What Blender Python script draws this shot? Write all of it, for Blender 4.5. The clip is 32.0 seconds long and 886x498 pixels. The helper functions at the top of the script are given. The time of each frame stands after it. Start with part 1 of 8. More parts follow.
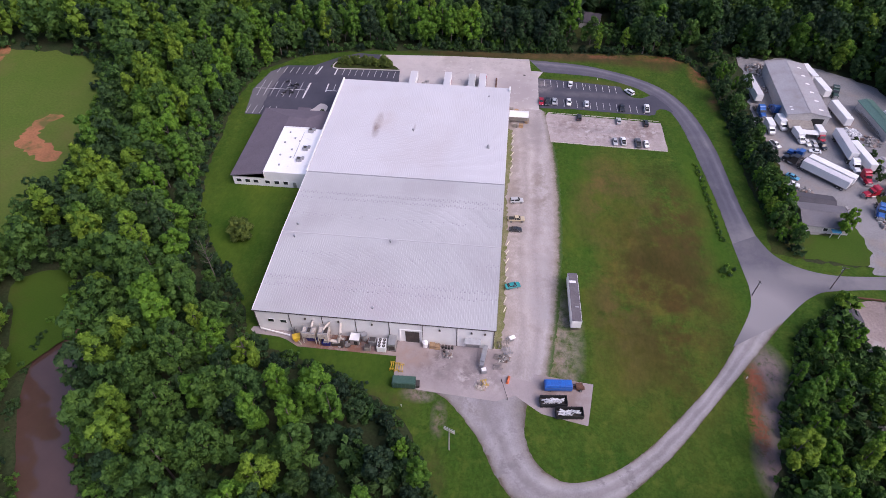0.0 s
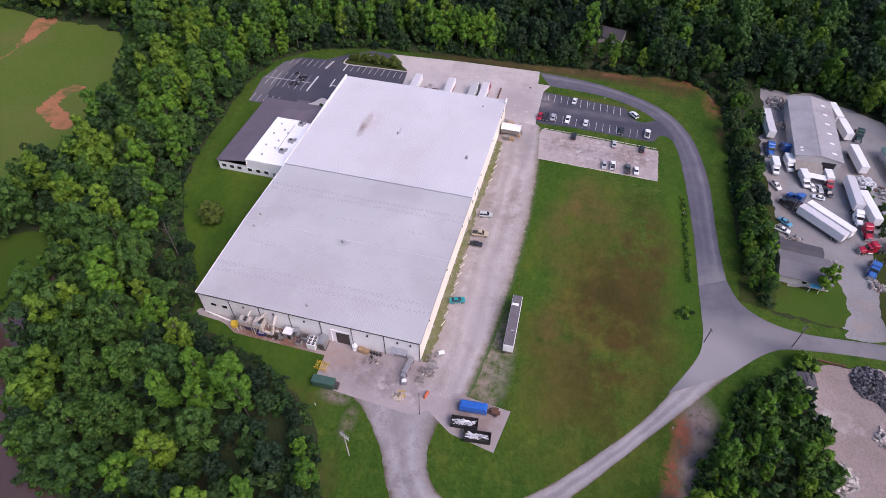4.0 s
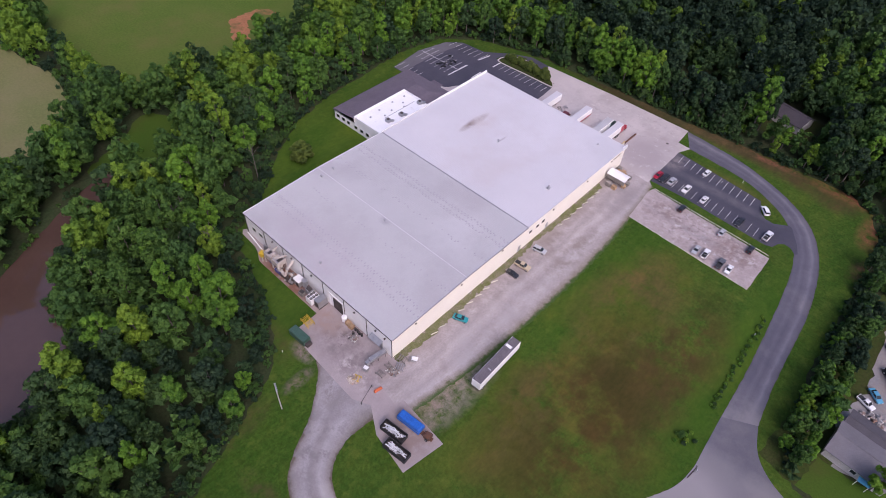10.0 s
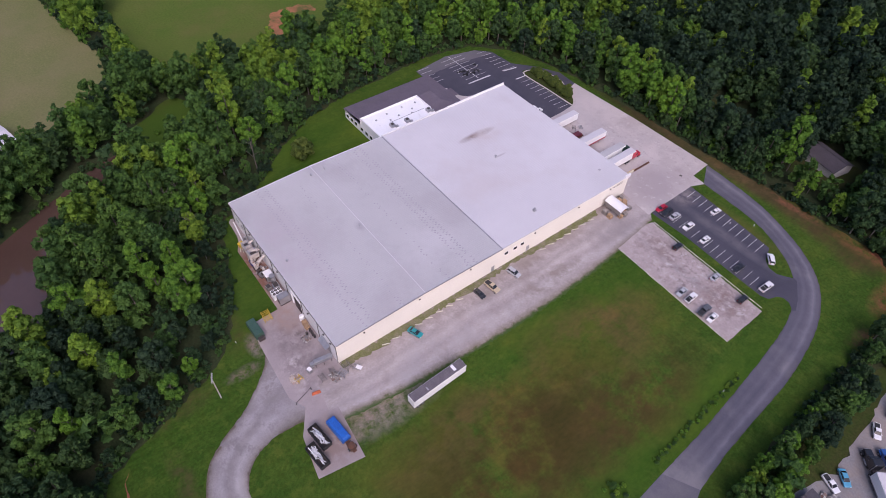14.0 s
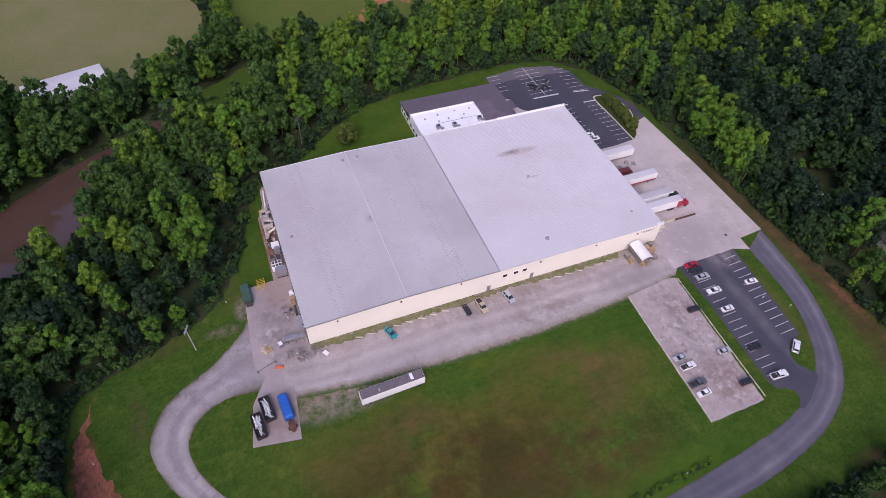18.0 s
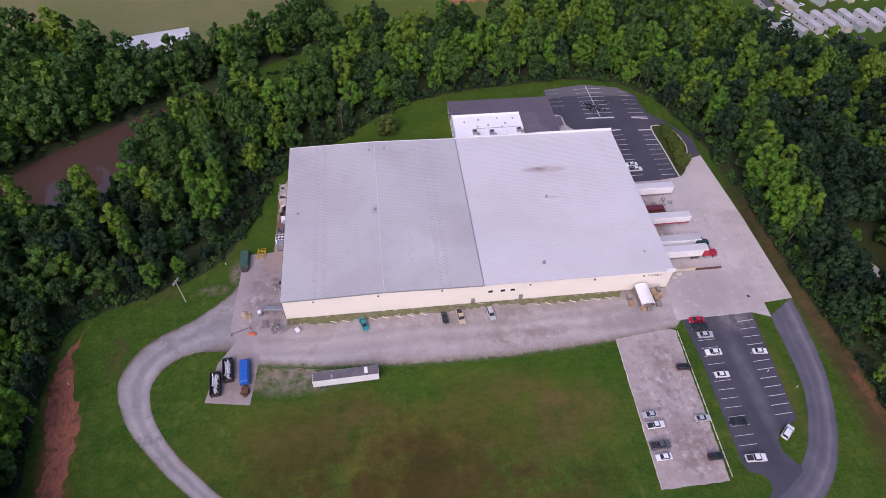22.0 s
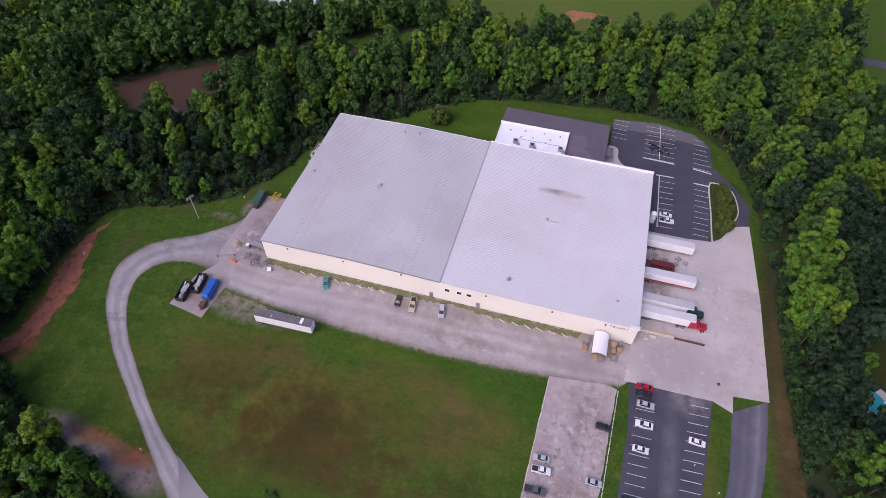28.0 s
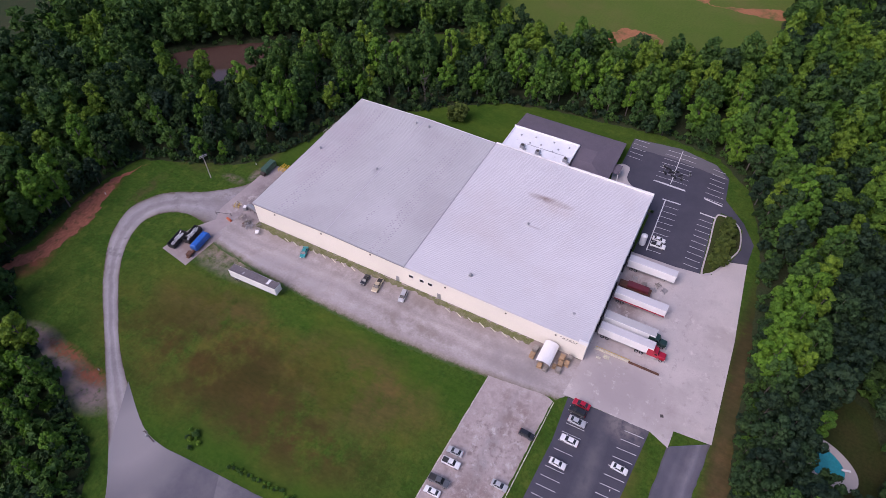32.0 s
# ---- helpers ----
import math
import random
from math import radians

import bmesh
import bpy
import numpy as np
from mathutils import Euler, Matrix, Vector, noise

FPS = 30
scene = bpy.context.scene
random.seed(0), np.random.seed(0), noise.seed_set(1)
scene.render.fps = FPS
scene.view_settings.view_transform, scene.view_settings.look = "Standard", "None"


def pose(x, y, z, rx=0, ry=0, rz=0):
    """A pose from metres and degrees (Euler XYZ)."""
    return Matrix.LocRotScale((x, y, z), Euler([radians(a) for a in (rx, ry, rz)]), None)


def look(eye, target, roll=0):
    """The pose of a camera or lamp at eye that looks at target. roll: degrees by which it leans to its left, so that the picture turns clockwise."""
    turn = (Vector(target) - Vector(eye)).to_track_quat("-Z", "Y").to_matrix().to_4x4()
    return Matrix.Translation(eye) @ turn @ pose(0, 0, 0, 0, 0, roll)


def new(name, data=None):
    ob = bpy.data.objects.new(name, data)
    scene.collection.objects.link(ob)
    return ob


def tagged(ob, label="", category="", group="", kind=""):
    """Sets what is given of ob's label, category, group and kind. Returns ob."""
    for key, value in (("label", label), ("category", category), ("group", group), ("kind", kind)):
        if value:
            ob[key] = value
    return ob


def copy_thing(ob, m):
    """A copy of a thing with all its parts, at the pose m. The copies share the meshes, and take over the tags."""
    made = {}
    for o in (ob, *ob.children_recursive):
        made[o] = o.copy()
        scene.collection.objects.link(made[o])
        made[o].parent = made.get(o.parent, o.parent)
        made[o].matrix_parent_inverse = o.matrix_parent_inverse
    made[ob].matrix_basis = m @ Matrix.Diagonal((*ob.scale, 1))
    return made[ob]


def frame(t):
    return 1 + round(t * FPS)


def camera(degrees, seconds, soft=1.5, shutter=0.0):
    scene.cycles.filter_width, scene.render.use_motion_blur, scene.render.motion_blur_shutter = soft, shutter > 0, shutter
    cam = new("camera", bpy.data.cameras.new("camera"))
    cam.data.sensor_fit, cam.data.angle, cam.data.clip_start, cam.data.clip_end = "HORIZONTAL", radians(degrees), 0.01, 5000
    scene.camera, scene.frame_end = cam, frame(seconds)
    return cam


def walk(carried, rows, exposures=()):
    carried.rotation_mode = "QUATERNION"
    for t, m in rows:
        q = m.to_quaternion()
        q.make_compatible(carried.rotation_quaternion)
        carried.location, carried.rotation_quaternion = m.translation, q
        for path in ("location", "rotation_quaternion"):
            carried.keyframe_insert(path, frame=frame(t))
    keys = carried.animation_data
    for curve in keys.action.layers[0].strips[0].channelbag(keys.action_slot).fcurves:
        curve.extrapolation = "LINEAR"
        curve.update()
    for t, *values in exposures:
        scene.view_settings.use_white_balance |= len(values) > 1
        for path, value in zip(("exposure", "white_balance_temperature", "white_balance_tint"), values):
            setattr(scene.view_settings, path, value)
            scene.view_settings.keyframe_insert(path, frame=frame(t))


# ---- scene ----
# seconds, stops, kelvin, tint
EXPOSURES = [(0.0, 0.42, 6160, 27), (4.5, 0.42, 6160, 27), (7.0, 0.30, 6150, 28), (9.0, 0.26, 6130, 29), (13.0, 0.18, 6110, 30), (16.0, 0.11, 6100, 31), (20.0, 0.13, 6080, 31), (32.0, 0.13, 6040, 31)]
cam = camera(71.96, 32.0, 0.85)
# seconds, eye in metres, then yaw, pitch and roll in degrees
PATH = [
    (0.0, -3.21, -86.48, 128.90, 6.19, -47.08, -0.11),
    (0.5, 0.86, -85.38, 129.53, 6.43, -47.19, -0.61),
    (1.0, 4.95, -84.22, 130.19, 6.68, -47.33, -1.15),
    (1.5, 8.97, -83.08, 130.76, 6.84, -47.51, -1.55),
    (2.0, 13.03, -82.07, 131.04, 7.17, -47.61, -1.90),
    (2.5, 17.05, -81.05, 131.23, 7.70, -47.63, -2.18),
    (3.0, 21.04, -80.09, 131.39, 8.81, -47.63, -2.14),
    (3.5, 24.33, -79.10, 131.44, 11.87, -47.53, -1.30),
    (4.0, 27.15, -77.96, 131.26, 15.28, -47.45, -0.05),
    (4.5, 29.76, -76.79, 131.07, 18.43, -47.49, 0.92),
    (6.5, 41.45, -70.01, 130.57, 26.56, -47.54, 2.39),
    (7.0, 44.54, -67.86, 130.59, 27.32, -47.58, 1.99),
    (7.5, 47.81, -65.63, 130.79, 27.76, -47.53, 1.35),
    (8.0, 50.70, -63.63, 131.26, 29.08, -47.71, 1.39),
    (8.5, 53.13, -61.68, 131.42, 32.22, -47.80, 2.42),
    (9.0, 55.36, -59.59, 131.62, 35.14, -47.91, 3.27),
    (9.5, 57.57, -57.26, 131.76, 37.67, -48.06, 3.77),
    (10.0, 60.05, -55.01, 131.63, 40.01, -48.06, 4.00),
    (10.5, 62.34, -52.50, 131.67, 42.42, -48.13, 4.27),
    (11.0, 64.40, -49.96, 131.77, 44.81, -48.26, 4.56),
    (11.5, 66.43, -47.14, 131.96, 46.83, -48.32, 4.81),
    (12.0, 68.54, -43.98, 132.22, 48.28, -48.38, 4.61),
    (12.5, 70.86, -40.44, 132.72, 49.04, -48.48, 3.91),
    (13.0, 72.91, -36.86, 133.42, 49.65, -48.57, 3.30),
    (13.5, 74.73, -33.79, 134.31, 49.98, -48.67, 2.92),
    (15.5, 82.33, -19.71, 135.20, 56.43, -48.88, 2.36),
    (16.0, 83.64, -16.68, 135.66, 58.74, -49.03, 2.88),
    (16.5, 84.94, -13.38, 136.09, 61.11, -49.13, 3.22),
    (17.0, 86.35, -10.06, 136.41, 63.16, -49.17, 3.31),
    (17.5, 87.76, -6.45, 136.68, 64.60, -49.23, 3.05),
    (18.0, 89.04, -2.88, 136.98, 66.32, -49.37, 2.95),
    (18.5, 90.22, 0.49, 137.09, 69.21, -49.49, 3.40),
    (19.0, 91.08, 3.94, 137.44, 72.05, -49.60, 3.70),
    (19.5, 91.93, 7.15, 137.48, 74.74, -49.73, 4.06),
    (20.0, 92.82, 10.64, 137.52, 77.18, -49.78, 4.23),
    (20.5, 93.56, 14.83, 137.66, 78.71, -49.80, 3.63),
    (21.0, 94.05, 19.15, 137.91, 79.82, -49.88, 3.01),
    (21.5, 94.55, 23.52, 138.17, 80.71, -50.00, 2.42),
    (22.0, 95.01, 28.09, 138.47, 81.78, -49.95, 1.91),
    (22.5, 95.28, 33.00, 139.03, 82.62, -50.09, 1.16),
    (23.0, 95.58, 38.07, 139.54, 83.30, -50.18, 0.35),
    (23.5, 95.83, 42.78, 139.87, 84.05, -50.17, -0.36),
    (24.0, 96.00, 46.98, 140.06, 86.14, -50.25, -0.28),
    (24.5, 96.36, 50.81, 140.16, 88.98, -50.19, 0.24),
    (25.0, 96.52, 54.89, 140.26, 91.46, -50.11, 0.51),
    (25.5, 96.62, 58.78, 140.62, 93.60, -50.22, 0.73),
    (27.5, 96.00, 75.99, 140.14, 102.31, -50.03, 0.52),
    (28.0, 95.70, 79.85, 140.16, 105.22, -50.00, 0.85),
    (28.5, 94.94, 84.28, 140.25, 107.64, -49.92, 0.66),
    (29.0, 93.98, 89.03, 139.96, 109.24, -49.86, 0.01),
    (29.5, 92.78, 93.81, 139.62, 110.49, -49.75, -0.69),
    (30.0, 91.55, 98.73, 139.32, 111.60, -49.61, -1.57),
    (30.5, 90.37, 103.65, 138.93, 112.63, -49.46, -2.35),
    (31.0, 89.49, 108.11, 138.59, 114.26, -49.34, -2.49),
    (31.5, 89.30, 111.25, 138.35, 116.44, -49.05, -1.52),
    (32.0, 89.41, 113.37, 138.15, 118.25, -48.87, -0.18),
]


def aim(x, y, z, yaw, pitch, roll):
    a, b = radians(yaw), radians(pitch)
    return look((x, y, z), (x - math.sin(a) * math.cos(b), y + math.cos(a) * math.cos(b), z + math.sin(b)), roll)


walk(cam, [(t, aim(*row)) for t, *row in PATH], EXPOSURES)

# ---- world and light: a high, thin overcast in the evening ----
world = bpy.data.worlds.new("world")
scene.world = world
world.use_nodes = True
wn = world.node_tree.nodes
sky = wn.new("ShaderNodeTexSky")
sky.sky_type = "NISHITA"
sky.sun_disc = False
sky.sun_elevation = radians(38)
sky.sun_rotation = radians(115)
sky.air_density, sky.dust_density, sky.ozone_density = 1.0, 3.0, 1.0
wn["Background"].inputs["Strength"].default_value = 0.150
world.node_tree.links.new(sky.outputs["Color"], wn["Background"].inputs["Color"])
sun = new("sun", bpy.data.lights.new("sun", "SUN"))
sun.data.energy, sun.data.angle, sun.data.color = 1.5, radians(35), (1.0, 0.95, 0.9)
sun.matrix_world = look((84, -48, 140), (0, 0, 0))

# ---- materials ----
def ramp(nodes, links, fac, stops):
    r = nodes.new("ShaderNodeValToRGB")
    els = r.color_ramp.elements
    while len(els) < len(stops):
        els.new(0.5)
    for el, (pos, col) in zip(els, stops):
        el.position, el.color = pos, (*col, 1)
    links.new(fac, r.inputs["Fac"])
    return r.outputs["Color"]


def noise_tex(nodes, links, coord, scale, detail=6, rough=0.6, stretch=None):
    n = nodes.new("ShaderNodeTexNoise")
    n.inputs["Scale"].default_value, n.inputs["Detail"].default_value, n.inputs["Roughness"].default_value = scale, detail, rough
    if stretch:
        m = nodes.new("ShaderNodeMapping")
        m.inputs["Scale"].default_value = stretch
        links.new(coord, m.inputs["Vector"])
        coord = m.outputs["Vector"]
    links.new(coord, n.inputs["Vector"])
    return n.outputs["Fac"]


def mix(nodes, links, fac, a, b, mode="MIX"):
    m = nodes.new("ShaderNodeMix")
    m.data_type, m.blend_type = "RGBA", mode
    for sock, v in ((m.inputs[0], fac), (m.inputs[6], a), (m.inputs[7], b)):
        if isinstance(v, (int, float)):
            sock.default_value = v
        elif isinstance(v, tuple):
            sock.default_value = (*v, 1)
        else:
            links.new(v, sock)
    return m.outputs[2]


def surface(name, col, col2=None, scale=0.4, fine=6.0, rough=0.85, metal=0.0, bump=0.15, bump_scale=None, stretch=None,
            dirt=None, dirt_scale=0.08, dirt_range=(0.5, 0.75), fine_amount=0.25, vary=0.0, coat=0.0, spec=0.5, big_rough=0.6):
    """A node material: two noises mix col and col2, a third lays on stains of their own shape, and relief comes from the fine one."""
    m = bpy.data.materials.new(name)
    m.use_nodes = True
    nodes, links = m.node_tree.nodes, m.node_tree.links
    b = nodes["Principled BSDF"]
    b.inputs["Roughness"].default_value, b.inputs["Metallic"].default_value = rough, metal
    b.inputs["Coat Weight"].default_value = coat
    b.inputs["Specular IOR Level"].default_value = spec
    geo = nodes.new("ShaderNodeNewGeometry")
    pos = geo.outputs["Position"]
    col2 = col2 or tuple(c * 0.8 for c in col)
    big = noise_tex(nodes, links, pos, scale, 8, big_rough, stretch)
    c = ramp(nodes, links, big, [(0.3, col), (0.7, col2)])
    small = noise_tex(nodes, links, pos, fine, 4, 0.7, stretch)
    shade = ramp(nodes, links, small, [(0.25, (1 - fine_amount,) * 3), (0.75, (1 + fine_amount,) * 3)])
    c = mix(nodes, links, 1.0, c, shade, "MULTIPLY")
    if dirt:
        d = noise_tex(nodes, links, pos, dirt_scale, 8, 0.65)
        f = ramp(nodes, links, d, [(dirt_range[0], (0, 0, 0)), (dirt_range[1], (1, 1, 1))])
        c = mix(nodes, links, f, c, dirt)
    if vary:
        info = nodes.new("ShaderNodeObjectInfo")
        f = ramp(nodes, links, info.outputs["Random"], [(0.0, (1 - vary,) * 3), (1.0, (1 + vary,) * 3)])
        c = mix(nodes, links, 1.0, c, f, "MULTIPLY")
    links.new(c, b.inputs["Base Color"])
    if bump:
        bp = nodes.new("ShaderNodeBump")
        bp.inputs["Strength"].default_value, bp.inputs["Distance"].default_value = bump, 0.05
        links.new(noise_tex(nodes, links, pos, bump_scale or fine, 3, 0.7, stretch), bp.inputs["Height"])
        links.new(bp.outputs["Normal"], b.inputs["Normal"])
    return m


def leaf_material(name, stops, attribute=False):
    """Foliage: each tree has its own green, each spray and each leaf varies round it, and some light passes through."""
    m = bpy.data.materials.new(name)
    m.use_nodes = True
    nodes, links = m.node_tree.nodes, m.node_tree.links
    b = nodes["Principled BSDF"]
    b.inputs["Roughness"].default_value = 0.62
    b.inputs["Specular IOR Level"].default_value = 0.14
    geo = nodes.new("ShaderNodeNewGeometry")
    if attribute:
        at = nodes.new("ShaderNodeAttribute")
        at.attribute_name = "tint"
        own = at.outputs["Fac"]
    else:
        own = nodes.new("ShaderNodeObjectInfo").outputs["Random"]
    c = ramp(nodes, links, own, stops)
    tone = nodes.new("ShaderNodeAttribute")
    tone.attribute_name = "tone"
    f = ramp(nodes, links, tone.outputs["Fac"], [(0.0, (0.74, 0.80, 0.86)), (0.5, (1.0, 1.0, 1.0)), (1.0, (1.30, 1.22, 1.05))])
    c = mix(nodes, links, 1.0, c, f, "MULTIPLY")
    f = ramp(nodes, links, geo.outputs["Random Per Island"], [(0.0, (0.84, 0.86, 0.88)), (0.6, (1.0, 1.0, 1.0)), (1.0, (1.16, 1.13, 1.05))])
    c = mix(nodes, links, 1.0, c, f, "MULTIPLY")
    links.new(c, b.inputs["Base Color"])
    thin = nodes.new("ShaderNodeBsdfTranslucent")
    links.new(c, thin.inputs["Color"])
    both = nodes.new("ShaderNodeMixShader")
    both.inputs[0].default_value = 0.32
    links.new(b.outputs[0], both.inputs[1])
    links.new(thin.outputs[0], both.inputs[2])
    links.new(both.outputs[0], nodes["Material Output"].inputs["Surface"])
    return m


DARK_STOPS = [(0.0, (0.033, 0.071, 0.030)), (1.0, (0.050, 0.099, 0.029))]
MID_STOPS = [(0.0, (0.050, 0.112, 0.030)), (1.0, (0.074, 0.152, 0.030))]
BRIGHT_STOPS = [(0.0, (0.080, 0.180, 0.026)), (0.75, (0.115, 0.245, 0.026)), (1.0, (0.150, 0.245, 0.028))]
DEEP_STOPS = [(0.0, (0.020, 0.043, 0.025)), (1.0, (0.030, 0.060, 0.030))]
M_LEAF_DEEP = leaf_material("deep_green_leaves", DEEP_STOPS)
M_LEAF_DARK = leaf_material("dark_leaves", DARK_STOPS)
M_LEAF_MID = leaf_material("green_leaves", MID_STOPS)
M_LEAF_BRIGHT = leaf_material("light_leaves", BRIGHT_STOPS)
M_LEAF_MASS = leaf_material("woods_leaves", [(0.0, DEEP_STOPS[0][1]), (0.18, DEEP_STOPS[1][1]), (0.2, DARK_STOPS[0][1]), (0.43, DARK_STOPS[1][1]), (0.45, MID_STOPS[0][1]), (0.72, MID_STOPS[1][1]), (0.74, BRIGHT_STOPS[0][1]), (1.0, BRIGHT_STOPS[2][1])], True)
M_BARK = surface("bark", (0.13, 0.115, 0.10), (0.075, 0.065, 0.055), 1.0, 9.0, 0.9, bump=0.4)
M_FLOOR = surface("forest_floor", (0.026, 0.046, 0.017), (0.042, 0.044, 0.022), 0.15, 1.5, 0.95, spec=0.1, bump=0.5, fine_amount=0.4)
M_LAWN = surface("mown_grass", (0.038, 0.082, 0.009), (0.056, 0.094, 0.013), 0.045, 2.5, 0.9, spec=0.1, bump=0.3, fine_amount=0.22,
                 dirt=(0.070, 0.066, 0.020), dirt_scale=0.028, dirt_range=(0.5, 0.72))
M_FIELD = surface("pasture_grass", (0.125, 0.148, 0.050), (0.170, 0.162, 0.070), 0.035, 1.2, 0.95, spec=0.1, bump=0.3, fine_amount=0.2,
                  dirt=(0.20, 0.17, 0.09), dirt_scale=0.02, dirt_range=(0.45, 0.75))
M_ASPHALT = surface("road_asphalt", (0.100, 0.096, 0.118), (0.130, 0.124, 0.143), 0.12, 5.0, 0.9, spec=0.25, bump=0.2, fine_amount=0.12,
                    dirt=(0.20, 0.185, 0.185), dirt_scale=0.05, dirt_range=(0.5, 0.8))
M_BLACKTOP = surface("sealed_asphalt", (0.042, 0.041, 0.060), (0.066, 0.062, 0.082), 0.1, 6.0, 0.85, bump=0.15, fine_amount=0.12,
                     dirt=(0.085, 0.08, 0.085), dirt_scale=0.05, dirt_range=(0.55, 0.8))
M_OLDTOP = surface("faded_asphalt", (0.105, 0.10, 0.115), (0.13, 0.12, 0.135), 0.1, 6.0, 0.9, bump=0.15, fine_amount=0.12)
M_CONCRETE = surface("yard_concrete", (0.50, 0.445, 0.425), (0.42, 0.375, 0.365), 0.09, 4.0, 0.85, bump=0.1, fine_amount=0.06,
                     dirt=(0.34, 0.29, 0.275), dirt_scale=0.06, dirt_range=(0.5, 0.75))
M_CLAY = surface("red_clay", (0.34, 0.125, 0.078), (0.22, 0.088, 0.055), 0.5, 1.6, 0.95, spec=0.1, bump=0.6, fine_amount=0.35, stretch=(0.45, 1.0, 1.0), big_rough=0.75,
                 dirt=(0.085, 0.062, 0.026), dirt_scale=0.3, dirt_range=(0.54, 0.66))
M_ROOF_NEW = surface("bare_metal_roof", (0.58, 0.56, 0.578), (0.525, 0.508, 0.525), 0.05, 3.0, 0.5, 0.0, bump=0.03, fine_amount=0.04,
                     dirt=(0.50, 0.46, 0.46), dirt_scale=0.04, dirt_range=(0.5, 0.8))
M_ROOF_OLD = surface("weathered_metal_roof", (0.458, 0.447, 0.450), (0.410, 0.402, 0.404), 0.05, 3.0, 0.5, 0.0, bump=0.03, fine_amount=0.05,
                     dirt=(0.375, 0.345, 0.355), dirt_scale=0.05, dirt_range=(0.5, 0.8))
M_CREAM = surface("cream_wall_paint", (0.80, 0.755, 0.66), (0.74, 0.70, 0.615), 0.1, 2.0, 0.7, bump=0.05, fine_amount=0.04)
M_WHITE = surface("white_paint", (0.80, 0.79, 0.78), (0.72, 0.71, 0.71), 0.3, 4.0, 0.55, bump=0.03, fine_amount=0.05)
M_SHINGLE = surface("mauve_shingle", (0.135, 0.110, 0.135), (0.11, 0.092, 0.112), 0.2, 3.0, 0.9, bump=0.3, fine_amount=0.15)
M_MEMBRANE = surface("white_roof_membrane", (0.84, 0.83, 0.84), (0.78, 0.77, 0.78), 0.2, 2.0, 0.6, bump=0.03, fine_amount=0.04,
                     dirt=(0.55, 0.52, 0.5), dirt_scale=0.3, dirt_range=(0.62, 0.8))
M_GLASS = surface("dark_window_glass", (0.03, 0.035, 0.04), (0.02, 0.022, 0.025), 0.5, 2.0, 0.08, bump=0, fine_amount=0.1)
M_BLACK = surface("black_rubber_and_doorway_shade", (0.018, 0.018, 0.02), (0.03, 0.03, 0.03), 1.0, 8.0, 0.7, bump=0.1)
M_STEEL = surface("galvanised_steel", (0.42, 0.42, 0.43), (0.33, 0.33, 0.34), 0.8, 6.0, 0.45, 0.6, bump=0.05, fine_amount=0.1)
M_DARK = surface("dark_steel", (0.055, 0.05, 0.05), (0.09, 0.07, 0.06), 0.8, 5.0, 0.6, 0.3, bump=0.1)
M_RUST = surface("rusty_steel", (0.16, 0.07, 0.04), (0.09, 0.05, 0.035), 0.8, 5.0, 0.85, 0.2, bump=0.2)
M_OLDPOLE = surface("weathered_pole_wood", (0.105, 0.085, 0.085), (0.07, 0.055, 0.055), 0.8, 6.0, 0.9, bump=0.2)
M_WOOD = surface("raw_timber", (0.40, 0.26, 0.14), (0.30, 0.20, 0.12), 0.8, 5.0, 0.85, bump=0.2, vary=0.25)
M_GREYWOOD = surface("weathered_timber", (0.26, 0.235, 0.21), (0.18, 0.16, 0.145), 0.8, 5.0, 0.9, bump=0.2, vary=0.15)
M_STRIPE = surface("road_paint", (0.70, 0.69, 0.69), (0.5, 0.49, 0.5), 0.7, 6.0, 0.8, bump=0.05, fine_amount=0.15)
M_STOP = surface("pale_timber", (0.62, 0.58, 0.47), (0.45, 0.42, 0.33), 0.8, 5.0, 0.9, bump=0.2, vary=0.15)
M_YELLOW = surface("yellow_paint", (0.62, 0.42, 0.03), (0.5, 0.33, 0.03), 0.8, 5.0, 0.5, bump=0.05)
M_GREEN = surface("dark_green_paint", (0.035, 0.085, 0.06), (0.05, 0.10, 0.075), 0.8, 5.0, 0.5, bump=0.05)
M_BLUE = surface("blue_tarp", (0.012, 0.12, 0.46), (0.02, 0.09, 0.36), 0.8, 2.5, 0.45, bump=0.4)
M_ORANGE = surface("orange_plastic", (0.55, 0.13, 0.05), (0.42, 0.10, 0.04), 0.8, 5.0, 0.6, bump=0.05)
M_WATER = surface("muddy_water", (0.088, 0.052, 0.041), (0.072, 0.043, 0.035), 0.05, 0.5, 0.05, spec=0.9, bump=0.03, bump_scale=1.2, fine_amount=0.05)
M_FIELD_GREEN = surface("green_pasture", (0.066, 0.118, 0.016), (0.098, 0.125, 0.026), 0.03, 1.2, 0.95, spec=0.1, bump=0.3, fine_amount=0.2,
                        dirt=(0.125, 0.115, 0.036), dirt_scale=0.02, dirt_range=(0.5, 0.75))
M_GREYGRAVEL = surface("grey_gravel", (0.27, 0.26, 0.265), (0.21, 0.20, 0.20), 0.1, 2.2, 0.95, spec=0.25, bump=0.4, fine_amount=0.2,
                       dirt=(0.30, 0.235, 0.19), dirt_scale=0.06, dirt_range=(0.52, 0.75))
M_LOTGRAVEL = surface("brown_lot_gravel", (0.425, 0.362, 0.350), (0.325, 0.268, 0.257), 0.18, 2.2, 0.95, spec=0.25, bump=0.4, fine_amount=0.18,
                      dirt=(0.22, 0.17, 0.15), dirt_scale=0.12, dirt_range=(0.55, 0.72))
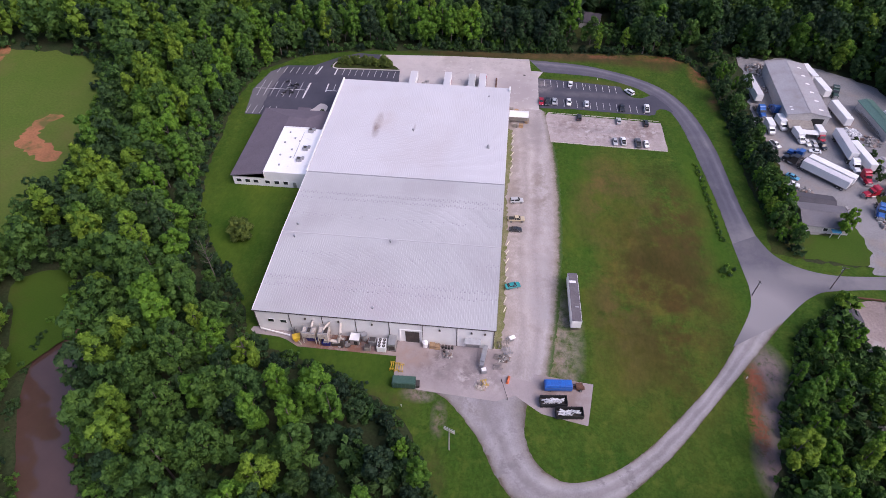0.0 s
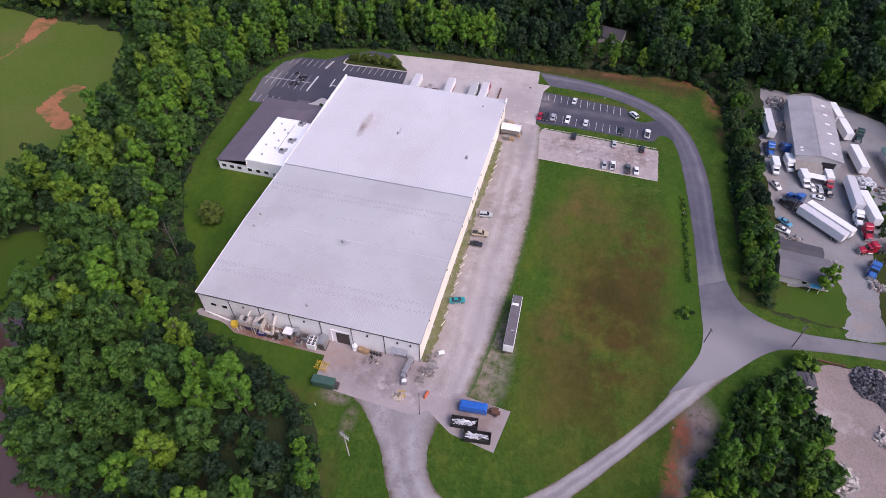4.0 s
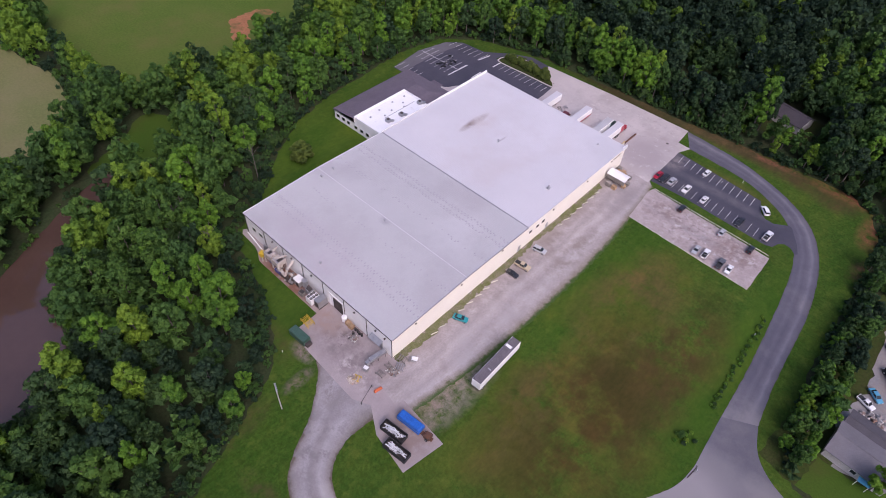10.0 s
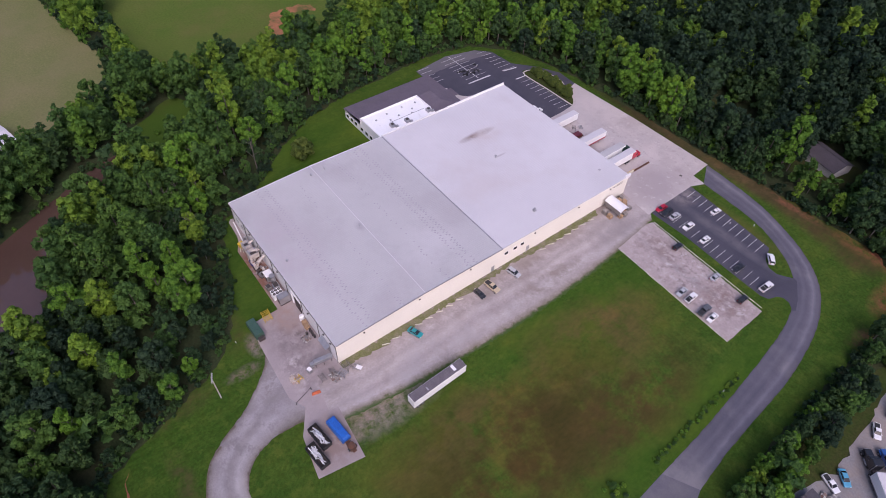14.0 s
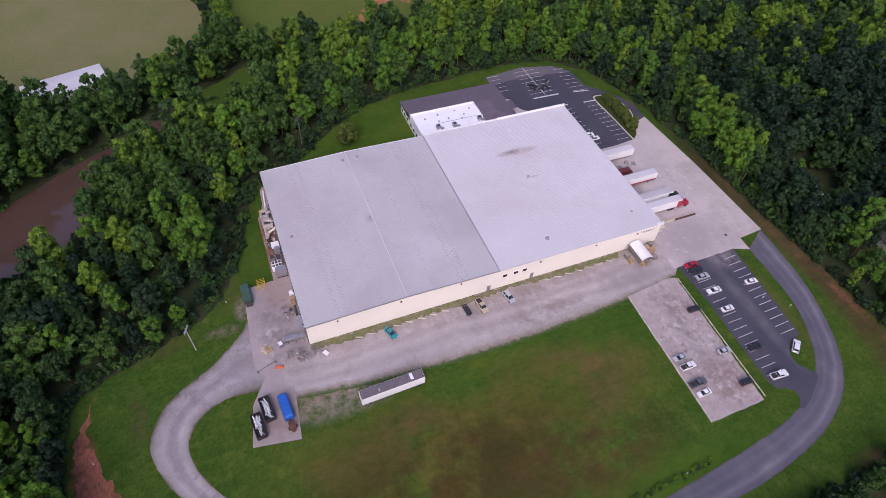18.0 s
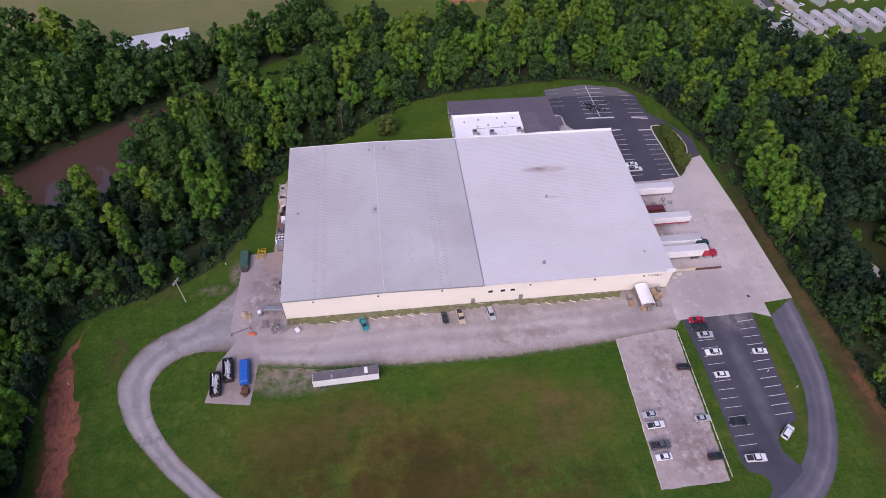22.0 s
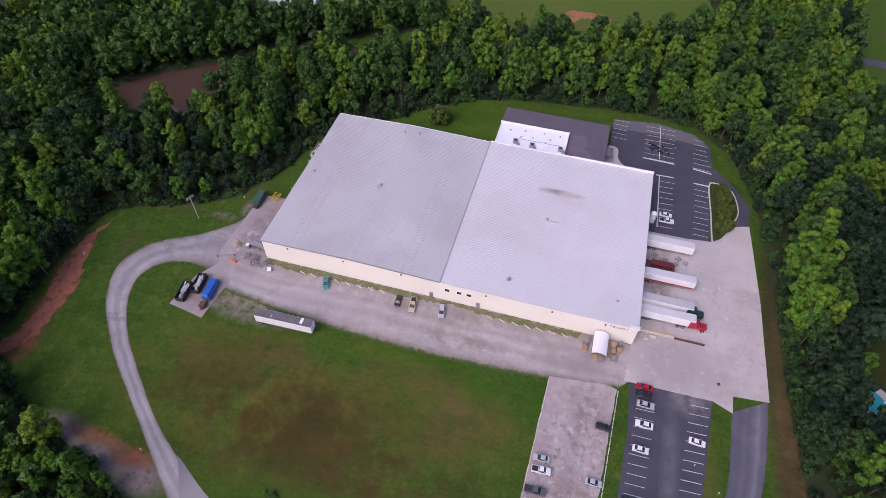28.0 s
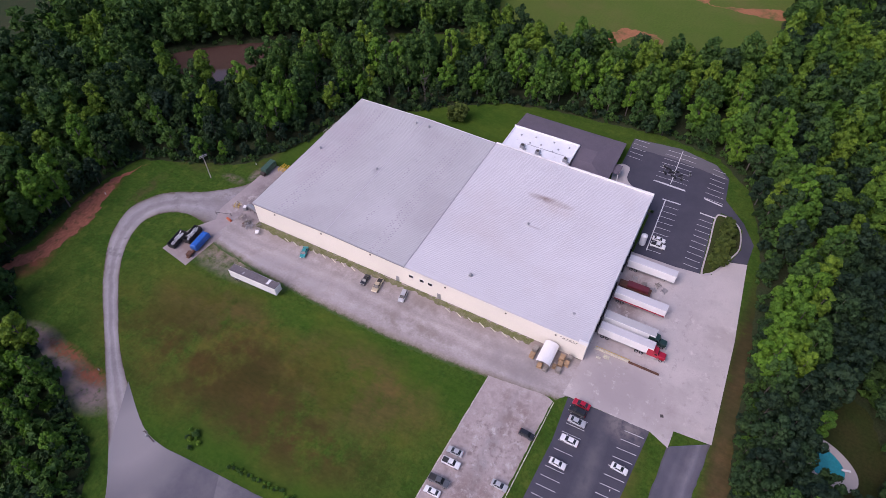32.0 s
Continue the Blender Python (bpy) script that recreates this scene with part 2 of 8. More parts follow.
M_YARDCONC = surface("stained_concrete", (0.365, 0.31, 0.305), (0.285, 0.243, 0.24), 0.12, 4.0, 0.85, bump=0.1, fine_amount=0.08,
                     dirt=(0.25, 0.20, 0.19), dirt_scale=0.1, dirt_range=(0.5, 0.72))
M_WEEDS = surface("weedy_grass", (0.10, 0.12, 0.03), (0.20, 0.18, 0.12), 0.35, 3.0, 0.95, spec=0.1, bump=0.4, fine_amount=0.35)


def blend_spots(m, spots):
    """Lays soft, mottled spots over a material's colour; a spot: centre, half sizes, colour, size of the mottling."""
    nodes, links = m.node_tree.nodes, m.node_tree.links
    b = nodes["Principled BSDF"]
    base = b.inputs["Base Color"].links[0].from_socket
    geo = nodes.new("ShaderNodeNewGeometry")
    for (cx, cy), (rx, ry), col, scale, lo, hi in spots:
        mp = nodes.new("ShaderNodeMapping")
        mp.inputs["Location"].default_value = (-cx / rx, -cy / ry, 0)
        mp.inputs["Scale"].default_value = (1 / rx, 1 / ry, 0)
        links.new(geo.outputs["Position"], mp.inputs["Vector"])
        ln = nodes.new("ShaderNodeVectorMath")
        ln.operation = "LENGTH"
        links.new(mp.outputs["Vector"], ln.inputs[0])
        near_middle = ramp(nodes, links, ln.outputs["Value"], [(0.35, (1, 1, 1)), (1.0, (0, 0, 0))])
        blotch = ramp(nodes, links, noise_tex(nodes, links, geo.outputs["Position"], scale, 10, 0.7), [(lo, (0, 0, 0)), (hi, (1, 1, 1))])
        f = mix(nodes, links, 1.0, near_middle, blotch, "MULTIPLY")
        base = mix(nodes, links, f, base, col)
    links.new(base, b.inputs["Base Color"])
    return m


LAWN_A, LAWN_B = (0.025, 0.066, 0.008), (0.056, 0.098, 0.013)
LAWN_SPOTS = [((10, 50), (500, 500), (0.035, 0.066, 0.008), 0.5, 0.5, 0.64), ((10, 50), (500, 500), (0.072, 0.108, 0.016), 0.28, 0.53, 0.66), ((-80, 55), (22, 75), (0.052, 0.098, 0.010), 0.06, 0.2, 0.6), ((63, 62), (9, 60), (0.044, 0.094, 0.009), 0.08, 0.25, 0.6), ((-40, -10), (40, 12), (0.046, 0.088, 0.010), 0.08, 0.3, 0.6),
              ((24, 60), (9, 42), (0.044, 0.092, 0.009), 0.08, 0.3, 0.6), ((40, 30), (24, 62), (0.085, 0.092, 0.016), 0.05, 0.42, 0.53), ((44, 22), (22, 42), (0.056, 0.043, 0.012), 0.045, 0.4, 0.53),
              # the last three: brown verge by the north woods, darkened to paint its shade
              ((34, 58), (15, 28), (0.098, 0.078, 0.024), 0.07, 0.44, 0.56), ((50, 48), (14, 34), (0.060, 0.046, 0.014), 0.06, 0.43, 0.55), ((32, 12), (10, 24), (0.080, 0.068, 0.020), 0.08, 0.44, 0.56), ((17.5, 4), (6, 21), (0.24, 0.195, 0.165), 0.4, 0.34, 0.6), ((30, 124.6), (26, 4.5), (0.078, 0.088, 0.020), 0.2, 0.25, 0.55), ((-18, 142.6), (40, 4.2), (0.046, 0.038, 0.015), 0.2, 0.2, 0.45), ((24, 144.6), (34, 5), (0.050, 0.040, 0.016), 0.2, 0.22, 0.48), ((46, 143.6), (16, 6), (0.052, 0.046, 0.017), 0.2, 0.28, 0.52)]
CLAY_A, LITTER_A = (0.215, 0.080, 0.045), (0.19, 0.145, 0.135)
LAWN_SPOTS += [((-17, -14.5), (5, 2.6), (0.19, 0.155, 0.135), 0.6, 0.36, 0.56), ((-11.5, -20), (2.2, 6), (0.16, 0.13, 0.10), 0.5, 0.4, 0.6), ((6, -42), (12, 3), (0.075, 0.07, 0.024), 0.3, 0.4, 0.6), ((-12, -40), (5, 15), (0.070, 0.064, 0.022), 0.3, 0.36, 0.6), ((-27, -17.5), (13, 5), (0.066, 0.066, 0.020), 0.3, 0.4, 0.62), ((67, 1), (5.5, 9), LITTER_A, 0.5, 0.3, 0.48), ((65.5, -11), (5.5, 11), LITTER_A, 0.5, 0.3, 0.48), ((62.5, -24), (5.5, 11), LITTER_A, 0.5, 0.3, 0.48), ((63, -3), (3, 7), CLAY_A, 0.6, 0.36, 0.5), ((61, -14), (2.8, 9), CLAY_A, 0.6, 0.4, 0.54),
               ((16, -54), (12, 3.6), CLAY_A, 0.25, 0.3, 0.55), ((30, -50.5), (12, 5), CLAY_A, 0.25, 0.3, 0.55), ((44, -49), (8, 6), CLAY_A, 0.25, 0.3, 0.55),
               ((8, 144), (40, 4.5), (0.085, 0.062, 0.028), 0.16, 0.34, 0.58), ((62, 147), (13, 5.5), CLAY_A, 0.22, 0.34, 0.56), ((74, 136), (5.5, 12), CLAY_A, 0.2, 0.36, 0.58), ((76, 116), (3.5, 10), (0.10, 0.06, 0.032), 0.25, 0.4, 0.6), ((36, 146.4), (14, 3), (0.15, 0.07, 0.04), 0.3, 0.44, 0.62), ((60, 141), (14, 6), (0.060, 0.052, 0.018), 0.12, 0.3, 0.6)]


def mown(m):
    """Streaks of drier and lusher grass along the mowing, at two sizes."""
    nodes, links = m.node_tree.nodes, m.node_tree.links
    b = nodes["Principled BSDF"]
    base = b.inputs["Base Color"].links[0].from_socket
    pos = nodes.new("ShaderNodeNewGeometry").outputs["Position"]
    for scale, stretch, low, high in ((0.11, (1.0, 0.35, 1.0), (0.66, 0.82, 0.70), (1.30, 1.12, 1.1)), (0.9, (1.0, 0.5, 1.0), (0.82, 0.86, 0.85), (1.2, 1.14, 1.12)), (0.03, None, (0.86, 0.94, 0.82), (1.22, 1.04, 1.1))):
        f = ramp(nodes, links, noise_tex(nodes, links, pos, scale, 9, 0.68, stretch), [(0.3, low), (0.5, (1.0, 1.0, 1.0)), (0.7, high)])
        base = mix(nodes, links, 1.0, base, f, "MULTIPLY")
    links.new(base, b.inputs["Base Color"])
    return m


M_MAINLAWN = blend_spots(surface("great_lawn", LAWN_A, LAWN_B, 0.16, 1.3, 0.9, spec=0.1, bump=0.3, fine_amount=0.34, big_rough=0.74), LAWN_SPOTS)
mown(M_MAINLAWN)


def socket_math(nodes, links, op, a, b):
    n = nodes.new("ShaderNodeMath")
    n.operation = op
    for sock, v in zip(n.inputs, (a, b)):
        if isinstance(v, (int, float)):
            sock.default_value = v
        else:
            links.new(v, sock)
    return n.outputs[0]


def yard_gravel():
    """Pale rutted gravel: tracks along the wall, browner towards the lawn, where grass grows into it in ragged tufts."""
    m = surface("rutted_gravel", (0.405, 0.358, 0.345), (0.315, 0.275, 0.262), 0.16, 2.4, 0.95, bump=0.25, fine_amount=0.16, stretch=(1.0, 0.6, 1.0), big_rough=0.72,
                dirt=(0.255, 0.215, 0.195), dirt_scale=0.1, dirt_range=(0.5, 0.72))
    nodes, links = m.node_tree.nodes, m.node_tree.links
    b = nodes["Principled BSDF"]
    base = b.inputs["Base Color"].links[0].from_socket
    pos = nodes.new("ShaderNodeNewGeometry").outputs["Position"]
    sep = nodes.new("ShaderNodeSeparateXYZ")
    links.new(pos, sep.inputs[0])
    x, y = sep.outputs[0], sep.outputs[1]
    wob = noise_tex(nodes, links, pos, 0.06, 5, 0.6, (1, 0.5, 1))
    across = socket_math(nodes, links, "ADD", x, socket_math(nodes, links, "MULTIPLY", socket_math(nodes, links, "SUBTRACT", wob, 0.5), 9.0))
    f = ramp(nodes, links, socket_math(nodes, links, "DIVIDE", across, 18.0),
             [(0.0, (0.80, 0.76, 0.72)), (0.14, (0.92, 0.9, 0.88)), (0.27, (1.08, 1.08, 1.1)), (0.36, (0.9, 0.9, 0.9)), (0.46, (1.12, 1.12, 1.13)), (0.58, (0.9, 0.89, 0.89)), (0.7, (1.12, 1.13, 1.15)), (0.85, (0.92, 0.9, 0.88)), (1.0, (1.1, 1.1, 1.1))])
    base = mix(nodes, links, 1.0, base, f, "MULTIPLY")
    dy = socket_math(nodes, links, "SUBTRACT", y, 50.0)
    rim = socket_math(nodes, links, "SUBTRACT", 17.6, socket_math(nodes, links, "MULTIPLY", socket_math(nodes, links, "MULTIPLY", dy, dy), 0.0013))
    d = socket_math(nodes, links, "SUBTRACT", x, rim)
    tuft = socket_math(nodes, links, "MULTIPLY", socket_math(nodes, links, "SUBTRACT", noise_tex(nodes, links, pos, 0.5, 9, 0.8), 0.5), 3.6)
    edge = socket_math(nodes, links, "ADD", d, tuft)
    brown = ramp(nodes, links, socket_math(nodes, links, "MULTIPLY", socket_math(nodes, links, "ADD", edge, 3.0), 0.2), [(0.2, (0, 0, 0)), (0.62, (1, 1, 1))])
    base = mix(nodes, links, brown, base, (0.15, 0.125, 0.075))
    green = ramp(nodes, links, socket_math(nodes, links, "MULTIPLY", socket_math(nodes, links, "ADD", edge, 3.0), 0.2), [(0.48, (0, 0, 0)), (0.66, (1, 1, 1))])
    base = mix(nodes, links, green, base, (0.042, 0.082, 0.010))
    links.new(base, b.inputs["Base Color"])
    return m


M_YARDGRAVEL = yard_gravel()


def wheel_tracks(m, stops, wander):
    """Wheel tracks and edges along a road, by the mesh's own cross direction."""
    nodes, links = m.node_tree.nodes, m.node_tree.links
    b = nodes["Principled BSDF"]
    base = b.inputs["Base Color"].links[0].from_socket
    at = nodes.new("ShaderNodeAttribute")
    at.attribute_name = "across"
    pos = nodes.new("ShaderNodeNewGeometry").outputs["Position"]
    wob = socket_math(nodes, links, "MULTIPLY", socket_math(nodes, links, "SUBTRACT", noise_tex(nodes, links, pos, 0.12, 6, 0.65), 0.5), wander)
    f = ramp(nodes, links, socket_math(nodes, links, "ADD", at.outputs["Fac"], wob), stops)
    links.new(mix(nodes, links, 1.0, base, f, "MULTIPLY"), b.inputs["Base Color"])
    return m


def lane_gravel():
    """Pale worn gravel with two paler wheel tracks and dark dirty edges."""
    m = surface("worn_lane_gravel", (0.29, 0.268, 0.275), (0.22, 0.203, 0.205), 0.15, 2.6, 0.95, bump=0.4, fine_amount=0.16,
                dirt=(0.34, 0.315, 0.31), dirt_scale=0.08, dirt_range=(0.5, 0.75))
    return wheel_tracks(m, [(0.0, (0.42, 0.36, 0.26)), (0.06, (0.8, 0.76, 0.7)), (0.14, (1.0, 0.98, 0.95)), (0.3, (1.22, 1.21, 1.22)), (0.42, (0.96, 0.94, 0.94)), (0.55, (0.9, 0.88, 0.88)), (0.7, (1.22, 1.21, 1.22)), (0.88, (1.0, 0.98, 0.95)), (0.94, (0.8, 0.76, 0.7)), (1.0, (0.42, 0.36, 0.26))], 0.3)


M_LANE = lane_gravel()
blend_spots(M_YARDCONC, [((17, -11), (8, 8), (0.24, 0.18, 0.16), 0.3, 0.3, 0.56), ((-10, -6.5), (15, 7), (0.205, 0.170, 0.170), 0.2, 0.34, 0.56), ((-4, -9), (12, 6), (0.42, 0.37, 0.36), 0.35, 0.5, 0.64), ((-14, -5), (8, 5), (0.15, 0.12, 0.12), 0.35, 0.5, 0.62), ((-39, -3), (17, 6), (0.19, 0.092, 0.062), 0.3, 0.28, 0.5), ((-20, -4), (7, 5), (0.30, 0.22, 0.19), 0.2, 0.35, 0.6)])
blend_spots(M_ROOF_NEW, [((-43, 79.5), (1.8, 8), (0.20, 0.14, 0.115), 0.35, 0.2, 0.55), ((-41, 82), (5, 7), (0.50, 0.45, 0.44), 0.2, 0.3, 0.65), ((-30.6, 79), (0.5, 3), (0.40, 0.37, 0.38), 0.5, 0.2, 0.6)])
blend_spots(M_ROOF_OLD, [((-30, 6), (30, 9), (0.405, 0.365, 0.385), 0.09, 0.38, 0.65), ((-40, 44), (20, 9), (0.40, 0.388, 0.395), 0.08, 0.4, 0.65), ((-12, 38), (14, 14), (0.488, 0.475, 0.480), 0.07, 0.42, 0.66), ((-29.7, 25.6), (2.5, 1.6), (0.33, 0.31, 0.33), 0.3, 0.2, 0.6)])
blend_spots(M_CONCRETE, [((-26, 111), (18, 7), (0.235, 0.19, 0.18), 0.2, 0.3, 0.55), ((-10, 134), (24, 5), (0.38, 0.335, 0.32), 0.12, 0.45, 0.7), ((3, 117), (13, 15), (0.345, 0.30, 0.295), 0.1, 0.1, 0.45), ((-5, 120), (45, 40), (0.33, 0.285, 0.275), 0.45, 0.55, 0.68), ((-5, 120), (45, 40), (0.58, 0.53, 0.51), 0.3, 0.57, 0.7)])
blend_spots(M_BLACKTOP, [((31, 117.2), (23, 2.6), (0.105, 0.100, 0.112), 0.2, 0.25, 0.6), ((12, 121.5), (6, 6.5), (0.19, 0.165, 0.165), 0.35, 0.36, 0.6)])
blend_spots(M_YARDGRAVEL, [((4, 45), (4.5, 62), (0.235, 0.200, 0.180), 0.13, 0.42, 0.62), ((11, 26), (5.5, 40), (0.365, 0.335, 0.335), 0.07, 0.42, 0.6), ((9, 92), (8, 12), (0.265, 0.235, 0.230), 0.12, 0.35, 0.6), ((12, 62), (5, 22), (0.255, 0.215, 0.190), 0.22, 0.46, 0.62)])
# rough grass with the trees' shade put into its colour
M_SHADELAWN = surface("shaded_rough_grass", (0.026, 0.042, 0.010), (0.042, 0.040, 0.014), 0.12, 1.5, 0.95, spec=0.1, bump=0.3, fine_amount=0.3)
M_RUBBLEDIRT = surface("dusty_rubble_ground", (0.30, 0.245, 0.23), (0.21, 0.165, 0.15), 0.08, 1.6, 0.95, spec=0.2, bump=0.5, fine_amount=0.25, dirt=(0.42, 0.39, 0.38), dirt_scale=0.07, dirt_range=(0.55, 0.7))
M_DRIVE = wheel_tracks(surface("drive_asphalt", (0.090, 0.087, 0.110), (0.122, 0.117, 0.140), 0.15, 5.0, 0.9, spec=0.25, bump=0.2, fine_amount=0.14, dirt=(0.17, 0.158, 0.168), dirt_scale=0.06, dirt_range=(0.52, 0.8)),
                       [(0.0, (0.8, 0.76, 0.7)), (0.06, (0.94, 0.94, 0.95)), (0.24, (0.9, 0.9, 0.92)), (0.36, (1.08, 1.08, 1.08)), (0.5, (0.92, 0.92, 0.94)), (0.62, (1.12, 1.1, 1.1)), (0.74, (1.5, 1.46, 1.42)), (0.84, (1.05, 1.04, 1.05)), (0.95, (0.94, 0.93, 0.93)), (1.0, (0.75, 0.7, 0.62))], 0.22)
blend_spots(M_DRIVE, [((71, 44), (9, 14), (0.20, 0.188, 0.198), 0.12, 0.25, 0.6)])
blend_spots(M_ASPHALT, [((70, 19), (19, 17), (0.262, 0.244, 0.250), 0.1, 0.05, 0.36), ((100, 32), (60, 5), (0.20, 0.188, 0.195), 0.1, 0.2, 0.6)])
blend_spots(M_LOTGRAVEL, [((34, 95), (22, 2.2), (0.30, 0.265, 0.26), 0.3, 0.3, 0.55), ((46, 96), (9, 7), (0.235, 0.175, 0.16), 0.35, 0.4, 0.56), ((24, 98), (9, 5), (0.25, 0.195, 0.18), 0.35, 0.42, 0.58), ((36, 96), (30, 14), (0.23, 0.185, 0.175), 0.55, 0.5, 0.62), ((36, 96), (30, 14), (0.48, 0.435, 0.425), 0.4, 0.54, 0.66)])
blend_spots(M_LANE, [((4, -28), (10, 12), (0.205, 0.185, 0.187), 0.25, 0.5, 0.6), ((30, -31), (14, 9), (0.20, 0.182, 0.183), 0.25, 0.52, 0.62), ((-4, -16), (9, 6), (0.22, 0.196, 0.19), 0.3, 0.45, 0.6)])
M_WEEDGRASS = surface("rough_weedy_grass", (0.028, 0.056, 0.009), (0.052, 0.050, 0.018), 0.25, 1.6, 0.95, spec=0.1, bump=0.4, fine_amount=0.35, big_rough=0.75)
M_FIELDCLAY = surface("bare_orange_clay", (0.36, 0.155, 0.075), (0.26, 0.12, 0.06), 0.2, 1.5, 0.95, spec=0.1, bump=0.3, fine_amount=0.2, dirt=(0.12, 0.11, 0.035), dirt_scale=0.12, dirt_range=(0.5, 0.64))
M_LEAF_OLIVE = leaf_material("olive_leaves", [(0.0, (0.085, 0.125, 0.028)), (1.0, (0.120, 0.160, 0.034))])

# ---- building tools ----
from mathutils.geometry import tessellate_polygon


def step(a, b, v):
    k = min(1.0, max(0.0, (v - a) / (b - a)))
    return k * k * (3 - 2 * k)


def land(x, y):
    """Height of the land, which is level round the works."""
    return 0.0


def inside(x, y, poly):
    hit, j = False, len(poly) - 1
    for i in range(len(poly)):
        (xi, yi), (xj, yj) = poly[i], poly[j]
        if (yi > y) != (yj > y) and x < (xj - xi) * (y - yi) / (yj - yi) + xi:
            hit = not hit
        j = i
    return hit


def edge_distance(x, y, poly):
    best = 1e9
    for (ax, ay), (bx, by) in zip(poly, poly[1:] + poly[:1]):
        dx, dy = bx - ax, by - ay
        k = max(0.0, min(1.0, ((x - ax) * dx + (y - ay) * dy) / (dx * dx + dy * dy + 1e-9)))
        best = min(best, math.hypot(x - ax - k * dx, y - ay - k * dy))
    return best


def smooth_line(points, closed=False, n=6):
    """A Catmull-Rom line through the points."""
    p = [Vector(q) for q in points]
    out, m = [], len(p)
    for i in range(m if closed else m - 1):
        if closed:
            a, b, c, d = p[i - 1], p[i], p[(i + 1) % m], p[(i + 2) % m]
        else:
            a, b, c, d = p[max(i - 1, 0)], p[i], p[i + 1], p[min(i + 2, m - 1)]
        for k in range(n):
            t = k / n
            q = 0.5 * (2 * b + (c - a) * t + (2 * a - 5 * b + 4 * c - d) * t * t + (3 * b - a - 3 * c + d) * t ** 3)
            out.append((q.x, q.y))
    if not closed:
        out.append((p[-1].x, p[-1].y))
    return out


def ragged(poly, amount, seed, spacing=1.5):
    """The outline with more points and an uneven edge."""
    rng, out = random.Random(seed), []
    for (ax, ay), (bx, by) in zip(poly, poly[1:] + poly[:1]):
        n = max(1, int(math.hypot(bx - ax, by - ay) / spacing))
        for k in range(n):
            q = k / n
            out.append((ax + (bx - ax) * q + rng.uniform(-amount, amount), ay + (by - ay) * q + rng.uniform(-amount, amount)))
    return out


def as_object(name, bm, material, parent=None, label="", smooth=False):
    me = bpy.data.meshes.new(name)
    bm.normal_update()
    bm.to_mesh(me)
    bm.free()
    me.materials.append(material)
    if smooth:
        me.polygons.foreach_set("use_smooth", [True] * len(me.polygons))
    ob = new(name, me)
    if parent:
        ob.parent = parent
    if label:
        ob["label"] = label
    return ob


def part(name, bm, material, parent, label="", smooth=False):
    return as_object(name, bm, material, parent, label, smooth)


def thing(name, label, category, group="", at=None):
    """An Empty at the base of a thing, which carries its parts."""
    e = new(name)
    e.empty_display_size = 0.3
    if at:
        e.matrix_basis = at
    return tagged(e, label, category, group)


def sheet(name, poly, z, material, thick=0.0, cell=0.0, edge=None):
    """A flat piece of ground with its outline, draped on the land; cell: cut up at that size to follow it."""
    bm = bmesh.new()
    vs = [bm.verts.new((x, y, 0)) for x, y in poly]
    for a, b, c in tessellate_polygon([[Vector((x, y, 0)) for x, y in poly]]):
        bm.faces.new((vs[a], vs[b], vs[c]))
    if cell:
        for axis in (0, 1):
            lo = min(p[axis] for p in poly)
            hi = max(p[axis] for p in poly)
            v = lo + cell
            while v < hi:
                n = (1, 0, 0) if axis == 0 else (0, 1, 0)
                bmesh.ops.bisect_plane(bm, geom=bm.verts[:] + bm.edges[:] + bm.faces[:], plane_co=(v, v, 0), plane_no=n)
                v += cell
    for f in bm.faces:
        if f.normal.z < 0:
            f.normal_flip()
    bm.normal_update()
    for f in bm.faces:
        if f.normal.z < 0:
            f.normal_flip()
    if thick:
        r = bmesh.ops.extrude_face_region(bm, geom=bm.faces[:])
        for v in r["geom"]:
            if isinstance(v, bmesh.types.BMVert):
                v.co.z = 1.0
        for v in bm.verts:
            v.co.z = land(v.co.x, v.co.y) + (z if v.co.z > 0.5 else z - thick)
        bmesh.ops.recalc_face_normals(bm, faces=bm.faces[:])
    else:
        for v in bm.verts:
            v.co.z = land(v.co.x, v.co.y) + z
    ob = as_object(name, bm, material)
    return ob


def add_box(bm, size, at=(0, 0, 0), turn=None, bevel=0.0):
    """A box with its base centre at the given place."""
    m = Matrix.Translation(at) @ (turn or Matrix()) @ Matrix.Translation((0, 0, size[2] / 2)) @ Matrix.Diagonal((*size, 1))
    r = bmesh.ops.create_cube(bm, size=1, matrix=m)
    if bevel:
        es = {e for v in r["verts"] for e in v.link_edges}
        bmesh.ops.bevel(bm, geom=list(es), offset=bevel, segments=2, affect="EDGES", clamp_overlap=True)
    return bm


def box(size, at=(0, 0, 0), turn=None, bevel=0.0):
    return add_box(bmesh.new(), size, at, turn, bevel)


def add_tube(bm, a, b, r1, r2=None, sides=10):
    """A straight tube from a to b that may taper."""
    a, b = Vector(a), Vector(b)
    d = b - a
    m = Matrix.Translation((a + b) / 2) @ d.to_track_quat("Z", "Y").to_matrix().to_4x4()
    bmesh.ops.create_cone(bm, cap_ends=True, segments=sides, radius1=r1, radius2=r1 if r2 is None else r2, depth=d.length, matrix=m)
    return bm


def tube(a, b, r1, r2=None, sides=10):
    return add_tube(bmesh.new(), a, b, r1, r2, sides)


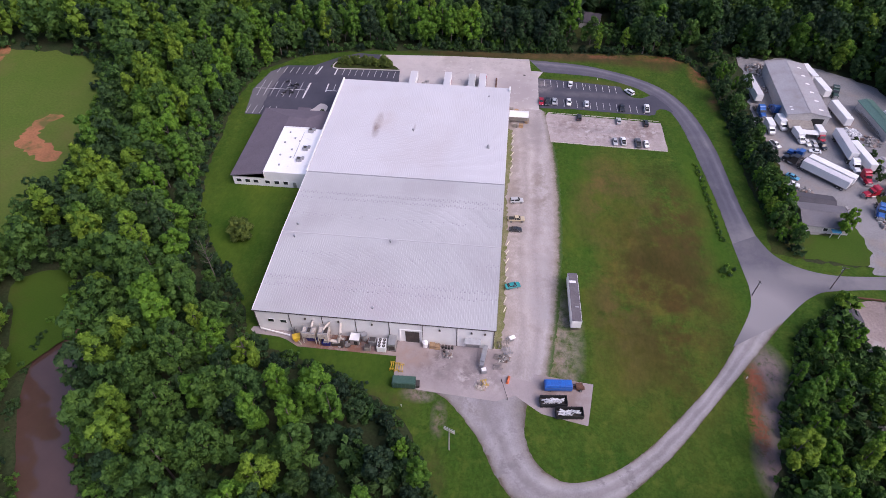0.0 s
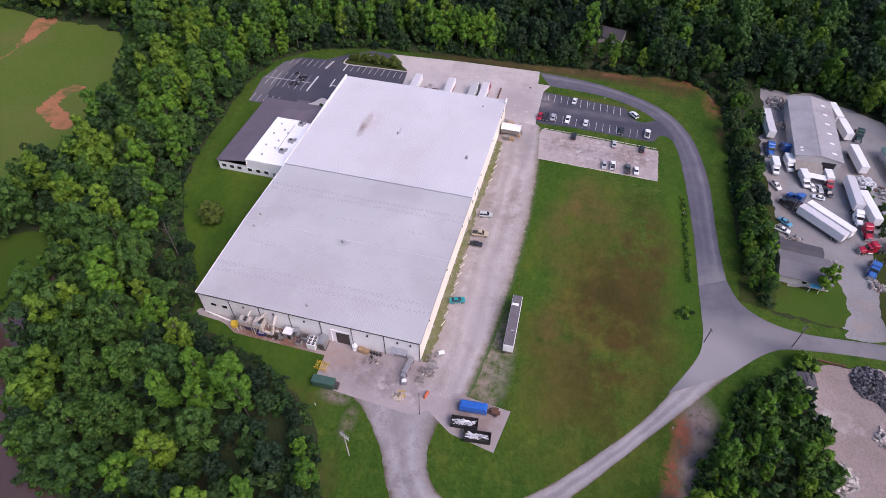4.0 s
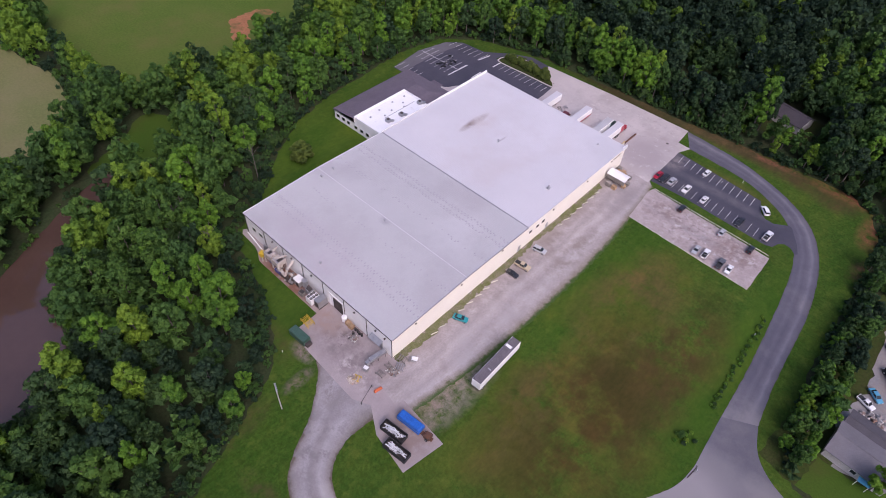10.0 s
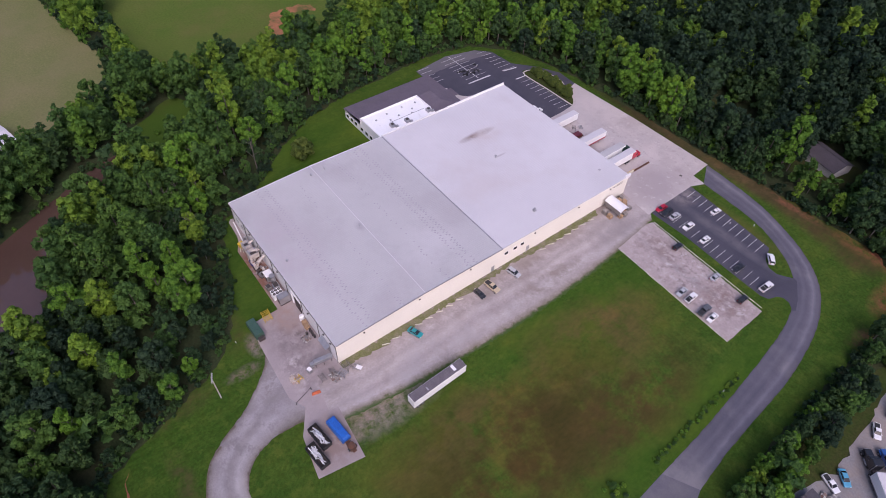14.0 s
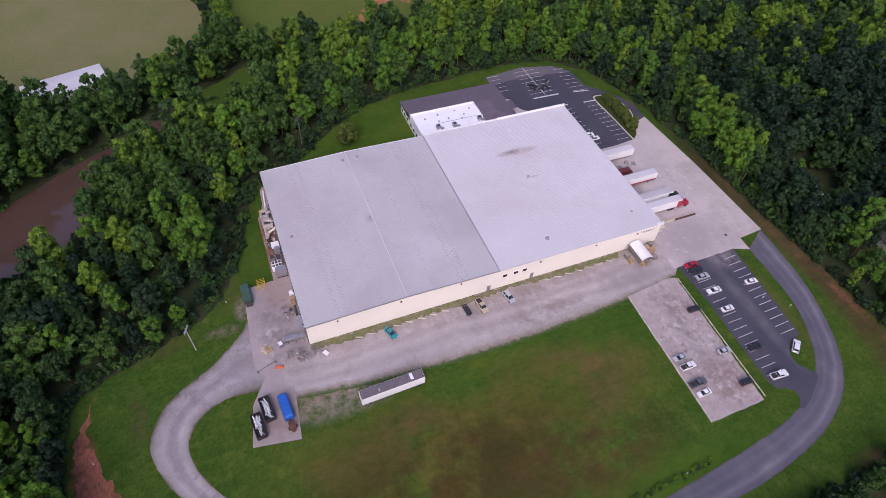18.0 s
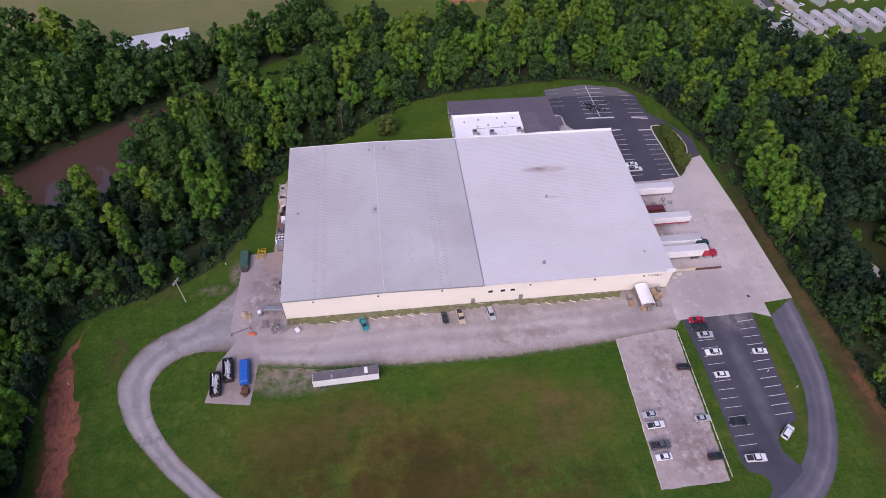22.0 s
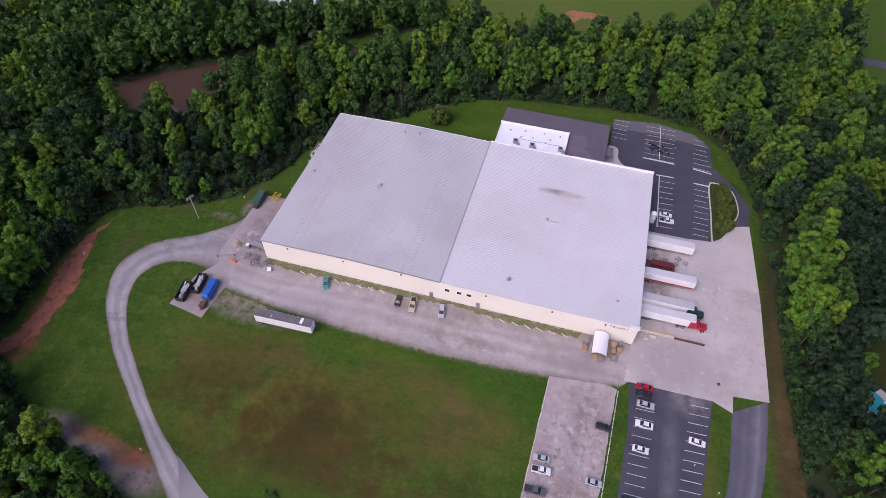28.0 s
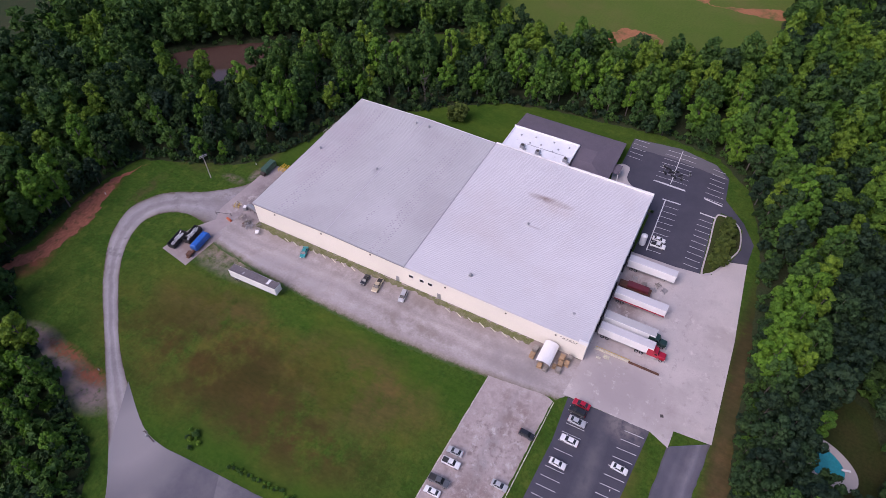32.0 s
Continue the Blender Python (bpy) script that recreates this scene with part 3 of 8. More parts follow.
def prism(profile, axis, a, b):
    """A profile of (u, v) points drawn out along x or y from a to b; v is up."""
    bm = bmesh.new()
    put = (lambda w, u, v: (w, u, v)) if axis == "x" else (lambda w, u, v: (u, w, v))
    lo = [bm.verts.new(put(a, u, v)) for u, v in profile]
    hi = [bm.verts.new(put(b, u, v)) for u, v in profile]
    bm.faces.new(lo)
    bm.faces.new(hi[::-1])
    n = len(profile)
    for i in range(n):
        bm.faces.new((lo[i], hi[i], hi[(i + 1) % n], lo[(i + 1) % n]))
    bmesh.ops.recalc_face_normals(bm, faces=bm.faces[:])
    return bm


def turn_z(degrees):
    return Matrix.Rotation(radians(degrees), 4, "Z")

# ---- the land ----
POND = smooth_line([(-104, -3), (-99, -18), (-92, -33), (-86, -43), (-76, -50), (-62, -53), (-52, -59), (-48, -69), (-50, -82), (-58, -95), (-64, -93), (-76, -80),
                    (-88, -64), (-97, -50), (-105, -36), (-112, -22), (-114, -8), (-110, 0)], True, 4)
SITE = [(-63, -2), (-50, -7.5), (-41, -9.5), (-30, -14), (-21, -20), (-16, -27), (-11, -38), (-7.5, -47), (-4, -56), (5, -57.6), (16, -58), (30, -57), (46, -55.5), (58, -38), (64, -22),
        (69, -5), (78, 14), (92, 25), (122, 28), (124, 40), (106, 38), (86, 38.5), (81, 46), (79, 60), (77.5, 80), (77.4, 94), (77.6, 108), (77, 121), (76, 133), (70.6, 144), (63, 148.6), (46, 148.4), (22, 146.8),
        (-3, 144.5), (-33, 143.5), (-48, 142), (-58, 141), (-70, 138), (-86, 133), (-98, 121), (-101, 101), (-99, 79), (-96.5, 58), (-93, 44), (-84, 28), (-74, 17), (-67, 8)]
FIELD_EAST = [(-213, 8), (-170, 5), (-147, 13), (-142, 28), (-141, 40), (-144, 63), (-148, 86), (-159, 111), (-170, 123), (-187, 127), (-212, 127), (-300, 140), (-420, 150), (-430, 30)]
FIELD_WEST = [(-210, -10), (-177, -3.5), (-168, -4.5), (-148, -9), (-134, -30), (-132, -44), (-126, -56), (-132, -72), (-145, -84), (-146, -120), (-160, -190), (-420, -200), (-420, -14)]
WORKS_YARD = [(92, 152), (102, 150), (110, 153), (126, 142), (138, 135), (142, 126), (142, 104), (141, 88), (137, 74), (132, 58), (134, 46), (122, 42), (114, 38), (103, 38), (105, 52), (91, 50), (88, 62), (91, 76), (89, 92), (88, 110), (90, 130)]
RUBBLE_YARD = [(93, 25), (118, 28), (190, 26), (190, -70), (96, -70), (88, -28), (95, -8), (93, 10)]
HOMES = [(-176, 186), (-145, 184), (-128, 196), (-114, 205), (-108, 225), (-108, 262), (-150, 330), (-300, 330), (-300, 190)]
MEADOW = [(-132, 6), (-125, -4), (-117, -20), (-112, -14), (-107, -4), (-112, 5), (-119, 13), (-127, 12)]
GARDEN = [(-22, 167), (-10, 162), (0, 158.5), (8, 160), (11, 166), (8, 174), (-6, 177), (-18, 173)]
HOUSE_PLOT = [(24, 161), (41, 161), (42, 182), (24, 182)]

ground_bm = bmesh.new()
GX = sorted(set([-4000, -1500, -700, -450] + list(range(-320, 200, 10)) + [220, 400, 900, 1800, 4000]) | set(range(-124, -40, 2)))
GY = sorted(set([-4000, -1500, -700, -300] + list(range(-180, 340, 10)) + [360, 500, 900, 1800, 4000]) | set(range(-104, 12, 2)))
pond_box = (min(p[0] for p in POND) - 6, max(p[0] for p in POND) + 6, min(p[1] for p in POND) - 6, max(p[1] for p in POND) + 6)


def bed(x, y):
    z = land(x, y) - 0.05
    if pond_box[0] < x < pond_box[1] and pond_box[2] < y < pond_box[3]:
        d = edge_distance(x, y, POND) * (1 if inside(x, y, POND) else -1)
        z -= 2.4 * step(-4.0, 5.0, d)
    return z


gv = [[ground_bm.verts.new((x, y, bed(x, y))) for x in GX] for y in GY]
for j in range(len(GY) - 1):
    for i in range(len(GX) - 1):
        ground_bm.faces.new((gv[j][i], gv[j][i + 1], gv[j + 1][i + 1], gv[j + 1][i]))
tagged(as_object("ground", ground_bm, M_FLOOR), "shaded earth and low undergrowth under the woods", "ground", kind="structure")
tagged(sheet("water", ragged(POND, 0.3, 3, 3.0), -0.85, M_WATER), "still red-brown muddy pond water among the woods", "pond", kind="structure")


def patch(name, poly, z, material, label, category, rag=0.0, seed=0, gap=1.5, thick=0.0):
    return tagged(sheet(name, ragged(poly, rag, seed, gap) if rag else poly, z, material, thick), label, category, kind="structure")


patch("lawn_1", SITE, 0.02, M_MAINLAWN, "mown green lawn round the works, worn brown patches, some darkened as tree shade", "lawn", 0.6, 1, 2.0)
patch("field_1", FIELD_EAST, 0.03, M_FIELD_GREEN, "open green pasture with bare red patches", "field", 1.0, 4, 4.0)
patch("field_2", FIELD_WEST, 0.03, M_FIELD, "open dry olive pasture behind the woods", "field", 1.0, 5, 4.0)
patch("yard_1", WORKS_YARD, 0.05, M_GREYGRAVEL, "grey gravel yard of a haulage works", "yard", 0.8, 6, 2.0)
patch("yard_2", RUBBLE_YARD, 0.03, M_RUBBLEDIRT, "pale dusty yard with rubble heaps", "yard", 0.8, 7, 2.0)
patch("lawn_2", HOMES, 0.03, M_LAWN, "grass between the mobile homes", "lawn", 1.0, 8, 4.0)
patch("lawn_3", smooth_line(MEADOW, True, 4), 0.03, M_LAWN, "small bright meadow at the pond's end", "meadow", 0.5, 12)
# both clearings in the woods take the grass coloured for shade
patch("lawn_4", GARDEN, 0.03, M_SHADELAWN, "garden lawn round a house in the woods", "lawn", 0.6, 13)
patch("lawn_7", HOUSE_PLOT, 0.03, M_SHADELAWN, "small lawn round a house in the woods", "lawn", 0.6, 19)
patch("verge_4", [(77.5, 41), (84, 39.6), (92, 40.4), (91.4, 50), (88.4, 62), (91, 76), (89.4, 92), (88.4, 110), (84, 112), (80, 100), (79.4, 60)], 0.04, M_WEEDGRASS, "rough weedy grass between the drive and the haulage yard", "grass", 0.4, 21)
patch("lawn_5", [(88, 50), (87, 40), (103, 38.2), (106, 44), (105.6, 52), (103, 60), (101.6, 50.4), (93, 50)], 0.065, M_LAWN, "rough grass before the old house", "grass", 0.6, 14)

# bare clay banks and patches
CLAY = (
    ("bank_2", [(-3, -51.6), (2, -52.6), (8, -53.2), (17, -50), (24, -47.2), (34, -46.8), (42, -46.8), (48, -50.6), (52, -53.6), (46, -54.4), (40, -52), (34, -51.6), (26, -54), (17, -56.2), (9, -56.4), (2, -53.8)], M_CLAY, "eroded red clay bank below the woods"),
    ("bank_5", [(-168, 66), (-164, 64), (-157, 60), (-150, 58), (-149, 62), (-155, 67), (-162, 71), (-163, 77), (-160, 83), (-163, 84), (-168, 80)], M_FIELDCLAY, "bare red clay patch in the pasture"),
    ("bank_6", [(-206, 96), (-216, 92), (-232, 74), (-232, 62), (-224, 60), (-216, 72), (-208, 84), (-206, 126), (-216, 124)], M_FIELDCLAY, "bare red clay patch in the pasture"),
)
for nm, pts, mat, lab in CLAY:
    patch(nm, smooth_line(pts, True, 3), 0.055, mat, lab, "bank", 0.75, len(nm) + int(nm[-1]), 1.0)

# roads and paved ground
ROAD_OUT = [(7.4, 140.3), (18, 139.6), (30, 138), (41, 134.6), (50, 130.4), (57.2, 125), (62.4, 118.4), (66.6, 109), (69.3, 98.5), (71.1, 87), (72.1, 73), (73.2, 58.8), (74.7, 47.5), (77.2, 41.4), (80.6, 37.8), (86, 35.2), (94, 34), (107, 35), (120, 36), (190, 40)]
ROAD_IN = [(12.8, 131.4), (23, 131), (34, 129.8), (43, 126.5), (50.4, 121.9), (56.2, 115), (59.8, 106.6), (61.6, 99.5), (63.2, 89), (64.6, 77), (65.7, 66), (66.6, 55), (67.2, 43.5), (67.9, 33), (68.2, 26.6), (66.6, 19), (59.8, 7)]
ROAD = smooth_line(ROAD_OUT[12:]) + smooth_line([(190, 33), (119, 31), (93, 28.6), (84, 25.4), (74.6, 16.4)]) + smooth_line(ROAD_IN[12:])[::-1]
patch("road_1", ROAD, 0.07, M_ASPHALT, "pale worn asphalt road junction and road", "road", thick=0.1)
LANE_IN = [(66.6, 19), (59.8, 6.4), (52.3, -4.4), (45, -12.6), (37.5, -20.6), (30, -27), (22.6, -31), (16.4, -31.9), (11, -28.6), (8.4, -23), (8.4, -16)]
LANE_OUT = [(74.6, 16.4), (63, 2.6), (52.8, -9.4), (41.6, -22.6), (31.6, -32.2), (25.4, -36.6), (18.4, -39.6), (12.6, -40), (7.6, -37.8), (4.2, -35), (1.4, -31), (-2, -24.6), (-5.4, -20.2), (-9.6, -15.8), (-13, -13.6)]
LANE_IN.append((9.4, -12.4))
LANE_OUT.append((-13.4, -12.6))
def along(line, q):
    """The place at the part q of a line's length."""
    lens = [0.0]
    for (ax, ay), (bx, by) in zip(line, line[1:]):
        lens.append(lens[-1] + math.hypot(bx - ax, by - ay))
    want = q * lens[-1]
    for i in range(len(line) - 1):
        if lens[i + 1] >= want:
            k = (want - lens[i]) / max(1e-6, lens[i + 1] - lens[i])
            return line[i][0] + (line[i + 1][0] - line[i][0]) * k, line[i][1] + (line[i + 1][1] - line[i][1]) * k
    return line[-1]


gl = random.Random(9)


def road_strip(name, inner, outer, n, z, material, label):
    """A road between two edge lines, whose mesh knows how far across it each point lies."""
    bm, across, rows_l = bmesh.new(), [], []
    li, lo = smooth_line(inner, n=10), smooth_line(outer, n=10)
    for i in range(n + 1):
        (ax, ay), (bx, by) = along(li, i / n), along(lo, i / n)
        row = []
        for j in range(7):
            k = j / 6 + (gl.uniform(-0.012, 0.012) if j in (0, 6) else 0)
            row.append(bm.verts.new((ax + (bx - ax) * k, ay + (by - ay) * k, z)))
            across.append(j / 6)
        rows_l.append(row)
    for r0, r1 in zip(rows_l, rows_l[1:]):
        for j in range(6):
            bm.faces.new((r0[j], r0[j + 1], r1[j + 1], r1[j]))
    bmesh.ops.recalc_face_normals(bm, faces=bm.faces[:])
    bm.normal_update()
    if sum(f.normal.z for f in bm.faces) < 0:
        bmesh.ops.reverse_faces(bm, faces=bm.faces[:])
    ob = tagged(as_object(name, bm, material), label, "road", kind="structure")
    ob.data.attributes.new("across", "FLOAT", "POINT").data.foreach_set("value", across)
    return ob


road_strip("road_2", LANE_IN, LANE_OUT, 140, 0.06, M_LANE, "pale worn gravel lane bending to the loading yard")
road_strip("road_4", ROAD_IN[:13], ROAD_OUT[:13], 120, 0.066, M_DRIVE, "grey asphalt drive curving round the lawn")
yard_rim = [(17.6 - 0.0013 * (y - 50) ** 2 + 0.7, y) for y in range(-8, 86, 4)]
patch("yard_4", [(0, 0), (1, -8), (9.5, -9)] + yard_rim + [(15.6, 88), (13.8, 104), (11.4, 106.5), (0, 107)], 0.05, M_YARDGRAVEL, "pale rutted gravel yard along the warehouse wall", "yard", 0.3, 10, 0.6)
patch("verge_1", [(0.1, 0.5), (1.6, 0.5), (2.6, 12), (1.8, 30), (2.2, 44), (1.2, 58), (2.4, 72), (2.0, 92), (0.1, 93)], 0.06, M_WEEDS, "weedy strip of grass at the foot of the wall", "grass", 0.5, 15, 0.8)
SOUTH = [(-60.4, 0.6), (-61.8, 0.4), (-62.2, -0.6), (-61, -1.6), (-54.5, -2.0), (-52.4, -2.6), (-49, -4.4), (-23.8, -4.6), (-23.4, -12.9), (-13.8, -13.6), (1.3, -14.5), (5.7, -12.5), (12, -16.6), (22.5, -18.5), (24.3, -7.6), (10.3, -6.2), (9.6, -8.5), (2.5, -7.0), (2.0, 0)]
patch("pavement_1", SOUTH, 0.09, M_YARDCONC, "stained concrete loading yard before the end wall", "yard", thick=0.15)
NORTH = [(-42.4, 106.2), (-42.6, 119.5), (-43.4, 126.8), (-44.5, 129.6), (-48.5, 131.2), (-51.4, 132.2), (-53.2, 138), (-24, 139.9), (7.5, 140.6), (8.2, 131.9), (13, 131.7), (11, 127), (11.4, 105.2), (0, 106)]
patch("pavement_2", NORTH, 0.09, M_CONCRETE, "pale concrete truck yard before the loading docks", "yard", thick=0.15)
patch("parking_1", [(15.4, 86.6), (54.9, 85.2), (54.6, 101.6), (14.4, 103.6), (13.8, 101)], 0.06, M_LOTGRAVEL, "rutted gravel car park edged with timbers", "car park", 0.12, 11, 1.2)
ALOT = [(11.6, 106.6), (24, 107.2), (40, 106.4), (51, 106), (53.2, 106.8), (54.0, 109.4), (55.4, 110.6), (57.4, 110.4), (59.4, 108.6), (60.0, 109.4), (58.4, 113.0), (54.4, 119.2), (53.3, 119.5), (51.6, 118.2), (49.4, 116.8), (46.6, 117.0), (44.4, 118.8), (43.2, 121.6), (42.2, 124.0), (27.7, 125.5), (12.1, 126.8), (10.9, 126.8)]
patch("parking_2", ALOT, 0.075, M_BLACKTOP, "dark sealed asphalt car park with white bays", "car park", thick=0.1)
OLOT = [(-60, 107), (-42.5, 107), (-42.5, 119.5), (-43.4, 126.4), (-56, 125.9), (-68.6, 125.2), (-71.5, 127), (-70.6, 130.4), (-67, 134.2), (-58.4, 135.4), (-52, 133.4), (-53.2, 138), (-62, 138.4),
        (-70, 134), (-78, 127), (-89, 126), (-94, 121), (-97, 108), (-95, 92), (-86, 92), (-66, 92.2), (-60, 98)]
patch("parking_3", OLOT, 0.075, M_BLACKTOP, "dark sealed asphalt car park beside the office", "car park", thick=0.1)
patch("parking_4", [(-97, 108), (-95, 92.2), (-90, 92.2), (-90.4, 108), (-88, 125.8), (-94, 120.8)], 0.082, M_OLDTOP, "older faded grey asphalt at the car park's edge", "car park", 0.15, 18)
patch("yard_5", [(-165, 186), (-160, 186), (-158, 200), (-161, 217), (-165, 240), (-172, 300), (-178, 300), (-170, 240), (-166.5, 217), (-164, 200)], 0.06, M_BLACKTOP, "asphalt lane between the mobile homes", "road")
patch("yard_6", [(-111, 205), (-107, 206), (-108, 230), (-104, 262), (-108, 264), (-113, 232), (-116, 222)], 0.06, M_ASPHALT, "asphalt lane between the mobile homes", "road")

# painted bays
def stripe(parent, a, b, wide=0.12, z=0.084):
    (ax, ay), (bx, by) = a, b
    n = Vector((by - ay, ax - bx, 0)).normalized() * wide / 2
    bm = bmesh.new()
    for zz in (z, z + 0.004):
        for (px, py), s in ((a, 1), (b, 1), (b, -1), (a, -1)):
            bm.verts.new((px + n.x * s, py + n.y * s, zz))
    bm.verts.ensure_lookup_table()
    v = bm.verts
    bm.faces.new((v[7], v[6], v[5], v[4]))
    for i in range(4):
        bm.faces.new((v[i], v[(i + 1) % 4], v[4 + (i + 1) % 4], v[4 + i]))
    bmesh.ops.recalc_face_normals(bm, faces=bm.faces[:])
    return part("bay_line", bm, M_STRIPE, parent)


lot2, lot3 = bpy.data.objects["parking_2"], bpy.data.objects["parking_3"]
for k in range(15):
    x = 15.75 + k * 2.4
    stripe(lot2, (x + 0.1, 108.6 - 0.055 * (x - 18)), (x, 113.2 - 0.055 * (x - 18)), 0.115)
for k in range(13):
    x = 10.9 + k * 2.45
    stripe(lot2, (x + 0.2, 121.6 - 0.085 * (x - 13)), (x, 126.2 - 0.085 * (x - 13)), 0.14)
stripe(lot3, (-96.2, 108.9), (-77.3, 109.3), 0.22, 0.09)
for k in range(8):
    x = -94.3 + k * 2.5
    stripe(lot3, (x, 104.0), (x, 109.0), 0.14, 0.09)
    stripe(lot3, (x, 109.3), (x + 0.2, 114.2), 0.14, 0.09)
stripe(lot3, (-76.6, 103.8), (-76.2, 114.4), 0.55, 0.09)
for k in range(7):
    x = -91.4 + k * 2.55
    stripe(lot3, (x, 120.3 + 0.03 * k), (x + 0.5, 124.4 + 0.35 * k), 0.14, 0.09)
stripe(lot3, (-75.6, 120.6), (-74.6, 126.6), 0.55, 0.09)
for k in range(5):
    stripe(lot3, (-94.8 + 2.5 * k, 92.6), (-94.6 + 2.5 * k, 97.5), 0.14, 0.09)
stripe(lot3, (-69.1, 108.8), (-69.2, 114.6), 0.5)
stripe(lot3, (-69.0, 109.8), (-45.0, 110.3), 0.3)
for k in range(9):
    x = -66.3 + 2.6 * k
    stripe(lot3, (x, 110.1), (x - 0.1, 114.7), 0.14)
stripe(lot3, (-68.4, 120.9), (-68.2, 125.6), 0.5)
for k in range(9):
    x = -65.5 + 2.55 * k
    stripe(lot3, (x, 121.2), (x + 0.2, 125.7), 0.14)

# ---- warehouse ----
RX, RY1, SEAM, EAVE, RIDGE, BACK = -60.0, 106.2, 53.3, 8.05, 8.7, 7.65
house = thing("warehouse", "very large low metal warehouse with a pale ribbed roof", "warehouse")
part("east_wall", prism([(0, 0), (SEAM, 0), (RY1, 0), (RY1, BACK - 0.12), (SEAM, EAVE - 0.12), (26.7, RIDGE - 0.14), (0, EAVE - 0.12)], "x", -0.3, 0.0), M_CREAM, house, "cream painted side wall")
part("west_wall", prism([(0, 0), (RY1, 0), (RY1, BACK - 0.12), (SEAM, EAVE - 0.12), (26.7, RIDGE - 0.14), (0, EAVE - 0.12)], "x", RX, RX + 0.3), M_WHITE, house)
part("north_wall", prism([(RX + 0.3, 0), (-0.3, 0), (-0.3, BACK - 0.12), (RX + 0.3, BACK - 0.12)], "y", RY1 - 0.3, RY1), M_WHITE, house)
JOINTS = [-59.7, -51.2, -42.8, -34.4, -26.0, -17.7, -9.2, -0.3]
for a, b in zip(JOINTS, JOINTS[1:]):
    part("wall_panel", prism([(a + 0.03, 0), (b - 0.03, 0), (b - 0.03, EAVE - 0.12), (a + 0.03, EAVE - 0.12)], "y", 0.0, 0.3), M_WHITE, house)
for x in JOINTS[1:-1] + [-59.9, -0.1]:
    part("downspout", box((0.15, 0.14, EAVE - 0.4), (x, -0.08, 0.1)), M_DARK, house, "dark steel downspout")
OLD = [(-0.25, EAVE - 0.1), (26.7, RIDGE - 0.1), (SEAM, EAVE - 0.1), (SEAM, EAVE + 0.08), (26.7, RIDGE + 0.08), (-0.25, EAVE + 0.08)]
part("roof", prism(OLD, "x", RX - 0.15, 0.25), M_ROOF_OLD, house, "weathered grey metal roof")
NEW = [(SEAM, EAVE - 0.06), (RY1 + 0.1, BACK - 0.1), (RY1 + 0.1, BACK + 0.1), (SEAM, EAVE + 0.14)]
part("roof", prism(NEW, "x", RX - 0.15, 0.25), M_ROOF_NEW, house, "newer pale bare metal roof")
part("ridge_cap", prism([(26.58, RIDGE + 0.08), (26.82, RIDGE + 0.08), (26.7, RIDGE + 0.14)], "x", RX - 0.1, 0.2), M_ROOF_NEW, house, "pale ridge flashing")
part("seam_flashing", prism([(SEAM - 0.25, EAVE + 0.08), (SEAM + 0.02, EAVE + 0.14), (SEAM + 0.02, EAVE + 0.2), (SEAM - 0.25, EAVE + 0.14)], "x", RX - 0.1, 0.2), M_STEEL, house)


def rib_mesh(name, x0, x1, gap, line, high, wide, material, label):
    """Standing ribs along y on a roof whose line is (y, z) points."""
    vs, fs = [], []
    x = x0
    while x < x1:
        for (ya, za), (yb, zb) in zip(line, line[1:]):
            n = len(vs)
            for y, z in ((ya, za), (yb, zb)):
                vs += [(x - wide, y, z), (x - wide * 0.5, y, z + high), (x + wide * 0.5, y, z + high), (x + wide, y, z)]
            fs += [(n + i, n + i + 1, n + 5 + i, n + 4 + i) for i in range(3)]
            fs += [(n + 3, n + 2, n + 1, n), (n + 4, n + 5, n + 6, n + 7)]
        x += gap
    me = bpy.data.meshes.new(name)
    me.from_pydata(vs, [], fs)
    me.materials.append(material)
    ob = new(name, me)
    ob.parent = house
    tagged(ob, label, kind="stuff")
    return ob


rib_mesh("roof_ribs", RX + 0.3, 0.0, 0.61, [(SEAM + 0.05, EAVE + 0.14), (RY1 + 0.08, BACK + 0.1)], 0.03, 0.06, M_ROOF_NEW, "standing seams of the newer roof")
rib_mesh("roof_ribs", RX + 0.3, 0.0, 0.61, [(-0.22, EAVE + 0.08), (26.3, RIDGE + 0.07)], 0.03, 0.05, M_ROOF_OLD, "low seams of the weathered roof")
rib_mesh("roof_ribs", RX + 0.3, 0.0, 0.61, [(27.1, RIDGE + 0.07), (SEAM - 0.3, EAVE + 0.085)], 0.03, 0.05, M_ROOF_OLD, "low seams of the weathered roof")
# staggered lap patches across the old roof
vs, fs = [], []
lap = random.Random(4)
for y0, share, sy in ((8.6, 0.9, 0.55), (11.0, 0.9, 0.55), (19.8, 0.35, 0.4), (34.4, 0.35, 0.4), (41.8, 0.85, 0.5), (44.0, 0.9, 0.55)):
    for i in range(98):
        if lap.random() > share:
            continue
        x, y = RX + 0.6 + i * 0.61, y0 + (0.3 if i % 2 else -0.3) + lap.uniform(-0.1, 0.1)
        z = EAVE + 0.1 + (RIDGE - EAVE) * (1 - abs(y - 26.7) / 26.7)
        n = len(vs)
        for dx, dy in ((-0.16, -sy / 2), (0.16, -sy / 2), (0.16, sy / 2), (-0.16, sy / 2)):
            vs += [(x + dx, y + dy, z - 0.02), (x + dx, y + dy, z + 0.05)]
        fs += [(n + 1, n + 3, n + 5, n + 7)] + [(n + 2 * a, n + 2 * ((a + 1) % 4), n + 2 * ((a + 1) % 4) + 1, n + 2 * a + 1) for a in range(4)]
me = bpy.data.meshes.new("lap_patches")
me.from_pydata(vs, [], fs)
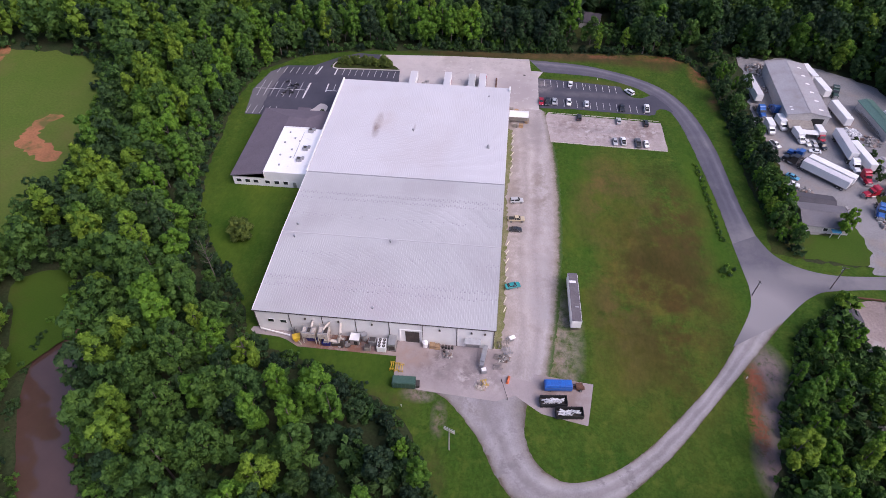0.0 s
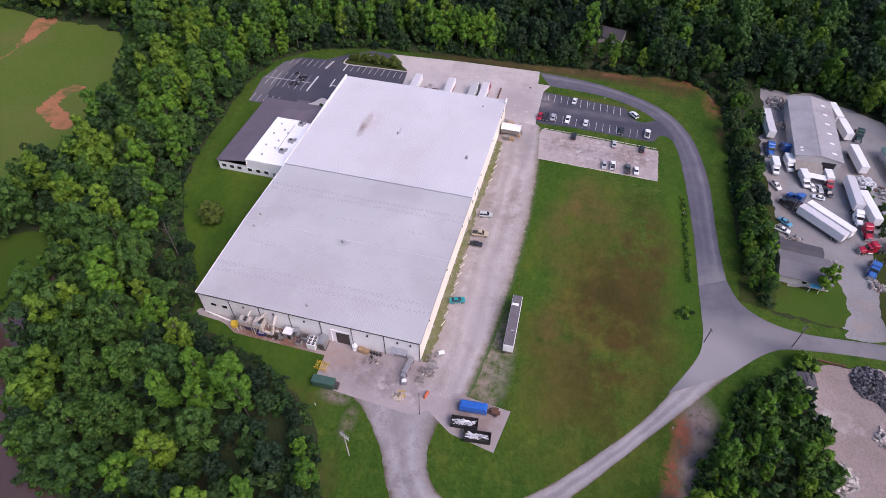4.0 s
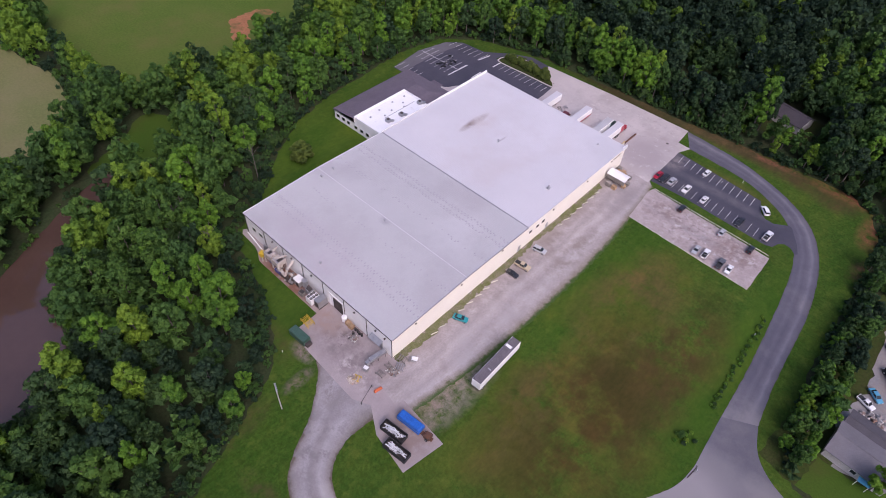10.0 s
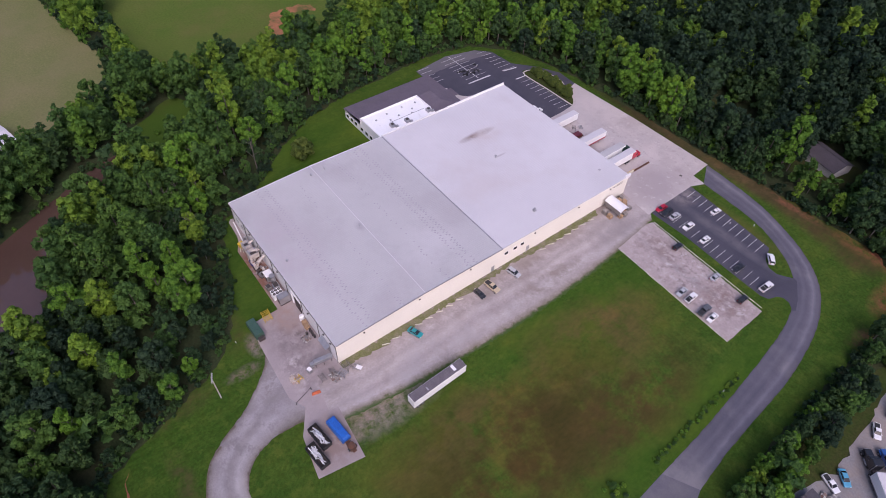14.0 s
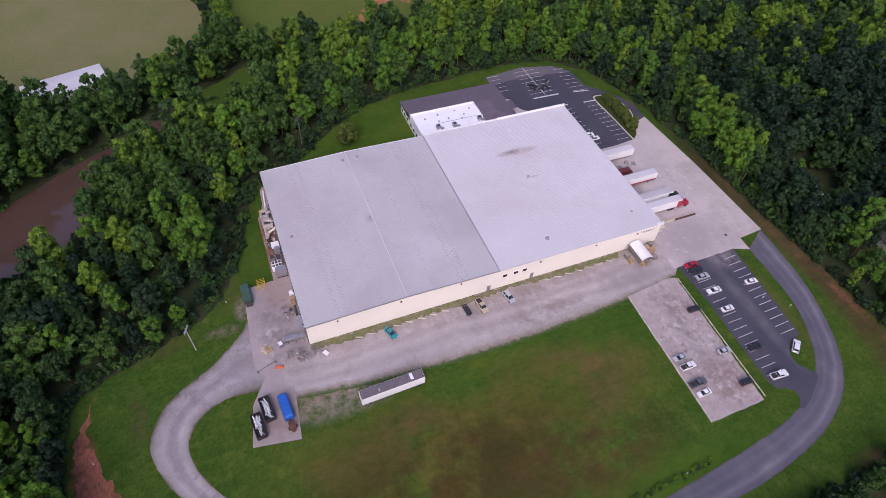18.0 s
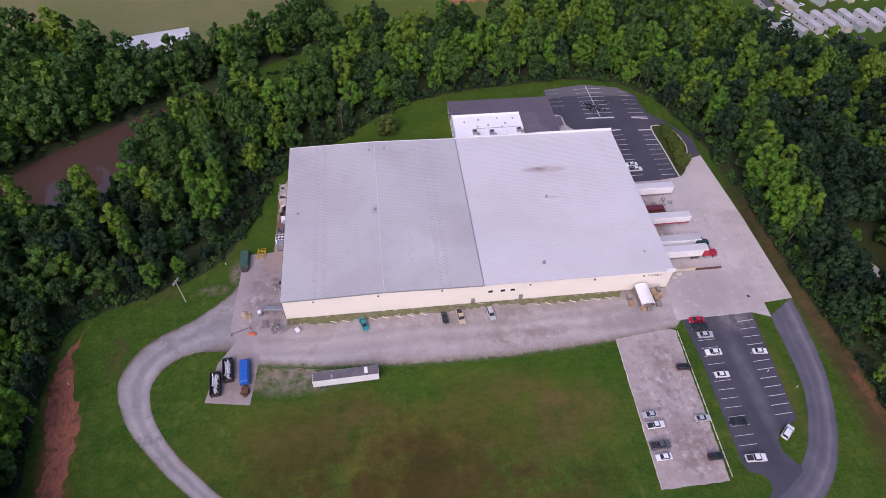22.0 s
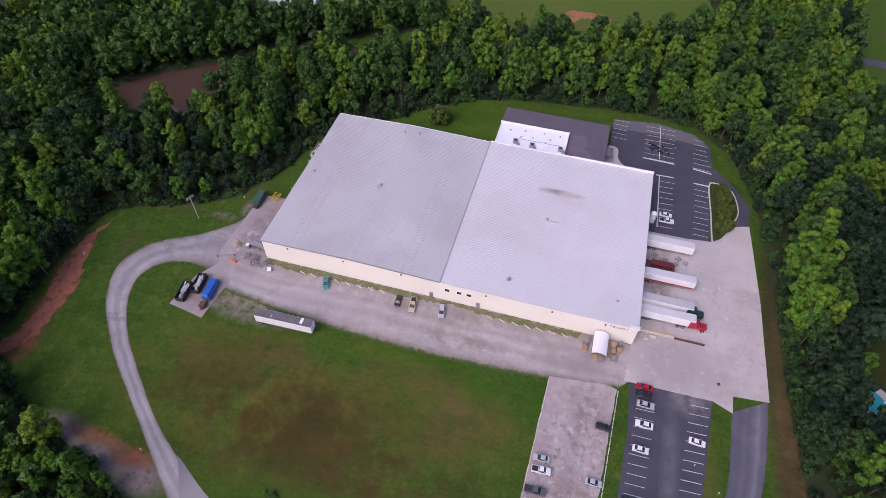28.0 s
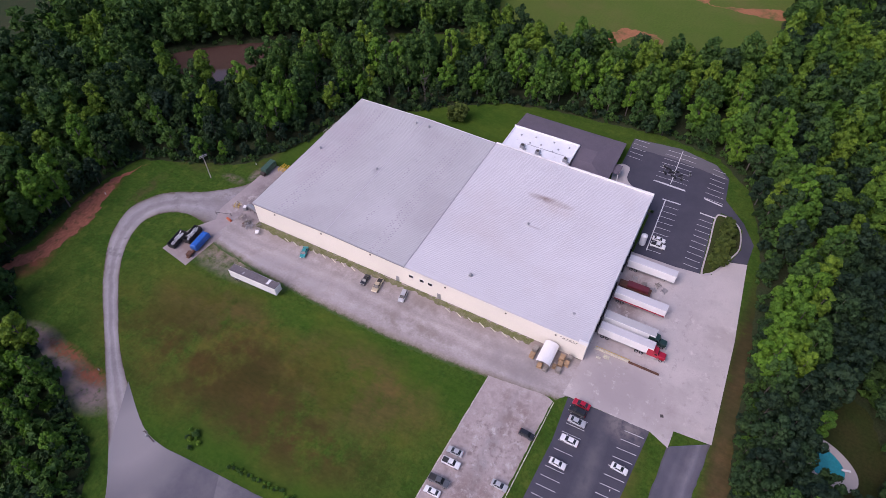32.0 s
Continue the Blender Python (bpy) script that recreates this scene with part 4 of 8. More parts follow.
me.materials.append(surface("lap_sealant", (0.395, 0.375, 0.40), (0.345, 0.325, 0.35), 0.5, 3.0, 0.7))
tagged(new("lap_patching", me), "rows of darker lap joint patches", kind="stuff").parent = house
# gutters, trims and parapets
part("gutter", prism([(0.26, 7.5), (0.30, 7.5), (0.30, 7.62), (0.26, 7.62)], "y", SEAM, RY1), M_WHITE, house, "white edge trim")
part("front_trim", box((60.4, 0.12, 0.3), (-30, -0.28, EAVE - 0.22)), M_DARK, house, "dark eave trim over the end wall")
part("edge_trim", prism([(0, EAVE - 0.25), (26.7, RIDGE - 0.25), (SEAM, EAVE - 0.25), (SEAM, EAVE + 0.12), (26.7, RIDGE + 0.12), (0, EAVE + 0.12)], "x", 0.25, 0.33), M_STEEL, house, "grey verge trim")
part("edge_trim", prism([(-0.2, EAVE - 0.3), (26.7, RIDGE - 0.3), (SEAM, EAVE - 0.3), (SEAM, EAVE + 0.16), (26.7, RIDGE + 0.18), (-0.2, EAVE + 0.16)], "x", RX - 0.3, RX - 0.15), M_WHITE, house, "white verge trim")
part("parapet", prism([(SEAM, 6.5), (80.4, 6.5), (80.4, 8.35), (SEAM, 8.45)], "x", RX - 0.62, RX - 0.3), M_WHITE, house, "white parapet beside the office roof")
part("parapet", prism([(80.4, 5.0), (RY1 + 0.2, 5.0), (RY1 + 0.2, 8.5), (80.4, 8.6)], "x", RX - 0.5, RX - 0.16), M_WHITE, house, "white parapet beside the office roof")
part("parapet", box((0.5, 2.4, 1.2), (0.2, RY1 - 1.0, 7.3)), M_WHITE, house, "white corner parapet")
for x, y, hgt in ((-56.1, 24.9, 0.7), (-56.5, 29.7, 0.7), (-29.7, 25.6, 0.8), (-30.7, 77.2, 0.8), (-5.7, 70.8, 1.0), (-30.5, 3.2, 0.6), (-7.0, 100.0, 0.4)):
    zr = EAVE + (RIDGE - EAVE) * (1 - abs(y - 26.7) / 26.7) if y < SEAM else EAVE + (BACK - EAVE) * (y - SEAM) / (RY1 - SEAM)
    bm = tube((x, y, zr), (x, y, zr + hgt), 0.22, 0.22, 10)
    add_tube(bm, (x, y, zr + hgt), (x, y, zr + hgt + 0.18), 0.42, 0.3, 12)
    if y > 70.5 and y < 71:
        add_box(bm, (0.9, 0.9, 0.5), (x, y, zr))
    part("roof_vent", bm, M_STEEL, house, "galvanised roof vent")
# openings of the side walls
for y in (55.2, 58.6, 61.3):
    w = part("window", box((0.1, 1.5, 1.15), (0.03, y, 4.3)), M_WHITE, house)
    part("pane", box((0.04, 1.25, 0.95), (0.09, y, 4.4)), M_GLASS, w)
for y in (50.6, 64.0):
    d = part("door", box((0.08, 1.1, 2.15), (0.03, y, 0.1)), M_STEEL, house, "grey steel side door")
    part("handle", box((0.05, 0.05, 0.12), (0.09, y + 0.4, 1.1)), M_DARK, d)
for y, z in ((8, 6.6), (25, 6.9), (42, 6.9), (66, 6.3), (84, 6.2), (98, 6.0)):
    part("wall_lamp", box((0.28, 0.45, 0.35), (0.15, y, z), bevel=0.04), M_DARK, house, "dark wall lamp")
for i, w in enumerate((0.55, 0.8, 0.45, 0.9, 0.6, 0.5)):
    part("sign_bar", box((0.05, w * 0.6, 0.3), (0.03, 99.4 + i * 0.85, 6.15 - (i % 2) * 0.1)), M_DARK, house, "dark lettering bars on the wall")
part("sign_bar", box((0.05, 3.6, 0.07), (0.03, 101.6, 5.75)), M_DARK, house, "dark lettering bars on the wall")
for x in (-56.2, -53.0):
    w = part("window", box((1.7, 0.1, 1.2), (x, -0.03, 3.6)), M_WHITE, house)
    part("pane", box((1.45, 0.04, 1.0), (x, -0.09, 3.7)), M_GLASS, w)
big = part("roller_door", box((3.5, 0.12, 4.3), (-20.3, -0.05, 0.1)), M_DARK, house, "dark roller door, shut")
for i in range(10):
    part("slat", box((3.3, 0.05, 0.36), (-20.3, -0.13, 0.2 + i * 0.41)), M_DARK, big)
part("door_frame", box((5.8, 0.2, 0.3), (-20.6, -0.1, 4.9)), M_WHITE, house)
for x in (-23.4, -17.9):
    part("door_frame", box((0.28, 0.2, 4.9), (x, -0.1, 0.1)), M_WHITE, house)
d2 = part("roller_door", box((3.4, 0.12, 3.2), (-5.2, -0.05, 0.1)), M_STEEL, house, "grey roller door, shut")
for i in range(8):
    part("slat", box((3.2, 0.05, 0.33), (-5.2, -0.13, 0.2 + i * 0.38)), M_STEEL, d2)
part("awning", prism([(-0.1, 3.9), (-1.5, 3.3), (-1.5, 3.42), (-0.1, 4.02)], "x", -7.2, -3.2), M_STEEL, house, "grey metal awning")
for x in (-47, -38.6, -30.2, -13.4, -5.6, -2.3):
    part("wall_lamp", tube((x, -0.1, 6.4), (x, -0.5, 6.3), 0.2, 0.28, 10), M_DARK, house, "round dark wall lamp")
for i, x in enumerate((-40.5, -37.5, -34.0, -23.8, -19.5, -13.5, -10.8)):
    dd = part("dock_door", box((2.7, 0.12, 3.0), (x, RY1 + 0.06, 1.2)), M_STEEL, house, "grey dock door with black bumper seals")
    for sx in (-1.5, 1.5):
        part("seal", box((0.35, 0.5, 3.3), (x + sx, RY1 + 0.25, 1.1)), M_BLACK, dd)

# ---- office wing ----
office = thing("office", "single-storey white office wing with a mauve hipped roof", "office building")
OX0, OX1, OY0, OY1, OE = -86.0, -60.7, 53.8, 90.4, 3.7
part("wall", prism([(OX0 + 0.5, 0), (OX1, 0), (OX1, OE), (OX0 + 0.5, OE)], "y", OY0 + 0.3, OY0 + 0.6), M_WHITE, office)
part("wall", prism([(OY0 + 0.6, 0), (OY1 - 0.6, 0), (OY1 - 0.6, OE), (OY0 + 0.6, OE)], "x", OX0 + 0.5, OX0 + 0.8), M_WHITE, office)
part("wall", prism([(OX0 + 0.5, 0), (-63.4, 0), (-63.4, OE), (OX0 + 0.5, OE)], "y", OY1 - 0.6, OY1 - 0.3), M_WHITE, office)
part("wall", prism([(OY1 - 12, 0), (OY1 - 0.6, 0), (OY1 - 0.6, OE), (OY1 - 12, OE)], "x", -63.7, -63.4), M_WHITE, office)
part("slab", box((24.4, 35.6, 0.2), (-73.2, 72.1, 0)), M_CONCRETE, office)


def faces(points, polys, up=True):
    bm = bmesh.new()
    used = sorted({i for f in polys for i in f})
    v = {i: bm.verts.new(points[i]) for i in used}
    for f in polys:
        bm.faces.new([v[i] for i in f])
    for fc in bm.faces:
        fc.normal_update()
        if fc.normal.z < -0.01:
            fc.normal_flip()
    r = bmesh.ops.extrude_face_region(bm, geom=bm.faces[:])
    for q in r["geom"]:
        if isinstance(q, bmesh.types.BMVert):
            q.co.z += 0.14 if up else 0.0
            q.co.x += 0.0 if up else 0.12
    bmesh.ops.recalc_face_normals(bm, faces=bm.faces[:])
    return bm


# mauve roof: a strip along the outer side that turns the corner at the car park end
RP = [(OX0, OY0, OE), (-75.0, OY0, 5.3), (-75.0, 77.8, 5.3), (OX0, OY1 + 0.6, OE), (-62.8, OY1 + 0.6, OE), (-62.8, 77.8, OE), (-75.0, 84.0, 5.5), (-68.5, 84.0, 5.4),
      (-75.0, OY0, OE), (-75.0, 77.8, OE), (-68.5, 77.8, 5.0)]
part("roof_slope", faces(RP, [(0, 1, 2, 6, 3)]), M_SHINGLE, office, "mauve shingle roof")
part("roof_slope", faces(RP, [(3, 6, 7, 4)]), M_SHINGLE, office, "mauve shingle roof")
part("roof_slope", faces(RP, [(6, 2, 10, 7)]), M_SHINGLE, office, "mauve shingle roof")
part("roof_slope", faces(RP, [(7, 10, 5, 4)]), M_SHINGLE, office, "mauve shingle roof")
part("gable_end", faces(RP, [(0, 8, 1)], False), M_WHITE, office)
part("inner_wall", faces(RP, [(8, 9, 2, 1)], False), M_WHITE, office)
part("porch_roof", box((4.6, 2.6, 0.22), (-72.4, OY1 + 1.6, 3.1)), M_SHINGLE, office, "small flat entrance roof")
for x in (-74.4, -70.4):
    part("porch_post", tube((x, OY1 + 2.6, 0), (x, OY1 + 2.6, 3.1), 0.12), M_WHITE, office)
part("flat_roof", prism([(-74.9, 5.5), (-60.7, 5.5), (-60.7, 5.75), (-74.9, 5.75)], "y", OY0 + 0.3, 77.7), M_MEMBRANE, office, "flat white membrane roof")
part("roof_kerb", box((14.2, 0.35, 2.3), (-67.8, OY0 + 0.45, 3.7)), M_WHITE, office)
part("roof_kerb", box((0.3, 24.0, 0.5), (-74.75, 65.8, 5.75)), M_WHITE, office)
part("roof_kerb", box((8.6, 0.3, 0.5), (-70.4, 77.6, 5.75)), M_WHITE, office)
for x, y in ((-65.2, 60.8), (-65.2, 76.0), (-64.6, 66.5)):
    u = part("rooftop_unit", box((1.7, 1.5, 1.1), (x, y, 5.76), bevel=0.06), M_STEEL, office, "grey rooftop air conditioner")
    part("fan_guard", tube((x, y, 6.86), (x, y, 6.98), 0.55, 0.5, 16), M_DARK, u)
    part("duct", box((0.7, 1.1, 0.6), (x + 0.9, y + 1.1, 5.76)), M_STEEL, u)
vent = random.Random(8)
for x, y in ((-71, 58), (-72, 63), (-69, 66), (-72.3, 69.5), (-69.5, 72), (-72, 75), (-67.6, 70.6), (-68.4, 62.2)):
    part("roof_curb", box((0.5, 0.5, 0.35), (x, y, 5.75)), M_STEEL, office)
part("pipe_run", box((0.12, 14, 0.12), (-67.4, 68.5, 5.76)), M_STEEL, office)
for x in (-83.6, -80.8, -78.1, -74.3, -71.3, -68.4):
    w = part("window", box((1.7, 0.12, 1.35), (x, OY0 + 0.26, 1.2)), M_WHITE, office)
    part("pane", box((1.45, 0.06, 1.12), (x, OY0 + 0.19, 1.3)), M_GLASS, w)
d = part("door", box((1.1, 0.1, 2.1), (-65.6, OY0 + 0.26, 0.15)), M_STEEL, office, "grey steel door")
part("handle", box((0.12, 0.06, 0.06), (-65.2, OY0 + 0.18, 1.1)), M_DARK, d)
for y in (58, 62, 66, 70, 74, 78, 82, 86):
    w = part("window", box((0.12, 1.7, 1.35), (OX0 + 0.46, y, 1.2)), M_WHITE, office)
    part("pane", box((0.06, 1.45, 1.12), (OX0 + 0.39, y, 1.3)), M_GLASS, w)
for x in (-83.5, -80.5, -69.5):
    w = part("window", box((1.7, 0.12, 1.35), (x, OY1 - 0.26, 1.2)), M_WHITE, office)
    part("pane", box((1.45, 0.06, 1.12), (x, OY1 - 0.19, 1.3)), M_GLASS, w)
patch("pavement_4", smooth_line([(-79, 91.2), (-70, 91.2), (-66.5, 95), (-66, 99.5), (-69, 101), (-71, 97.5), (-74, 95.6), (-79, 95)], True, 3), 0.1, M_CONCRETE, "pale concrete path to the office entrance", "path")
patch("verge_2", [(-66, 92), (-60.8, 92), (-60.8, 107), (-62.5, 107), (-64, 98)], 0.105, M_WEEDS, "planting strip beside the office", "bed", 0.2, 19)

# ---- vehicles: each kind is built once for a colour and then copied ----
def paint(name, col, rough=0.3):
    return surface(name, col, tuple(c * 0.9 for c in col), 0.8, 6.0, rough, 0.0, bump=0, fine_amount=0.04, coat=0.4)


P_WHITE, P_SILVER, P_BLACK, P_GREY = paint("white_car_paint", (0.78, 0.78, 0.78)), paint("silver_car_paint", (0.42, 0.43, 0.45)), paint("black_car_paint", (0.02, 0.021, 0.025)), paint("grey_car_paint", (0.10, 0.105, 0.115))
P_RED, P_BLUE, P_TEAL, P_GREENP = paint("red_paint", (0.40, 0.008, 0.03)), paint("blue_truck_paint", (0.03, 0.12, 0.38)), paint("teal_car_paint", (0.012, 0.24, 0.26)), paint("dark_green_truck_paint", (0.015, 0.045, 0.035))
P_TAN, P_MAROON, P_SKY = paint("tan_car_paint", (0.48, 0.40, 0.27)), paint("maroon_paint", (0.13, 0.02, 0.025)), paint("light_blue_paint", (0.08, 0.32, 0.48))
M_LAMP_RED = surface("red_lens", (0.35, 0.01, 0.01), None, 1, 4, 0.3, bump=0)
M_LAMP_CLEAR = surface("clear_lens", (0.7, 0.7, 0.68), None, 1, 4, 0.2, bump=0)
PROTO = {}


def rounded_prism(profile, half, bevel, inset=0.0):
    """A side outline of (x, z) points with a width; inset draws the upper points in."""
    bm = bmesh.new()
    top = max(z for _, z in profile)
    low = min(z for _, z in profile)
    rows = []
    for s in (-1, 1):
        rows.append([bm.verts.new((x, s * (half - inset * (z - low) / (top - low)), z)) for x, z in profile])
    a, b = rows
    bm.faces.new(a)
    bm.faces.new(b[::-1])
    n = len(profile)
    for i in range(n):
        bm.faces.new((a[i], b[i], b[(i + 1) % n], a[(i + 1) % n]))
    bmesh.ops.recalc_face_normals(bm, faces=bm.faces[:])
    if bevel:
        bmesh.ops.bevel(bm, geom=bm.edges[:], offset=bevel, segments=1, affect="EDGES", clamp_overlap=True)
    return bm


def add_wheel(t, x, y, r, w, rim=True):
    wh = part("wheel", tube((x, y - w / 2, r), (x, y + w / 2, r), r, r, 14), M_BLACK, t)
    if rim:
        s = 1 if y > 0 else -1
        part("rim", tube((x, y + s * (w / 2 - 0.02), r), (x, y + s * (w / 2 + 0.015), r), r * 0.6, r * 0.55, 12), M_STEEL, wh)
    return wh


SHAPES = {
    "sedan": dict(body=[(-2.35, 0.32), (2.3, 0.32), (2.38, 0.62), (2.2, 0.82), (1.05, 0.96), (-1.55, 1.02), (-2.3, 0.98), (-2.4, 0.65)], glass=[(-1.75, 0.98), (1.15, 0.94), (0.35, 1.4), (-1.05, 1.43)], roof=(-1.05, 0.32, 1.42), half=0.9),
    "wagon": dict(body=[(-2.3, 0.36), (2.25, 0.36), (2.35, 0.7), (2.15, 0.95), (1.1, 1.08), (-2.2, 1.12), (-2.35, 0.8)], glass=[(-2.2, 1.08), (1.2, 1.05), (0.45, 1.66), (-2.0, 1.68)], roof=(-1.98, 0.42, 1.67), half=0.93),
    "pickup": dict(body=[(-2.7, 0.45), (2.6, 0.45), (2.75, 0.8), (2.6, 1.05), (1.25, 1.15), (-2.75, 1.15), (-2.8, 0.8)], glass=[(-0.75, 1.12), (1.35, 1.1), (0.65, 1.78), (-0.6, 1.8)], roof=(-0.6, 0.62, 1.79), half=0.97),
}


def car(kind, colour, label, at, group="cars parked at the works", category="car"):
    key = (kind, colour.name)
    at = at @ Matrix.Diagonal((0.9, 0.92, 0.94, 1))
    if key in PROTO:
        c = copy_thing(PROTO[key], at)
        c["label"], c["group"] = label, group
        return c
    s = SHAPES[kind]
    c = thing({"sedan": "car", "wagon": "estate_car", "pickup": "pickup_truck"}[kind], label, category, group)
    half = s["half"]
    part("body", rounded_prism(s["body"], half, 0.09), colour, c)
    part("glazing", rounded_prism(s["glass"], half - 0.08, 0.0, 0.2), M_GLASS, c, "dark glazing")
    a, b, z = s["roof"]
    part("roof", box((b - a, 2 * (half - 0.27), 0.05), ((a + b) / 2, 0, z - 0.01), bevel=0.02), colour, c)
    for y in (-half + 0.18, half - 0.18):
        g = s["glass"]
        sy = 1 if y > 0 else -1
        part("pillar", tube((g[1][0] - 0.05, sy * (half - 0.1), g[1][1]), (g[2][0], sy * (half - 0.28), g[2][1]), 0.045, 0.04, 5), colour, c)
        part("pillar", tube((g[0][0] + 0.05, sy * (half - 0.1), g[0][1]), (g[3][0], sy * (half - 0.28), g[3][1]), 0.06, 0.05, 5), colour, c)
        part("pillar", tube(((a + b) / 2 - 0.1, sy * (half - 0.09), g[0][1]), ((a + b) / 2 - 0.1, sy * (half - 0.28), g[3][1]), 0.05, 0.045, 5), colour, c)
    back, front = s["body"][-1][0], s["body"][2][0]
    for sy in (-1, 1):
        part("headlight", box((0.1, 0.4, 0.16), (front - 0.07, sy * (half - 0.3), s["body"][2][1] - 0.05)), M_LAMP_CLEAR, c)
        part("taillight", box((0.1, 0.35, 0.18), (back + 0.04, sy * (half - 0.28), s["body"][-1][1])), M_LAMP_RED, c)
        part("mirror", box((0.12, 0.2, 0.12), (s["glass"][1][0] - 0.25, sy * (half + 0.06), s["glass"][1][1] + 0.04)), colour, c)
    for x in (front - 0.95, back + 0.95):
        for sy in (-1, 1):
            add_wheel(c, x, sy * (half - 0.08), 0.34 if kind == "sedan" else 0.38, 0.22)
    if kind == "pickup":
        part("bed", box((1.75, 1.5, 0.06), (-1.75, 0, 1.13)), M_BLACK, c, "dark open load bed")
        part("tailgate", box((0.06, 1.5, 0.12), (-2.72, 0, 1.13)), colour, c)
    PROTO[key] = c
    c.matrix_basis = at
    return c


def at(x, y, turn, z=0.08):
    return Matrix.Translation((x, y, z)) @ turn_z(turn)


def trailer(length, skin, top, label, m, group="trailers at the works", skirt=None):
    key = ("trailer", length, skin.name, top.name, skirt.name if skirt else "")
    if key in PROTO:
        c = copy_thing(PROTO[key], m)
        c["label"], c["group"] = label, group
        return c
    c = thing("semi_trailer", label, "trailer", group)
    h = length / 2
    part("box_body", box((length, 2.55, 2.75), (0, 0, 1.2), bevel=0.04), skin, c)
    part("roof", box((length - 0.1, 2.4, 0.05), (0, 0, 3.94)), top, c)
    part("side_rail", box((length, 0.06, 0.16), (0, -1.3, 1.18)), M_STEEL, c)
    part("side_rail", box((length, 0.06, 0.16), (0, 1.3, 1.18)), M_STEEL, c)
    if skirt:
        for sy in (-1, 1):
            part("side_stripe", box((length - 0.2, 0.03, 0.5), (0, sy * 1.29, 1.3)), skirt, c, "red lower stripe")
    for sy in (-1, 1):
        part("rear_door", box((0.06, 1.2, 2.5), (-h - 0.02, sy * 0.62, 1.3)), skin, c)
        part("landing_leg", tube((h - 2.6, sy * 0.8, 0), (h - 2.6, sy * 0.8, 1.2), 0.08), M_DARK, c)
        for x in (-h + 1.3, -h + 2.6):
            add_wheel(c, x, sy * 1.0, 0.5, 0.5)
    part("bumper", box((0.1, 2.3, 0.12), (-h, 0, 0.5)), M_DARK, c)
    part("chassis", box((length - 0.6, 1.1, 0.25), (0, 0, 0.95)), M_DARK, c)
    PROTO[key] = c
    c.matrix_basis = m
    return c


def tractor(colour, label, m, group="truck tractors"):
    """A long-nosed road tractor; its nose points along +x."""
    key = ("tractor", colour.name)
    if key in PROTO:
        c = copy_thing(PROTO[key], m)
        c["label"], c["group"] = label, group
        return c
    c = thing("truck_tractor", label, "truck", group)
    part("sleeper", rounded_prism([(-0.9, 0.9), (0.9, 0.9), (0.9, 3.3), (0.5, 3.55), (-0.9, 3.55)], 1.15, 0.08), colour, c)
    part("cab", rounded_prism([(0.9, 0.8), (2.1, 0.8), (2.1, 1.9), (1.75, 2.75), (0.9, 2.95)], 1.08, 0.06), colour, c)
    part("windscreen", rounded_prism([(1.98, 1.95), (2.12, 1.95), (1.8, 2.68), (1.7, 2.68)], 0.95, 0), M_GLASS, c)
    part("hood", rounded_prism([(2.1, 0.75), (3.9, 0.75), (3.95, 1.5), (3.7, 1.72), (2.1, 1.9)], 0.88, 0.1), colour, c)
    part("grille", box((0.06, 1.1, 0.8), (3.95, 0, 0.75)), M_STEEL, c)
    part("bumper", box((0.25, 2.3, 0.35), (4.05, 0, 0.4), bevel=0.04), M_STEEL, c)
    part("frame", box((6.4, 0.9, 0.25), (-0.6, 0, 0.75)), M_DARK, c)
    part("fifth_wheel", box((0.9, 0.9, 0.12), (-2.6, 0, 1.05)), M_DARK, c)
    for sy in (-1, 1):
        part("fender", box((1.25, 0.42, 0.16), (3.0, sy * 0.98, 1.02), bevel=0.06), colour, c)
        part("side_window", box((0.7, 0.04, 0.6), (1.4, sy * 1.08, 1.95)), M_GLASS, c)
        part("fuel_tank", tube((0.2, sy * 1.0, 0.65), (1.8, sy * 1.0, 0.65), 0.3, 0.3, 12), M_STEEL, c)
        part("exhaust_stack", tube((-1.05, sy * 0.95, 0.9), (-1.05, sy * 0.95, 3.9), 0.08), M_STEEL, c)
        part("headlight", box((0.12, 0.3, 0.2), (3.9, sy * 0.85, 1.0)), M_LAMP_CLEAR, c)
        add_wheel(c, 3.0, sy * 0.98, 0.5, 0.3)
        add_wheel(c, -2.1, sy * 0.9, 0.5, 0.55)
        add_wheel(c, -3.4, sy * 0.9, 0.5, 0.55)
    PROTO[key] = c
    c.matrix_basis = m
    return c


